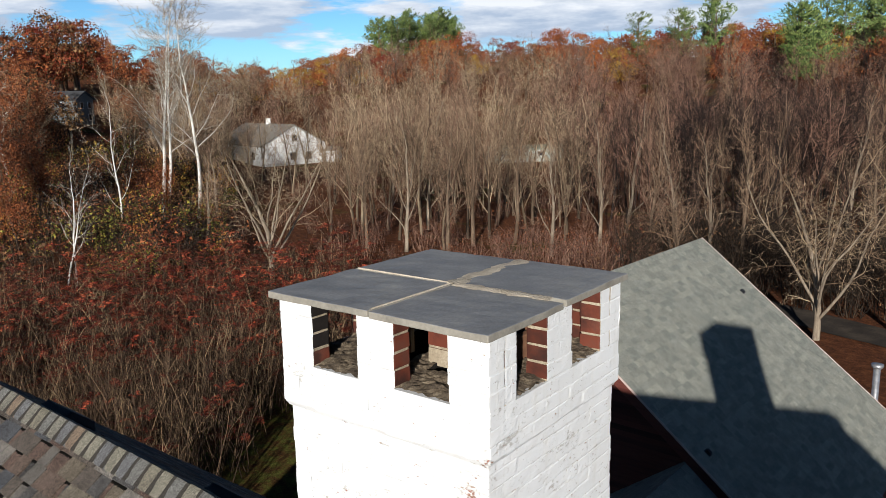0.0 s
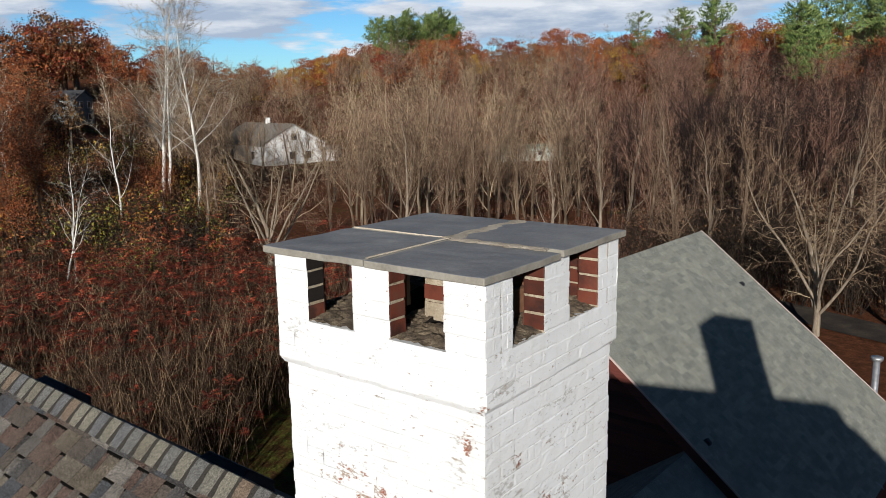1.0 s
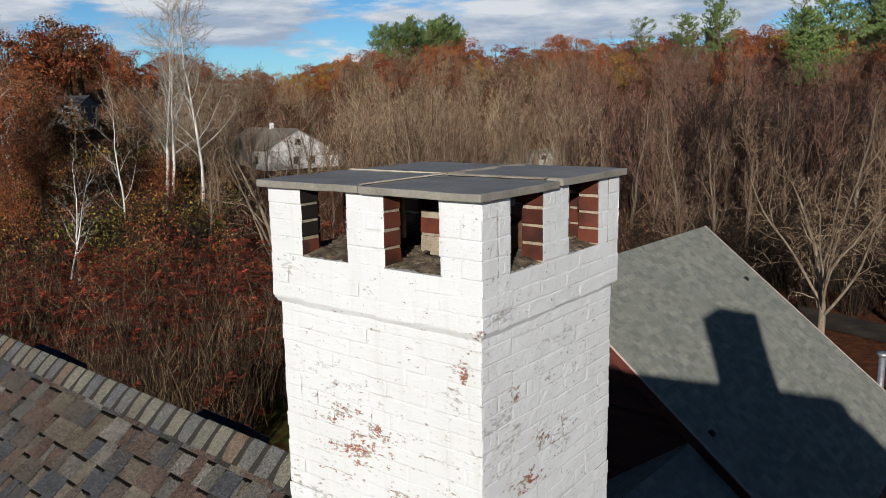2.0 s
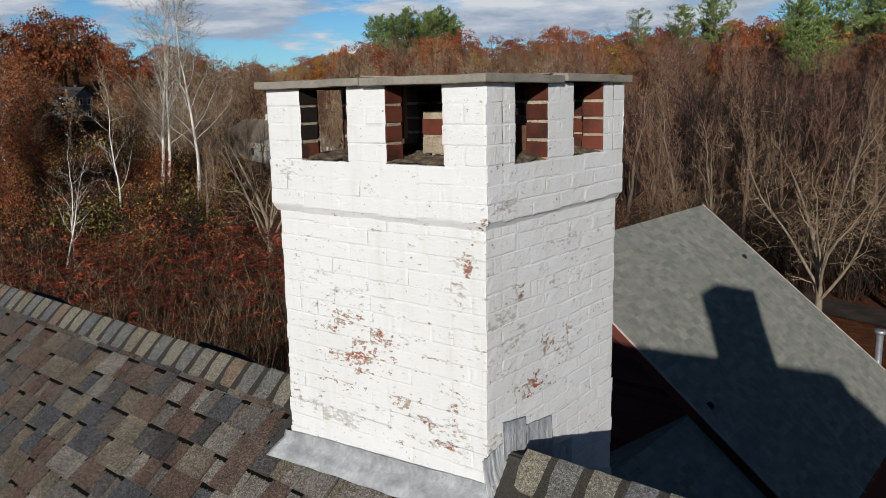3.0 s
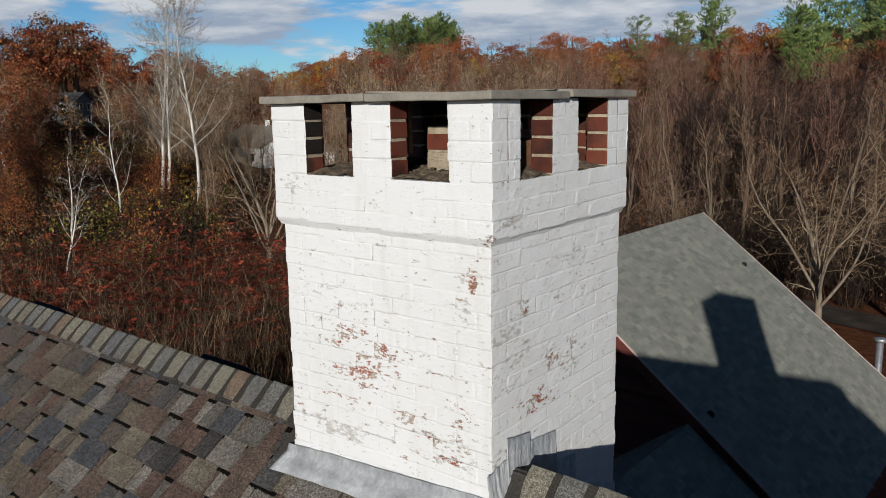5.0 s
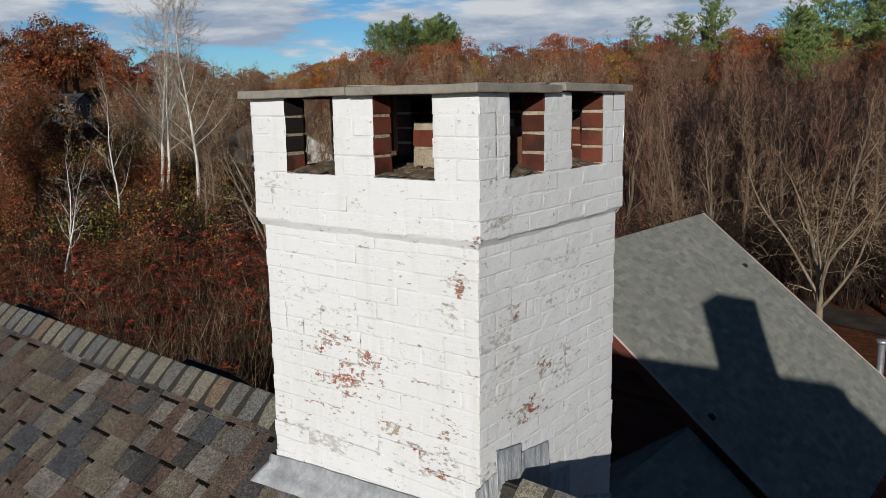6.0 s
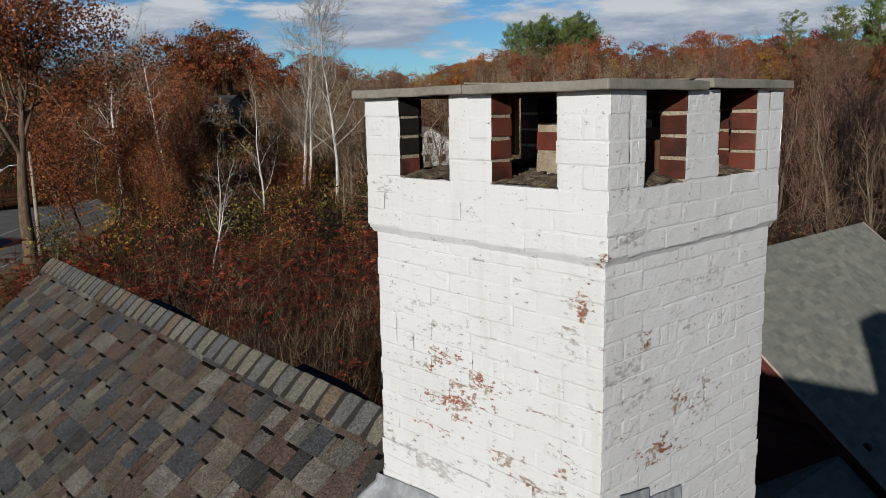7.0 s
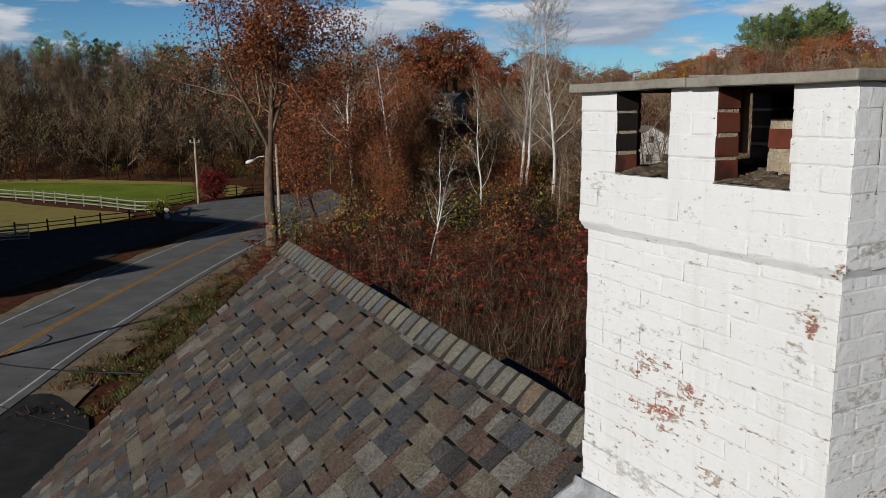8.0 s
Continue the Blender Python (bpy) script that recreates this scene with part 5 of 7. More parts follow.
FRONT = {   # the front row, with a fine spray of twigs
    "kids": (9, 7, 6, 5), "seg": (7, 5, 3, 2, 1), "wob": (0.06, 0.14, 0.18, 0.2, 0.2), "trop": (0.02, 0.15, 0.14, 0.10, 0.05), "taper": (0.3, 0.35, 0.4, 0.5), "sides": (8, 5, 3, 1, 1),
    "from": (0.2, 0.15, 0.12, 0.1), "angle": ((18, 48), (20, 48), (22, 55), (22, 60)), "ratio": (0.52, 0.50, 0.48, 0.45), "thin": (0.38, 0.45, 0.5, 0.5), "conic": (0.35, 0.3, 0.3, 0.3), "least": 0.0085}
# open-grown trees that fork low into several stems, twigs hanging at the rim
SPREAD = dict(FRONT, kids=(7, 10, 7, 6), seg=(3, 8, 5, 3, 1), sides=(9, 7, 4, 3, 1), wob=(0.05, 0.12, 0.20, 0.26, 0.3), trop=(0.0, 0.05, 0.0, -0.03, -0.10), taper=(0.8, 0.22, 0.3, 0.4), angle=((8, 40), (26, 62), (30, 70), (30, 75)),
              ratio=(2.6, 0.46, 0.48, 0.42), thin=(0.5, 0.30, 0.42, 0.5), conic=(0.1, 0.45, 0.3, 0.3), least=0.0075)
SPREAD["from"] = (0.45, 0.18, 0.12, 0.1)
BIRCH = dict(FRONT, kids=(20, 9, 9), seg=(10, 6, 3, 1), wob=(0.07, 0.12, 0.18, 0.22), trop=(0.03, 0.05, 0.03, -0.02), taper=(0.14, 0.2, 0.4), sides=(8, 5, 3, 1),
             angle=((26, 62), (25, 58), (25, 65)), ratio=(0.32, 0.46, 0.46), thin=(0.30, 0.36, 0.5), conic=(0.35, 0.3, 0.3), least=0.017)
BIRCH["from"] = (0.32, 0.2, 0.1)
OAK = dict(FRONT, kids=(7, 8, 7, 4), seg=(7, 7, 4, 2, 1), trop=(0.02, 0.07, 0.03, 0.0, 0.0), wob=(0.05, 0.13, 0.2, 0.2, 0.2), ratio=(0.92, 0.5, 0.5, 0.45), angle=((12, 44), (28, 62), (25, 60), (25, 60)), thin=(0.55, 0.45, 0.5, 0.5))
OAK["from"] = (0.62, 0.2, 0.15, 0.1)


def tree_data(cfg, height, radius, seed, leaves=0, leaf_size=0.15, lean=0.04, reach=0.55, spread=0.4):
    """Trunk, crown (limbs, then twigs in a second slot) and leaves, as three triangle sets."""
    rng = np.random.default_rng(seed)
    wood, tips = [Wood(), Wood(), Wood()], []
    grow(wood, tips, rng, np.zeros(3) - np.array((0, 0, 0.25)), np.array((rng.normal() * lean, rng.normal() * lean, 1.0)), height * reach, radius, 0, cfg)
    foliage = Wood()
    for i in range(leaves):
        p, d = tips[rng.integers(len(tips))]
        foliage.chip(p + rng.normal(size=3) * spread, leaf_size, rng)
    (lv, lf), (tv, tf) = wood[1].data(), wood[2].data()
    crown = np.concatenate((lv, tv)), np.concatenate((lf, tf + len(lv))), np.repeat((0, 1), (len(lf), len(tf)))
    return wood[0].data(), crown, foliage.data() if leaves else None


def tree_thing(data, m, name, label, bark_mat, twig, leaf=None, group="", category="tree"):
    t = thing(name, label, category, m, group)
    for nm, dt, mat in (("trunk", data[0], bark_mat), ("crown", data[1], [bark_mat, twig]), ("foliage", data[2], leaf)):
        if dt is not None:
            hang(nm, mesh_of(dt, nm), mat, t)
    return t


CACHE = {}


def mesh_of(dt, nm):
    key = id(dt)
    if key not in CACHE:
        CACHE[key] = (soup(nm, *dt, smooth=nm == "trunk"), dt)
    me = CACHE[key][0]
    return me.copy() if me.users else me


def scatter(name, label, category, kinds, places, mats):
    """ONE joined object: for each place (x, y, z, scale, turn, kind, material slot) a copy of a triangle set. kinds: lists of (V, F, slot shift)."""
    Vs, Fs, Is, base = [], [], [], 0
    for x, y, z, sc, turn, k, slot in places:
        c, s = math.cos(turn), math.sin(turn)
        R = np.array(((c, s, 0), (-s, c, 0), (0, 0, 1)), np.float32) * sc
        for V, F, shift in kinds[k]:
            Vs.append(V @ R + np.array((x, y, z), np.float32))
            Fs.append(F + base)
            Is.append(np.full(len(F), slot if shift < 0 else shift, np.int32))
            base += len(V)
    me = soup(name, np.concatenate(Vs), np.concatenate(Fs), np.concatenate(Is))
    for m in mats:
        me.materials.append(m)
    return tagged(new(name, me), label, category, kind="stuff")


def crown_data(seed, h, w, n, leaf, lobes=20, low=0.2):
    """A far leafy tree: many rounded bunches of leaves heaped into an uneven dome over a short trunk."""
    rng = np.random.default_rng(seed)
    f, t = Wood(), Wood()
    centres = []
    for i in range(lobes):
        a, u = rng.uniform(0, 6.28), math.sqrt(rng.uniform(0, 1))
        top = math.sqrt(1 - 0.85 * u * u)
        z = h * (low + (0.88 - low) * top * rng.uniform(0.12, 1.0))
        centres.append((np.array((w * 0.38 * u * math.cos(a), w * 0.38 * u * math.sin(a), z)), w * rng.uniform(0.11, 0.19)))
    for i in range(n):
        c, r = centres[rng.integers(lobes)]
        d = rng.normal(size=3); d /= np.linalg.norm(d)
        d[2] = abs(d[2]) if rng.uniform() < 0.7 else d[2]
        inner = i % 5 < 2
        p = c + d * r * (rng.uniform(0.75, 0.92) if inner else rng.uniform(0.9, 1.15)) * np.array((1, 1, 0.85))
        f.facet(p, d * 1.6, leaf * (1.6 if inner else 0.8), rng, 0.55)
    t.tube([np.array((0, 0, -0.3)), np.array((0.1, 0.1, h * 0.35)), np.array((0, 0.2, h * 0.75))], [w * 0.03, w * 0.022, 0.05], 4)
    for i in range(6):
        c, r = centres[i % lobes]
        t.tube([np.array((0.05, 0.1, h * 0.32)), c], [w * 0.015, 0.03], 3)
    return f.data(), t.data()


def pine_data(seed, h, w, boughs=30, n=58):
    """A white pine: a straight stem and uneven layered boughs, tips raised, set with needle tufts."""
    rng = np.random.default_rng(seed)
    f, t = Wood(), Wood()
    t.tube([np.array((0, 0, -0.3)), np.array((0, 0, h * 0.6)), np.array((0, 0, h))], [h * 0.017, h * 0.01, 0.02], 5)
    for k in range(boughs):
        u = 0.22 + 0.77 * (k + rng.uniform(0, 1)) / boughs
        o = np.array((0, 0, h * u))
        reach = w * 0.5 * (1.06 - u) ** 0.4 * min(1.0, (u - 0.08) * 2.8) * rng.uniform(0.35, 1.2)
        a = 2.4 * k + rng.uniform(-0.7, 0.7)
        e = np.array((math.cos(a) * reach, math.sin(a) * reach, reach * rng.uniform(0.1, 0.85)))
        t.tube([o, o + e * 0.6 - np.array((0, 0, 0.08 * reach)), o + e], [0.07, 0.045, 0.02], 3)
        for i in range(n):
            v = 1.08 - 0.8 * rng.uniform() ** 1.5
            q = o + e * v - np.array((0, 0, 0.25 * reach * v * (1 - v))) + rng.normal(size=3) * np.array((0.8, 0.8, 0.5)) * (0.25 + reach * 0.13)
            f.sliver(q, q + np.array((e[0] * 0.12, e[1] * 0.12, 0.45)) * rng.uniform(0.6, 1.3) + rng.normal(size=3) * 0.22, 0.17)
    return f.data(), t.data()


# bare trees of the wood in the middle distance
bare = [tree_data(WOODS, 13.5, 0.15, 100 + i, reach=0.56) for i in range(6)] + [tree_data(FAR, 13.5, 0.12, 110 + i, reach=0.56) for i in range(6)]
bare_kinds = [[(d[0][0], d[0][1], 0), (d[1][0], d[1][1], -1)] for d in bare]
BARE_MATS = [M["trunk_mix"], M["twig_brown"], M["twig_tan"], M["twig_red"], M["twig_shaded"], M["twig_olive"]]
# trunks take the shade-darkened twig colour too
SHADED_MATS = [M["twig_shaded"]] + BARE_MATS[1:]


def wood_places(n, phi0, phi1, r0, r1, s0, s1, kinds, slots, seed, keep=None, sink=0.1):
    r = random.Random(seed)
    out = []
    while len(out) < n:
        phi, rr = r.uniform(phi0, phi1), math.sqrt(r.uniform(r0 * r0, r1 * r1))
        x, y = at(phi, rr)
        if keep and not keep(phi, rr, x, y):
            continue
        out.append((x, y, ground_z(x, y) - sink, r.uniform(s0, s1), r.uniform(0, 6.28), r.randrange(kinds), r.choice(slots)))
    return out


def clear(phi, r, x, y):
    """Room round the houses, the front trees and the road."""
    if 44.2 < phi < 52.5 and r < 162 and not (88 < r < 128 and (x * 7.3) % 1 < 0.28):
        return False
    if phi > 52.5 and r < 100:
        return False
    if 28.5 < phi < 35 and 100 < r < 150:
        return False
    if 60.2 < phi < 64.2 and 70 < r < 180:
        return False
    return True


def behind_field(phi, r, x, y):
    return r > 121 + 15 * smooth(72, 92, phi)


scatter("bare_wood", "dense wood of leafless grey-brown trees", "woods", bare_kinds[:6],
        wood_places(160, 26, 57, 58, 135, 0.8, 1.15, 6, (1, 2, 3, 2), 21, clear), BARE_MATS)
scatter("bare_wood", "leafless wood behind the wing, coloured dark for its inner shade", "woods", bare_kinds[:6],
        wood_places(130, 2, 20, 56, 125, 0.8, 1.15, 6, (4, 4, 4, 4, 3), 27, clear) + wood_places(50, 19, 28, 56, 130, 0.8, 1.15, 6, (4, 3, 4, 4), 28, clear), SHADED_MATS)
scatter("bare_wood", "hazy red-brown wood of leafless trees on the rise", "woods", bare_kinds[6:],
        wood_places(210, 2, 22, 118, 225, 0.85, 1.15, 6, (3, 1, 3, 4), 25, clear) + wood_places(90, 19, 30, 128, 238, 0.85, 1.2, 6, (1, 3, 3), 29, clear) + wood_places(220, 28, 57, 128, 238, 0.85, 1.2, 6, (2, 2, 1, 2, 3), 24, clear), SHADED_MATS)
scatter("bare_wood", "leafless wood on the slope beyond the green field", "woods", bare_kinds[6:],
        wood_places(230, 67, 97, 121, 200, 1.0, 1.3, 6, (5, 5, 1, 4), 22, behind_field) + wood_places(230, 67, 97, 196, 250, 1.0, 1.25, 6, (5, 1, 5, 3), 23), SHADED_MATS)
scatter("bare_wood", "brown leafless trees crowding the slope behind the birches", "woods", bare_kinds[6:],
        wood_places(85, 53, 72, 100, 185, 0.8, 1.15, 6, (1, 2, 5, 2), 26, clear), BARE_MATS)

# hills: rusty oaks, ochre and bare trees, pines
crowns = [crown_data(40 + i, 15, 13, 2300, 0.31, 24, 0.08) for i in range(5)]
near_crowns = [crown_data(48 + i, 15, 12.5, 3000, 0.25, 24, 0.18) for i in range(4)]
near_kinds = [[(c[0][0], c[0][1], -1), (c[1][0], c[1][1], 7)] for c in near_crowns]
crown_kinds = [[(c[0][0], c[0][1], -1), (c[1][0], c[1][1], 7)] for c in crowns]
pines = [pine_data(60 + i, 19, 13.0) for i in range(4)]
pine_kinds = [[(p[0][0], p[0][1], 0), (p[1][0], p[1][1], 1)] for p in pines]
scatter("hill_woods", "autumn woods of rust, orange and ochre oaks on the hills", "woods", crown_kinds,
        wood_places(130, 3, 62, 222, 268, 0.6, 1.0, 5, (6, 6, 6, 0, 0, 1, 4, 3, 6, 2, 6), 31, None, 2.8) + wood_places(110, 3, 62, 266, 300, 0.8, 1.1, 5, (6, 6, 6, 0, 0, 1, 3, 6, 2, 6), 32, None, 2.8),
        [M["leaf_rust"], M["leaf_red"], M["leaf_orange"], M["leaf_ochre"], M["leaf_brown"], M["leaf_olive"], M["oak_leaf"], M["bark_brown"]])
scatter("hill_woods", "dark red and rust oaks round the grey house", "woods", near_kinds,
        wood_places(22, 64.5, 71, 116, 185, 0.85, 1.1, 4, (0, 0, 1, 4, 4), 33) + wood_places(9, 60.3, 66.5, 180, 196, 1.15, 1.45, 4, (0, 0, 1, 4), 34) + wood_places(5, 54.5, 58.0, 170, 190, 0.7, 0.95, 4, (0, 0, 4), 30),
        [M["leaf_rust"], M["leaf_red"], M["leaf_orange"], M["leaf_ochre"], M["leaf_brown"], M["leaf_olive"], M["leaf_wine"], M["bark_brown"]])
scatter("pines", "tall green pines above the autumn woods", "woods", pine_kinds,
        wood_places(17, 4, 14.0, 200, 250, 0.8, 1.05, 4, (0,), 35) + wood_places(26, 36.5, 42.5, 255, 300, 0.72, 0.9, 4, (0,), 36)
        + wood_places(5, 15, 24, 225, 260, 0.8, 1.0, 4, (0,), 37) + wood_places(26, 76, 97, 232, 252, 0.55, 0.8, 4, (0,), 38)
        + wood_places(3, 71, 79, 134, 150, 0.45, 0.6, 4, (0,), 39), [M["needle"], M["bark_brown"]])


# ---- trees near enough to tell apart ----
def stand(x, y, turn=0.0, s=1.0):
    return Matrix.Translation((x, y, ground_z(x, y))) @ Matrix.Rotation(turn, 4, "Z") @ Matrix.Scale(s, 4)


front = [tree_data(FRONT, 13, 0.16, 200 + i, reach=0.55) for i in range(5)]
spread = [tree_data(SPREAD, 8.0, 0.17, 220 + i, reach=0.28) for i in range(3)]
birch = [tree_data(BIRCH, 25, 0.21, 240 + i, reach=0.82, lean=0.06) for i in range(3)]
sapling = [tree_data(dict(BIRCH, kids=(11, 5, 5), least=0.007), 10, 0.085, 250 + i, reach=0.8, lean=0.02) for i in range(2)]
oak = tree_data(OAK, 25, 0.55, 266, leaves=24000, leaf_size=0.20, reach=0.50, spread=0.42, lean=0.02)
rusty = [tree_data(dict(WOODS, least=0.011, kids=(9, 8, 6)), 12, 0.12, 270 + i, leaves=4000, leaf_size=0.15, reach=0.58, spread=0.4) for i in range(3)]

for phi, r, k, s, turn, b, tw, lb in ((11.2, 39, 0, 1.05, 0.6, "bark_grey", "twig_tan", "wide bare tree with pale grey-brown forking limbs behind the wing"),
                                      (5.6, 40, 1, 0.95, 2.6, "bark_brown", "twig_brown", "wide bare tree with tangled brown branches"),
                                      (20.5, 51, 2, 0.80, 4.0, "bark_brown", "twig_brown", "low forking bare tree at the edge of the dark wood"),
                                      (50.2, 51, 0, 1.2, 2.0, "bark_grey", "twig_tan", "bare grey tree with several leaning stems beside the thicket")):
    x, y = at(phi, r)
    tree_thing(spread[k], stand(x, y, turn, s), "bare_tree", lb, M[b], M[tw])
rr = random.Random(77)
for phi, r, s in ((40.3, 58, 1.05), (37.2, 56, 1.1), (35.3, 60, 1.15), (32.3, 61, 1.1), (29.5, 56, 0.95), (26.0, 60, 1.0), (22.5, 57, 1.05), (18.3, 52, 0.9), (16.2, 55, 1.0),
                  (43.2, 60, 1.0), (46.0, 62, 0.95), (13.8, 60, 1.05), (8.2, 57, 1.0), (24.2, 66, 1.1), (20.8, 64, 1.05), (38.6, 68, 1.15), (33.6, 70, 1.2), (17.8, 68, 1.1), (10.0, 66, 1.1), (41.6, 70, 1.1),
                  (53.5, 72, 0.85), (54.6, 64, 0.75)):
    x, y = at(phi, r)
    # trees behind the wing get bark and twigs with shade in the colour
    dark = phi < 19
    tree_thing(front[rr.randrange(5)], stand(x, y, rr.uniform(0, 6.28), s), "bare_tree", "slender bare tree with shade-darkened bark at the edge of the wood" if dark else "slender bare tree at the edge of the wood",
               M["bark_shaded"] if dark else rr.choice((M["bark_grey"], M["bark_brown"], M["bark_brown"])), M["twig_shaded"] if dark else rr.choice((M["twig_brown"], M["twig_tan"], M["twig_brown"])), group="trees along the wood's edge")
for phi, r, k, s, turn, lb in ((57.3, 84, 0, 1.0, 0.3, "tall white birch with a forked pale crown"), (56.9, 85, 1, 0.92, 4.4, "white birch grown up close beside a taller one"),
                               (55.0, 82, 2, 0.95, 1.9, "tall white birch leaning beside another"),
                               (69.3, 95, 2, 0.9, 1.2, "bare pale birch rising over rusty trees"), (66.3, 100, 1, 0.86, 3.4, "bare pale birch rising over rusty trees")):
    x, y = at(phi, r)
    tree_thing(birch[k], stand(x, y, turn, s), "birch", lb, M["bark_birch"], M["twig_pale"], category="tree")
for phi, r, k, s, turn, lb in ((59.9, 66, 0, 1.35, 0.9, "slender young white birch above the green shrubs"), (63.9, 52, 1, 0.85, 2.2, "thin young birch at the back of the thicket"),
                               (63.3, 53, 0, 0.9, 4.0, "young birch with a thin white stem")):
    x, y = at(phi, r)
    tree_thing(sapling[k], stand(x, y, turn, s), "birch", lb, M["bark_birch"], M["twig_pale"], category="tree")
x, y = at(75.2, 63)
tree_thing(oak, stand(x, y, 1.0, 1.0), "oak", "large roadside oak with thinning rust-brown leaves", M["bark_brown"], M["twig_brown"], M["leaf_rust"])
for phi, r, k, s, leaf in ((71.8, 66, 0, 1.0, "leaf_rust"), (70.0, 74, 1, 1.15, "leaf_rust"), (68.2, 70, 2, 0.95, "leaf_rust"), (66.8, 84, 0, 1.25, "leaf_rust"), (73.0, 82, 1, 1.2, "leaf_brown"),
                           (65.0, 78, 2, 0.9, "leaf_brown"), (64.6, 84, 0, 0.9, "leaf_rust"), (59.2, 84, 1, 0.7, "leaf_brown"), (57.0, 78, 2, 0.62, "leaf_orange"), (66.4, 64, 0, 0.7, "leaf_brown"),
                           (72.4, 98, 2, 1.4, "leaf_rust"), (69.0, 105, 0, 1.4, "leaf_brown"), (64.6, 120, 2, 1.2, "leaf_brown"), (64.9, 138, 0, 1.4, "leaf_rust"), (59.0, 136, 2, 1.1, "leaf_brown"), (65.9, 112, 1, 1.3, "leaf_red")):
    x, y = at(phi, r)
    tree_thing(rusty[k], stand(x, y, k + phi, s), "tree", "young tree still hung with dry rust-coloured leaves", M["bark_brown"], M["twig_brown"], M[leaf], group="rusty young trees")


# ---- shrubs and the sumac thicket ----
def shrub_data(seed, h, w, stems, leaves, leaf):
    rng = np.random.default_rng(seed)
    t, f = Wood(), Wood()
    for i in range(stems):
        a, u = rng.uniform(0, 6.28), rng.uniform(0.1, 1.0)
        p0 = np.array((math.cos(a), math.sin(a), 0)) * w * 0.2 * u
        p2 = np.array((math.cos(a) * w * 0.5 * u, math.sin(a) * w * 0.5 * u, h * rng.uniform(0.6, 1.05)))
        p1 = (p0 + p2) / 2 + rng.normal(size=3) * 0.12 * h * 0.5
        t.tube([p0, p1, p2], [0.016, 0.011, 0.0], 3)
        for j in range(7):
            q = p1 + (p2 - p1) * rng.uniform(-0.4, 0.9)
            t.sliver(q, q + rng.normal(size=3) * h * 0.16 + np.array((0, 0, h * 0.14)), 0.009)
        c = p0 + (p2 - p0) * 0.75
        for j in range(leaves // stems):
            q = c + rng.normal(size=3) * np.array((0.11, 0.11, 0.16)) * w
            q[2] = abs(q[2])
            f.chip(q, leaf, rng)
    return f.data(), t.data()


shrubs = [shrub_data(300 + i, 2.6, 2.6, 14, 224, 0.12) for i in range(5)]
brush = [shrub_data(310 + i, 2.6, 2.8, 18, 54, 0.10) for i in range(4)]
brush_kinds = [[(s[0][0], s[0][1], -1), (s[1][0], s[1][1], 5)] for s in brush]
BRUSH_MATS = [M["leaf_rust"], M["leaf_brown"], M["leaf_ochre"], M["leaf_olive"], M["leaf_red"], M["twig_red"]]
shrub_kinds = [[(s[0][0], s[0][1], -1), (s[1][0], s[1][1], 5)] for s in shrubs]
SHRUB_MATS = [M["leaf_rust"], M["leaf_brown"], M["leaf_ochre"], M["leaf_olive"], M["leaf_red"], M["stem_shaded"]]
scatter("undergrowth", "tangled autumn undergrowth in brown, rust and olive", "shrubs", shrub_kinds,
        wood_places(250, 53, 74, 48, 112, 0.8, 1.8, 5, (0, 1, 0, 3, 3, 1, 5, 2), 51, lambda p, r, x, y: not (70 < p and r > 62)), SHRUB_MATS)
scatter("undergrowth", "low brown undergrowth beneath the bare trees", "shrubs", brush_kinds,
        wood_places(170, 20, 56, 48, 120, 0.4, 1.1, 4, (0, 1, 0, 4), 52), BRUSH_MATS)
# brush whose shade is painted in: mostly the darkened stem colour
scatter("undergrowth", "tangled brush round the bare trees, coloured dark for shade", "shrubs", brush_kinds,
        wood_places(240, 2, 24, 44, 66, 0.6, 1.5, 4, (5, 1, 5), 55), SHRUB_MATS)
scatter("undergrowth", "tall tangled brush along the edge of the wood", "shrubs", brush_kinds,
        wood_places(70, 22, 47, 48, 62, 0.5, 1.2, 4, (1, 0, 4, 0), 58), BRUSH_MATS)
scatter("undergrowth", "rusty brush along the edge of the field", "shrubs", shrub_kinds,
        wood_places(150, 69, 97, 121, 150, 0.7, 1.6, 5, (0, 1, 1, 3), 53, behind_field), SHRUB_MATS)
scatter("undergrowth", "tall brown brush among the trees of the slope", "shrubs", shrub_kinds,
        wood_places(150, 67, 97, 140, 248, 2.2, 3.6, 5, (1, 1, 5, 5, 3), 57), SHRUB_MATS)
scatter("undergrowth", "rust and olive brush on the slope below the grey house", "shrubs", shrub_kinds,
        wood_places(140, 53, 69, 84, 170, 1.0, 2.1, 5, (0, 1, 3, 3, 2, 5), 56, lambda p, r, x, y: not (59.5 < p < 65 and 150 < r < 178)), SHRUB_MATS)
scatter("undergrowth", "green and rust shrubs behind the thicket", "shrubs", shrub_kinds,
        wood_places(22, 57.5, 61.5, 45, 52, 0.9, 1.3, 5, (3, 3, 1, 3), 54), SHRUB_MATS)


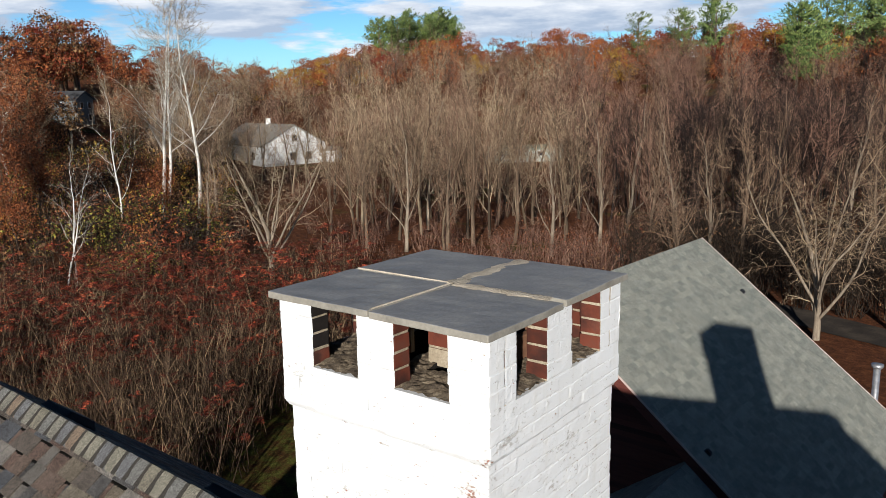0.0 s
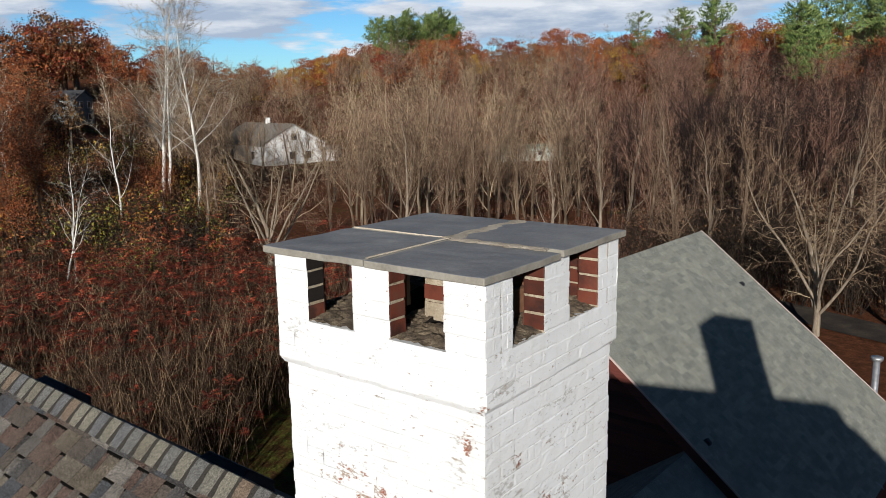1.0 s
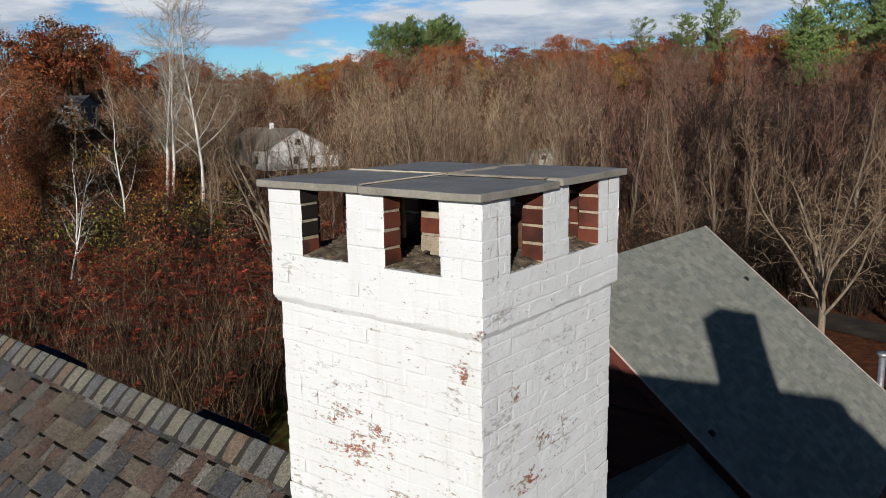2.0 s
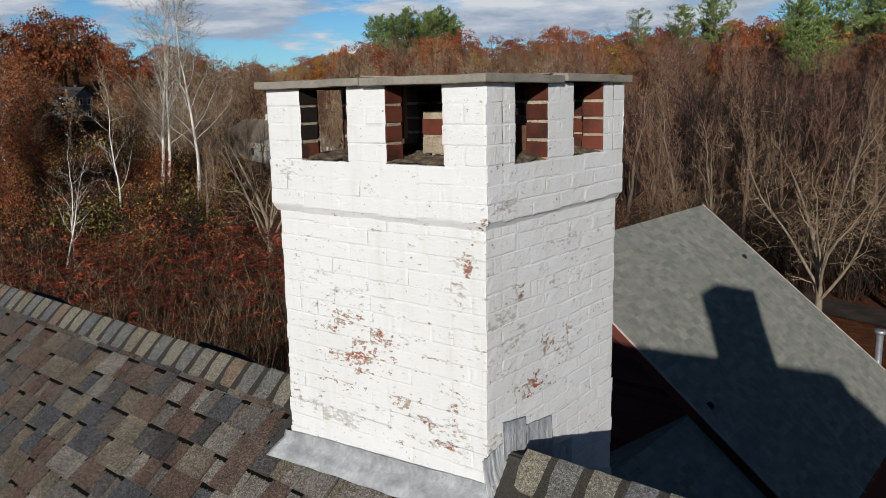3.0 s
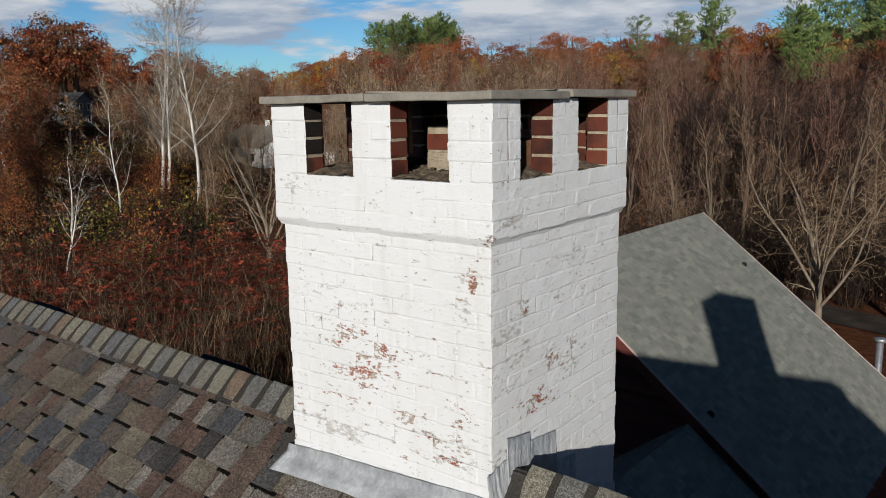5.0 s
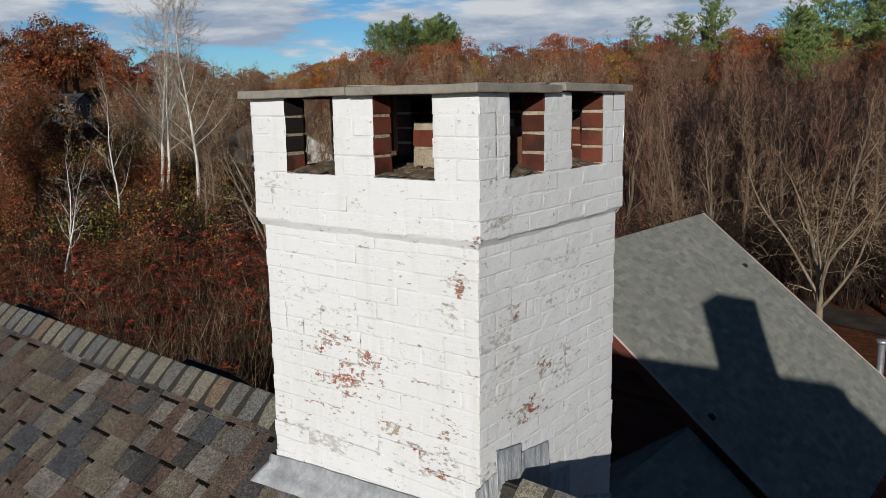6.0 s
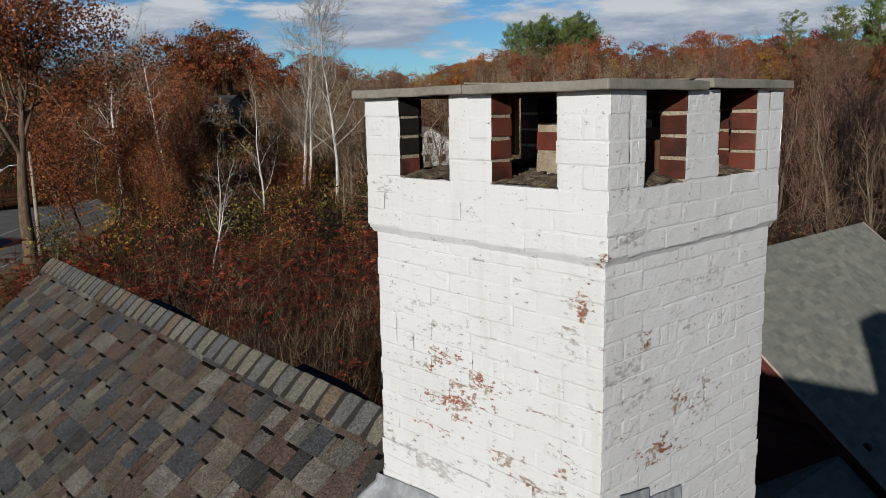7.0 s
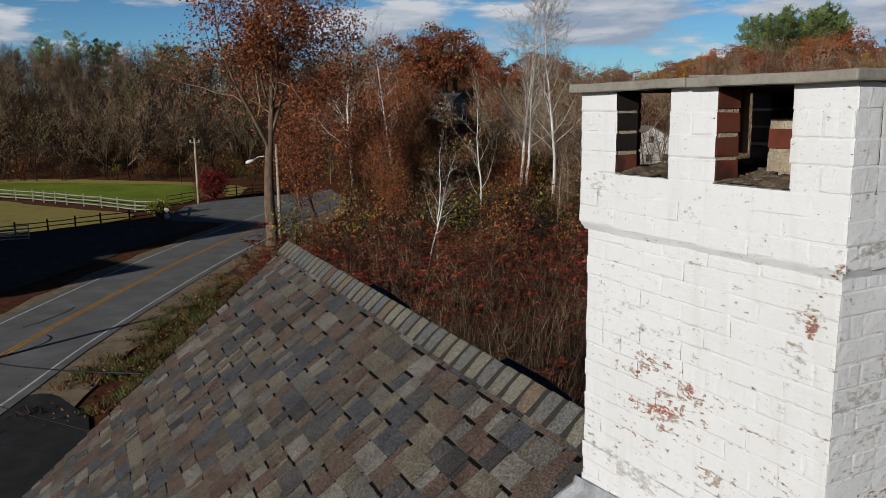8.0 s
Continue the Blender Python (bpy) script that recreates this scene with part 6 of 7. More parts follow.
def sumac(seed, h, leafy):
    """A few leggy stems, bare below, with a rosette of drooping red fronds at the tips that still bear leaves."""
    rng = np.random.default_rng(seed)
    t, f = Wood(), Wood()
    for i in range(9):
        p = np.array((rng.normal() * 0.5, rng.normal() * 0.5, -0.1))
        d = np.array((rng.normal() * 0.18, rng.normal() * 0.18, 1.0))
        L = h * rng.uniform(0.5, 1.1)
        pts = [p]
        for k in range(4):
            d = d + rng.normal(size=3) * 0.11
            d /= np.linalg.norm(d)
            pts.append(pts[-1] + d * L / 4)
        t.tube(pts, [0.018, 0.015, 0.012, 0.009, 0.005], 3)
        ends = [pts[-1]]
        for b in range(9):
            k = rng.integers(1, 4)
            q = pts[k] + (pts[k + 1] - pts[k]) * rng.uniform()
            e = q + rng.normal(size=3) * 0.34 + np.array((0, 0, 0.5))
            t.sliver(q, e, 0.008)
            if b < 2:
                ends.append(e)
        if rng.uniform() < leafy:
            for o in ends[:rng.integers(1, 4)]:
                for b in range(rng.integers(3, 7)):
                    a = rng.uniform(0, 6.28)
                    out = np.array((math.cos(a), math.sin(a), rng.uniform(0.0, 0.9)))
                    f.frond(o - np.array((0, 0, 0.15)) * rng.uniform(), out / np.linalg.norm(out), rng.uniform(0.3, 0.5), rng)
    return f.data() if f.n else (np.zeros((0, 3), np.float32), np.zeros((0, 3), np.int32)), t.data()


sumacs = [sumac(400 + i, 3.6, 0.5) for i in range(6)] + [sumac(420 + i, 3.3, 0.10) for i in range(5)]
sumac_kinds = [[(s[0][0], s[0][1], -1), (s[1][0], s[1][1], 2)] for s in sumacs]


def in_thicket(phi, r, x, y):
    edge = 27 - 9 * smooth(50, 60, phi)
    return r > edge + 1.5 * noise.noise(Vector((phi * 0.6, 0, 0)))


scatter("sumac_thicket", "dense sumac thicket with bare stems and dark red leaves", "thicket", sumac_kinds[:6],
        wood_places(330, 44, 77, 30, 46, 0.75, 1.2, 6, (0, 1, 1, 0, 1), 61, in_thicket), [M["sumac_leaf"], M["sumac_dull"], M["stem"]])
scatter("sumac_thicket", "bare tan stems at the near edge of the sumac thicket", "thicket", sumac_kinds[6:],
        wood_places(360, 44, 78, 17, 34, 0.75, 1.2, 5, (0, 1, 1), 63, in_thicket), [M["sumac_leaf"], M["sumac_dull"], M["stem"]])
scatter("undergrowth", "dry red and ochre brush on the roadside bank", "shrubs", brush_kinds,
        wood_places(46, 72, 84, 26, 52, 0.3, 0.55, 4, (0, 4, 1, 1), 62, lambda p, r, x, y: (x + 30.2) * 0.43 + (y + 5.3) * 0.9 > 6.0), SHRUB_MATS)


# tufts of grass and fallen leaves along the verge and the scrap of lawn
def tuft(seed):
    rng = np.random.default_rng(seed)
    f, g = Wood(), Wood()
    for i in range(26):
        p = np.array((rng.normal() * 0.16, rng.normal() * 0.16, 0.0))
        f.sliver(p, p + np.array((rng.normal() * 0.12, rng.normal() * 0.12, rng.uniform(0.08, 0.28))), 0.012)
    for i in range(14):
        g.chip(np.array((rng.normal() * 0.5, rng.normal() * 0.5, 0.06)), 0.09, rng)
    return f.data(), g.data()


M["grass_blade"] = leaf_mat("grass_blade", [(0.0, srgb(42, 54, 22)), (0.5, srgb(66, 82, 34)), (1.0, srgb(102, 98, 54))])
tufts = [tuft(500 + i) for i in range(5)]
tuft_kinds = [[(a[0], a[1], -1), (b[0], b[1], 1)] for a, b in tufts]


def verge_places(n, seed):
    r = random.Random(seed)
    line = spline(ROAD, 10)
    out = []
    while len(out) < n:
        i = r.randrange(29, 58)
        d = (line[i + 1] - line[i]).normalized()
        q = line[i].lerp(line[i + 1], r.random()) + Vector((d.y, -d.x, 0)) * (4.3 + 7.0 * r.random() ** 0.8)
        if noise.noise(q * 0.35) > -0.12:
            out.append((q.x, q.y, GROUND + 0.06, r.uniform(0.6, 1.7), r.uniform(0, 6.28), r.randrange(5), r.choice((0, 0, 2))))
    return out


scatter("verge_grass", "tufts of grass and fallen leaves along the road verge", "grass", tuft_kinds, verge_places(800, 71), [M["grass_blade"], M["leaf_brown"], M["leaf_brown"]])


# ---- houses in the distance ----
M["vinyl"] = speckled("white_siding", [(0.3, srgb(206, 206, 204)), (0.7, srgb(232, 232, 230))], 1.5, 0.6, second=14)
M["tan_wall"] = speckled("grey_siding", [(0.3, srgb(92, 92, 92)), (0.7, srgb(122, 122, 120))], 1.5, 0.7, second=14)
M["far_roof"] = speckled("far_roof", [(0.3, srgb(110, 106, 100)), (0.7, srgb(150, 146, 138))], 1.2, 0.9, second=9)
M["trailer_wall"] = speckled("pale_green_siding", [(0.3, srgb(150, 158, 148)), (0.7, srgb(178, 184, 174))], 1.5, 0.6, second=14)
M["green_roof"] = speckled("green_roof", [(0.3, srgb(96, 116, 104)), (0.7, srgb(136, 152, 138))], 1.2, 0.8, second=9)
M["dark_roof"] = speckled("dark_roof", [(0.3, srgb(58, 58, 60)), (0.7, srgb(86, 86, 88))], 1.2, 0.9, second=9)


def glass_mat():
    k = Mat("window_glass", 0.08, spec=0.6)
    k.color((0.03, 0.035, 0.045))
    return k.m


M["glass"] = glass_mat()


def small_house(label, x, y, yaw, L, W, wall_h, rise, wall, roof, windows, category="house", chimney_at=None):
    """A gabled house: ridge along local x from 0 to L, gable end at x = 0. windows: (face, along, height, w, h), face 'end', 'front' or 'back'."""
    z = min(ground_z(x, y), ground_z(*(Vector((x, y)) + Vector((math.cos(yaw), math.sin(yaw))) * L))) - 0.1
    h = thing("house" if category == "house" else "trailer", label, category, Matrix.Translation((x, y, z)) @ Matrix.Rotation(yaw, 4, "Z"))
    for sy in (-1, 1):
        part("wall", box_bm(0.1, sy * (W / 2 - 0.06) - 0.06, 0, L - 0.1, sy * (W / 2 - 0.06) + 0.06, wall_h), wall, h)
    for gx in (0.0, L):
        bm = bmesh.new()
        pts = [(-W / 2, 0), (W / 2, 0), (W / 2, wall_h), (0, wall_h + rise - 0.1), (-W / 2, wall_h)]
        a = [bm.verts.new((gx - 0.1, q, w)) for q, w in pts]
        b = [bm.verts.new((gx + 0.1, q, w)) for q, w in pts]
        bm.faces.new(a); bm.faces.new(b[::-1])
        for i in range(5):
            bm.faces.new((a[(i + 1) % 5], a[i], b[i], b[(i + 1) % 5]))
        bmesh.ops.recalc_face_normals(bm, faces=bm.faces[:])
        part("gable_wall", bm, wall, h)
    o = 0.4
    for sy in (-1, 1):
        bm = bmesh.new()
        ez = wall_h - rise / (W / 2) * o
        vs = [bm.verts.new(p) for p in ((-o, 0, wall_h + rise), (L + o, 0, wall_h + rise), (L + o, sy * (W / 2 + o), ez), (-o, sy * (W / 2 + o), ez))]
        vs += [bm.verts.new(v.co + Vector((0, 0, 0.18))) for v in vs[:4]]
        for q in ((0, 1, 2, 3), (7, 6, 5, 4), (0, 4, 5, 1), (1, 5, 6, 2), (2, 6, 7, 3), (3, 7, 4, 0)):
            bm.faces.new([vs[i] for i in q])
        bmesh.ops.recalc_face_normals(bm, faces=bm.faces[:])
        part("roof", bm, roof, h)
    for face, along, up, w, hh in windows:
        if face == "end":
            c = (-0.13, along, up); half = (0.03, w / 2, hh / 2)
        else:
            s = -1 if face == "front" else 1
            c = (along, s * (W / 2 + 0.03), up); half = (w / 2, 0.03, hh / 2)
        fr = part("window", box_bm(*[c[i] - half[i] - (0.08 if half[i] > 0.05 else 0) for i in range(3)], *[c[i] + half[i] + (0.08 if half[i] > 0.05 else 0) for i in range(3)]), M["white_trim"], h, "white-framed window")
        k = 0.012
        d = [half[i] + (k if half[i] < 0.05 else 0) for i in range(3)]
        part("pane", box_bm(*[c[i] - d[i] for i in range(3)], *[c[i] + d[i] for i in range(3)]), M["glass"], fr, "dark window pane")
    if chimney_at is not None:
        part("chimney", box_bm(chimney_at - 0.35, -0.35, wall_h + rise - 0.6, chimney_at + 0.35, 0.35, wall_h + rise + 1.1, 0.02), M["vinyl"], h, "white chimney stack")
    return h


def ridge_yaw(phi, side, away):
    """Yaw of a ridge that runs from the gable end to that side and away from the camera."""
    d, rgt = Vector((-math.sin(radians(phi)), math.cos(radians(phi)))), Vector((math.cos(radians(phi)), math.sin(radians(phi))))
    v = rgt * side + d * away
    return math.atan2(v.y, v.x)


x, y = at(48.1, 143)
small_house("white-sided gabled house with grey roof behind bare trees", x, y, ridge_yaw(48, -0.42, 0.9), 22, 12.2, 3.7, 3.4, M["vinyl"], M["far_roof"],
            [("end", -2.6, 1.7, 1.1, 1.3), ("end", 0.4, 1.7, 1.1, 1.3), ("end", 0.0, 4.9, 1.0, 1.1), ("front", 4, 1.8, 1.1, 1.3), ("front", 8, 1.8, 1.1, 1.3), ("back", 4, 1.8, 1.1, 1.3)], chimney_at=11.0)
x, y = at(45.0, 146)
small_house("small white flat-looking annex shed beside the white house", x, y, ridge_yaw(45, -0.95, 0.3), 4.4, 3.4, 2.2, 0.5, M["vinyl"], M["far_roof"], [("front", 2, 1.3, 0.8, 0.8)])
x, y = at(61.6, 163)
small_house("two-storey grey-sided house with a low dark roof among oaks", x, y, ridge_yaw(62, -0.85, 0.52), 6.5, 5.6, 4.7, 1.4, M["tan_wall"], M["dark_roof"],
            [("end", -1.3, 3.6, 0.9, 1.1), ("end", 1.2, 3.6, 0.9, 1.1), ("end", -1.3, 1.4, 0.9, 1.1), ("front", 2, 3.6, 0.9, 1.1), ("front", 4.5, 3.6, 0.9, 1.1), ("back", 3, 3.6, 0.9, 1.1)])
x, y = at(34.2, 139)
small_house("long low pale trailer home with a faded green roof", x, y, ridge_yaw(33, 0.99, 0.12), 13, 4.0, 2.3, 0.45, M["trailer_wall"], M["green_roof"],
            [("front", 2, 1.5, 0.9, 0.8), ("front", 5, 1.5, 0.9, 0.8), ("front", 9, 1.5, 0.9, 0.8), ("back", 5, 1.5, 0.9, 0.8)], category="trailer")


# ---- field, fences, poles ----
def lay_sheet(name, pts, lift, mat, label, category):
    """A patch of ground with an uneven edge, following the land."""
    line = spline(list(pts) + [pts[0]], 8)
    bm = bmesh.new()
    vs = []
    for p in line[:-1]:
        q = p + noise.noise_vector(p * 0.3) * 0.7
        vs.append(bm.verts.new((q.x, q.y, ground_z(q.x, q.y) + lift)))
    f = bm.faces.new(vs)
    bmesh.ops.triangulate(bm, faces=[f])
    if sum(q.normal.z for q in bm.faces) < 0:
        bmesh.ops.reverse_faces(bm, faces=bm.faces[:])
    me = bpy.data.meshes.new(name)
    bm.to_mesh(me); bm.free()
    me.materials.append(mat)
    return tagged(new(name, me), label, category, kind="structure")


M["lane"] = speckled("dirt_lane", [(0.3, srgb(44, 39, 34)), (0.5, srgb(66, 58, 51)), (0.7, srgb(92, 82, 70))], 0.9, 0.95, second=11)
M["field_grass"] = speckled("field_grass", [(0.32, srgb(92, 110, 22)), (0.5, srgb(124, 144, 34)), (0.68, srgb(150, 160, 58))], 0.16, 0.9, second=3.0, bump=0.6, dist=0.05)
M["lawn"] = speckled("leafy_lawn", [(0.32, srgb(46, 52, 26)), (0.46, srgb(74, 82, 38)), (0.54, srgb(104, 92, 52)), (0.66, srgb(128, 90, 56))], 0.9, 0.95, second=9.0, bump=0.7, dist=0.05)
M["dry_grass"] = speckled("dry_grass", [(0.32, srgb(130, 116, 58)), (0.5, srgb(170, 152, 84)), (0.68, srgb(146, 148, 70))], 0.3, 0.95, second=4.0, bump=0.6, dist=0.05)
M["drive"] = speckled("drive_asphalt", [(0.3, 0.022), (0.55, 0.04), (0.7, 0.06)], 1.2, 0.85, second=20)
lay_sheet("field", [(-131, -16), (-134, -8), (-131, 2), (-126, 10), (-121, 17), (-112, 21), (-101, 16.5), (-95, 11.5), (-91.8, 7.4), (-105, 1.0), (-117, -7.5)], 0.10, M["field_grass"], "short bright green grass field behind the fence", "field")
lay_sheet("rough_grass", [(-134, -18), (-137.5, -8), (-134.5, 3), (-129.5, 11), (-123, 20), (-111, 24), (-99, 19), (-112, 19.5), (-122, 14), (-130, 0), (-132, -12)], 0.07, M["dry_grass"], "strip of dry tan grass along the back of the field", "grass")
lay_sheet("paddock", [(-118, -9.5), (-107, -4.5), (-96, 1.5), (-88, 6.2), (-82.5, 4.5), (-80, 0), (-79, -6), (-90, -14)], 0.09, M["dry_grass"], "paddock of dry tan grass between rail fences", "field")
lay_sheet("side_road", [(-75.5, 13.0), (-81, 9.0), (-87, 10.5), (-93, 14), (-98, 21), (-96, 29), (-89, 26.5), (-82, 21)], 0.068, M["asphalt"], "asphalt mouth of a side lane", "road")
lay_sheet("farmyard", [(-44, -9.0), (-60, 1.2), (-70, 8.2), (-76, 12.0), (-81, 8.5), (-79, -2), (-75, -12), (-58, -22)], 0.045, M["lane"], "bare farmyard earth beside the road", "yard")
lay_sheet("driveway", [(-27.5, -1.2), (-31.0, -3.2), (-24, -8), (-14, -10), (-8, -7), (-9, -2), (-18, -0.5)], 0.055, M["drive"], "dark asphalt driveway beside the house", "driveway")
lay_sheet("lawn", [(-28, 0.8), (-30, 0.2), (-33, 1.1), (-37, 2.8), (-41, 5.2), (-39, 6.6), (-32, 4.6), (-25, 3.0)], 0.065, M["lawn"], "scrap of green lawn strewn with leaves", "lawn")

M["rail_grey"] = speckled("grey_rail", [(0.3, srgb(112, 108, 100)), (0.7, srgb(160, 156, 148))], 2, 0.85, stretch=(1, 1, 4))
M["rail_brown"] = speckled("brown_rail", [(0.3, srgb(72, 58, 44)), (0.7, srgb(112, 94, 74))], 2, 0.9, stretch=(1, 1, 4))


def fence(points, step, rails, height, mat, label, thick=0.05):
    """A rail fence: posts at even steps along the line, rails from post to post."""
    x0, y0 = points[0]
    f = thing("fence", label, "fence", Matrix.Translation((x0, y0, 0)), group="rail fences")
    r = random.Random(int(abs(x0 * 10)))
    posts = []
    for (ax, ay), (bx, by) in zip(points, points[1:]):
        d = math.hypot(bx - ax, by - ay)
        n = max(1, round(d / step))
        for i in range(n):
            posts.append((ax + (bx - ax) * i / n, ay + (by - ay) * i / n))
    posts.append(points[-1])
    for x, y in posts:
        g = ground_z(x, y)
        tilt = r.uniform(-0.03, 0.03)
        bm = box_bm(-0.075, -0.075, -0.3, 0.075, 0.075, height + 0.12, 0.012)
        ob = part("post", bm, mat, f)
        ob.matrix_basis = Matrix.Translation((x - x0, y - y0, g + 0.05)) @ Matrix.Rotation(tilt, 4, "X")
    for (ax, ay), (bx, by) in zip(posts, posts[1:]):
        for k in range(rails):
            h = height * (k + 0.75) / rails
            a = Vector((ax - x0, ay - y0, ground_z(ax, ay) + h + r.uniform(-0.04, 0.04)))
            b = Vector((bx - x0, by - y0, ground_z(bx, by) + h + r.uniform(-0.04, 0.04)))
            m = (a + b) / 2 - Vector((0, 0, r.uniform(0, 0.03)))
            bm = tube_bm([a, m, b], [thick * 0.8, thick, thick * 0.8], 6)
            part("rail", bm, mat, f)
    return f


fence([(-122, -11.5), (-114.6, -6.9), (-108.9, -3.0), (-102.2, 0.6), (-96.1, 4.0), (-89.3, 6.9), (-88.0, 9.2)], 3.0, 3, 1.35, M["rail_grey"], "weathered grey three-rail fence along the green field", 0.085)
fence([(-74.5, -9.5), (-77.2, -1.7), (-79.2, 2.8), (-81.2, 8.1), (-88.0, 9.2)], 3.2, 3, 1.2, M["rail_brown"], "brown three-rail paddock fence in shade", 0.055)
fence([(-93.5, 10.8), (-97.1, 14.7)], 2.6, 3, 1.25, M["rail_brown"], "short run of brown rail fence by the pole", 0.05)
fence([(-99.5, 18.0), (-102.5, 25.0)], 2.6, 3, 1.25, M["rail_brown"], "short run of brown rail fence by the bush", 0.05)


def gate(x, y, yaw):
    g = thing("farm_gate", "white tubular farm gate standing at the yard", "gate", Matrix.Translation((x, y, ground_z(x, y) + 0.1)) @ Matrix.Rotation(yaw, 4, "Z"))
    for k in range(5):
        part("rail", tube_bm([(0, 0, 0.25 + 0.27 * k), (5.0, 0, 0.25 + 0.27 * k)], 0.05, 6), M["white_trim"], g)
    for q in (0.0, 2.5, 5.0):
        part("upright", tube_bm([(q, 0, 0.0), (q, 0, 1.5)], 0.06, 6), M["white_trim"], g)


gate(-73.0, -8.2, radians(88))


def utility_pole(x, y, height, label, lamp_to=None, cross=True):
    p = thing("utility_pole", label, "pole", Matrix.Translation((x, y, ground_z(x, y))))
    part("pole", tube_bm([(0, 0, -0.3), (0.03, 0, height * 0.5), (0, 0, height)], [0.17, 0.14, 0.11], 10), M["bark_pale"], p)
    if cross:
        part("crossarm", box_bm(-0.06, -0.6, height - 0.55, 0.06, 0.6, height - 0.43, 0.01), M["rail_grey"], p)
        for q in (-0.5, 0.5):
            part("insulator", tube_bm([(0, q, height - 0.43), (0, q, height - 0.2)], [0.05, 0.07], 8), M["white_trim"], p, "white porcelain insulator")
    if lamp_to:
        a = Vector((0, 0, height - 1.5))
        b = Vector(lamp_to)
        m = (a + b) / 2 + Vector((0, 0, 0.45))
        arm = part("lamp_arm", tube_bm([a, (a + m) / 2 + Vector((0, 0, 0.1)), m, (m + b) / 2 + Vector((0, 0, 0.12)), b], 0.035, 6), M["galv"], p, "curved metal lamp arm")
        d = (b - m).normalized()
        part("lamp_head", tube_bm([b - d * 0.1, b + d * 0.12, b + d * 0.45, b + d * 0.62], [0.06, 0.13, 0.15, 0.06], 8), M["white_trim"], arm, "white street lamp head")
    return p


utility_pole(-94.4, 14.5, 7.7, "slender wooden utility pole beside the field")
utility_pole(-62.9, 15.6, 7.9, "wooden roadside pole with a curved street lamp", lamp_to=(-1.1, -1.75, 6.6), cross=False)
x, y = at(62.6, 128)
utility_pole(x, y, 8.5, "pale utility pole in front of the grey house", cross=False)
utility_pole(-33.0, -11.5, 8.2, "wooden utility pole at the roadside carrying service cables")


def bush_thing(x, y, label, mat, seed, w, h, n):
    rng = np.random.default_rng(seed)
    f, t = Wood(), Wood()
    lobes = [(np.array((rng.normal() * w * 0.16, rng.normal() * w * 0.16, h * rng.uniform(0.35, 0.62))), w * rng.uniform(0.24, 0.34)) for _ in range(7)]
    for i in range(n):
        c, r = lobes[rng.integers(7)]
        d = rng.normal(size=3); d /= np.linalg.norm(d)
        q = c + d * r * rng.uniform(0.7, 1.08)
        q[2] = abs(q[2])
        f.chip(q, 0.22, rng)
    for c, r in lobes:
        t.tube([np.array((0, 0, -0.1)), c * 0.6, c + np.array((0, 0, r * 0.6))], [0.06, 0.04, 0.0], 4)
    b = thing("bush", label, "bush", stand(x, y))
    hang("foliage", soup("foliage", *f.data()), mat, b)
    hang("stem", soup("stem", *t.data()), M["bark_brown"], b)


bush_thing(-96.4, 17.0, "rounded dark wine-red bush beside the utility pole", M["leaf_wine"], 7, 5.2, 4.4, 3200)
bush_thing(-84.8, 8.6, "low dark rounded evergreen at the lane corner", M["leaf_olive"], 8, 2.4, 1.7, 800)


def mailbox(x, y):
    b = thing("mailbox", "white mailbox on a short post at the lane", "mailbox", Matrix.Translation((x, y, ground_z(x, y))))
    part("post", box_bm(-0.06, -0.06, -0.2, 0.06, 0.06, 1.0, 0.01), M["rail_grey"], b)
    part("box", tube_bm([(-0.3, 0, 1.15), (0.3, 0, 1.15)], 0.2, 10), M["white_trim"], b, "white rounded box")
    part("lower_box", box_bm(-0.3, -0.2, 0.35, 0.3, 0.2, 0.75, 0.03), M["white_trim"], b, "white newspaper box")


mailbox(-80.0, 8.9)


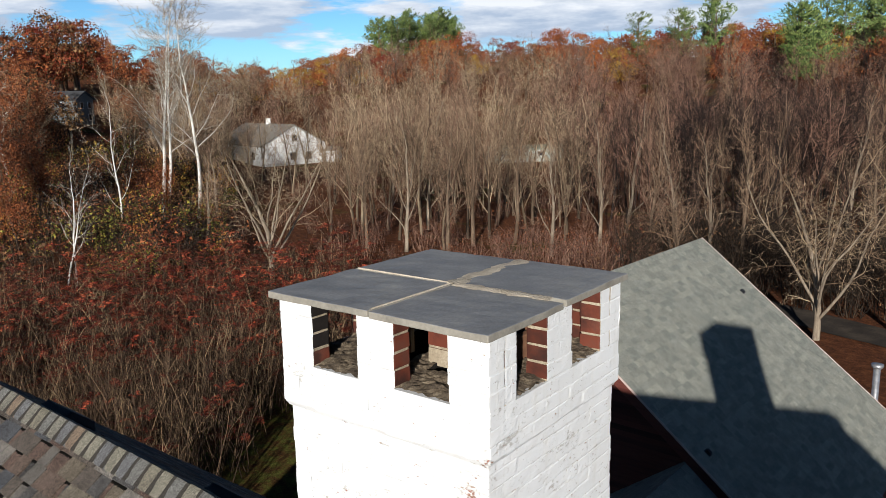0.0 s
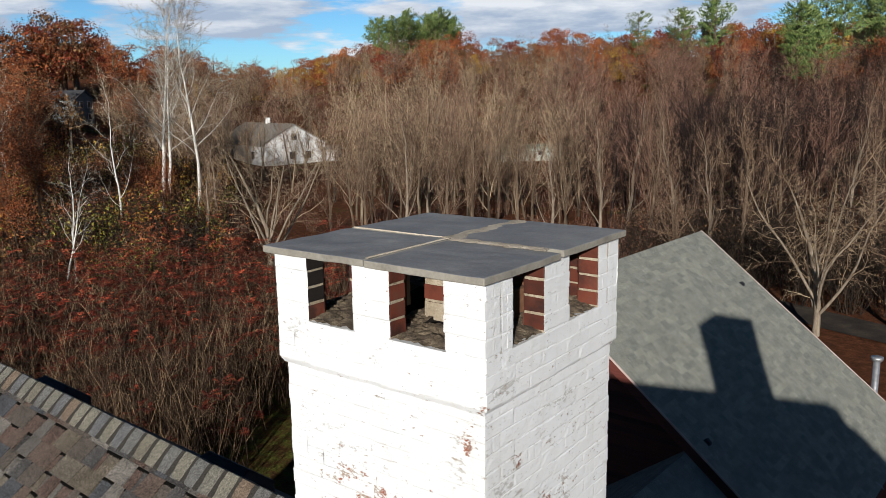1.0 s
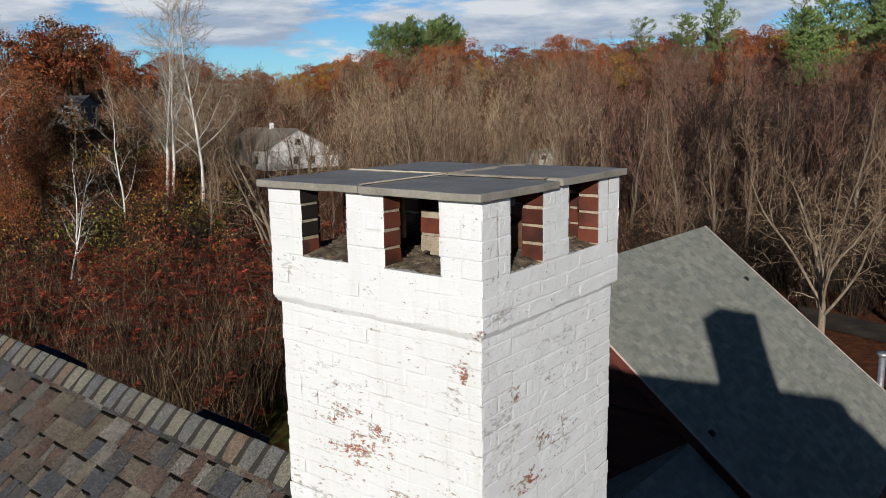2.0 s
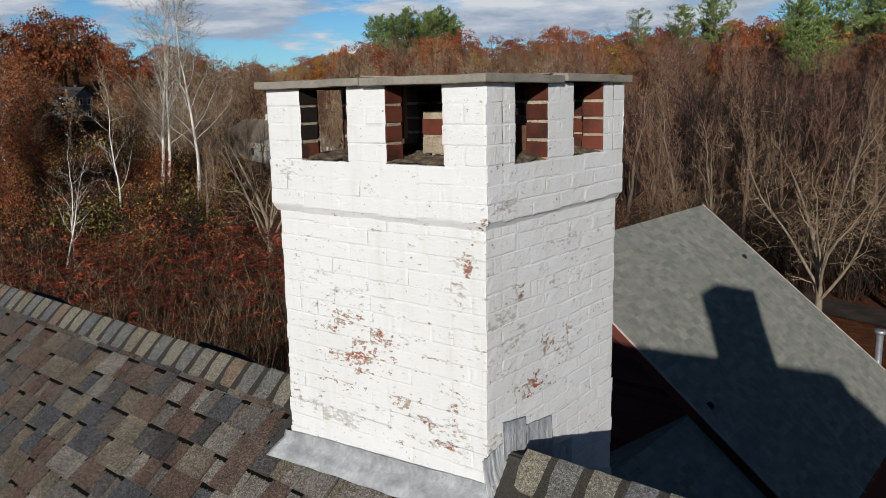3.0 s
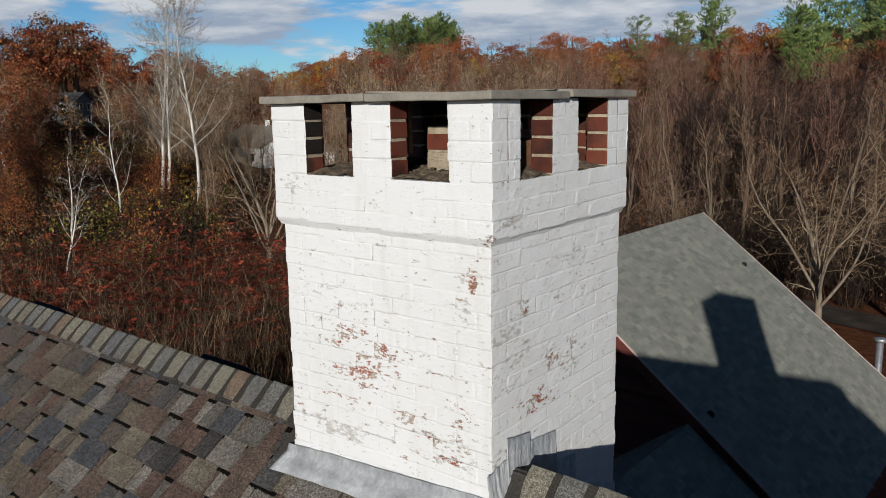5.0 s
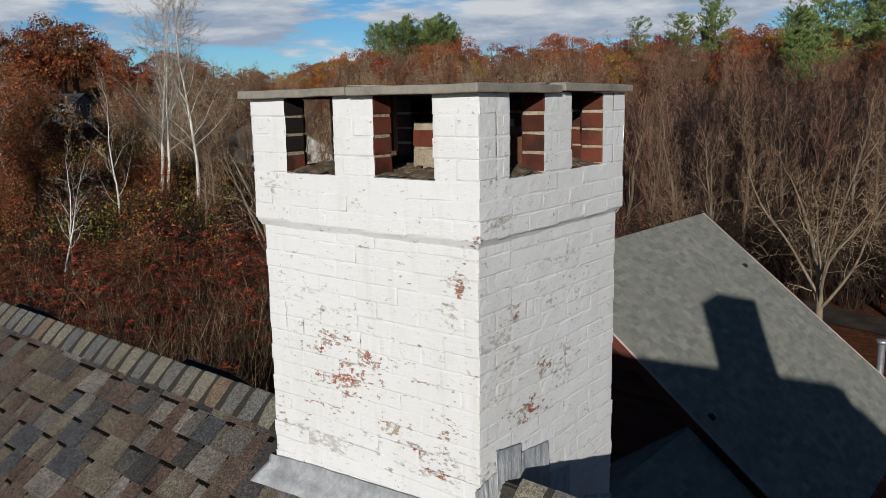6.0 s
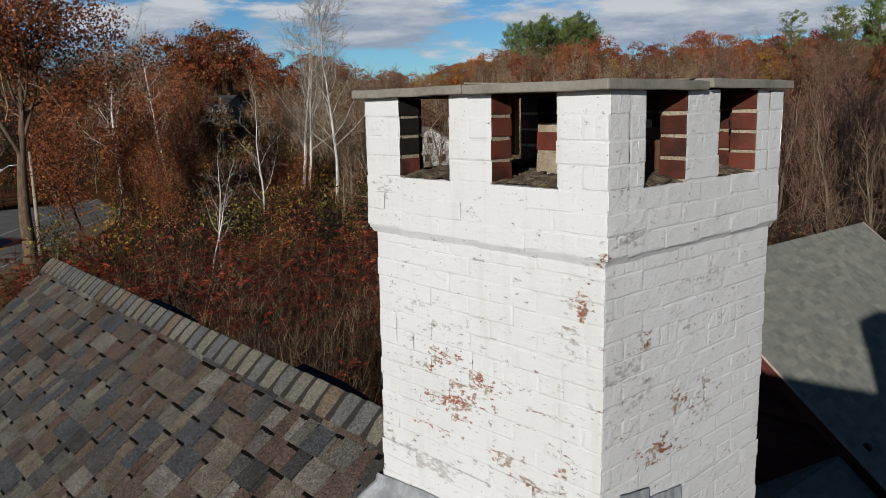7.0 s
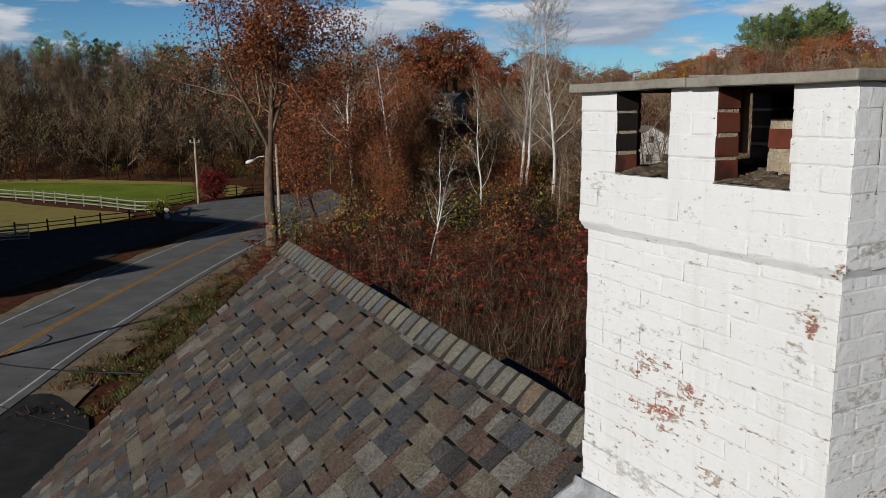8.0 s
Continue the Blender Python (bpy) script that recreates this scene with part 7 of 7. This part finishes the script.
def cable(name, a, b, sag, radius, label):
    pts = [Vector(a).lerp(Vector(b), i / 16) - Vector((0, 0, sag * 4 * (i / 16) * (1 - i / 16))) for i in range(17)]
    c = thing(name, label, "cable", Matrix.Translation(a))
    part("wire", tube_bm([p - Vector(a) for p in pts], radius, 5), M["dark_metal"], c)


cable("service_cable", (-6.85, -1.1, -2.16), (-33.0, -11.0, -2.3), 1.5, 0.010, "twisted grey service cable sagging from the roof edge")
cable("phone_cable", (-6.9, -1.6, -2.7), (-33.0, -11.9, -3.4), 0.9, 0.006, "thin black phone cable sagging over the yard")
cable("overhead_wire", (-94.4, 14.5, -2.6), (-130.0, -40.0, -2.0), 1.2, 0.02, "thin black overhead wire across the field")

# flue pipe beyond the wing
flue = thing("flue_pipe", "shiny galvanised flue pipe with a round cap", "pipe", Matrix.Translation((-1.41, 19.9, GROUND)))
part("pipe", tube_bm([(0, 0, 0), (0, 0, 4.29)], 0.085, 12), M["galv"], flue)
part("cap", tube_bm([(0, 0, 4.29), (0, 0, 4.33), (0, 0, 4.39), (0, 0, 4.41)], [0.13, 0.15, 0.15, 0.05], 12), M["galv"], flue, "round metal rain cap")

# an invented barn over the road, out of view, added to shade yard and road
SX, SY, NX, NY = -0.477, 0.879, 0.879, 0.477
small_house("assumed barn out of view, added to shade the yard and road", -70 * NX + 4 * SX, -70 * NY + 4 * SY, math.atan2(NY, NX), 16.0, 11.0, 7.6, 4.4, M["rail_brown"], M["dark_roof"],
            [("back", 5, 2.4, 1.2, 1.4), ("back", 10, 2.4, 1.2, 1.4)])

# a second unseen building, made up to carry the shade nearer the road
small_house("assumed shed out of view, added to extend the barn's shade", -53.5 * NX + 5 * SX, -53.5 * NY + 5 * SY, math.atan2(NY, NX), 7.0, 6.0, 5.2, 1.4, M["rail_brown"], M["dark_roof"], [("back", 4, 1.5, 0.9, 0.9)])

# a dirt lane behind the wing
lane = spline([(14.0, 33.0), (4.0, 35.5), (-4.5, 38.2), (-14.0, 43.0), (-22.0, 50.0)], 8)
tagged(hang("dirt_lane", strip("dirt_lane", lane, -1.3, 1.3, 0.09, M["lane"], 0.3), M["lane"], None), "narrow grey dirt lane behind the wing", "lane", kind="structure")
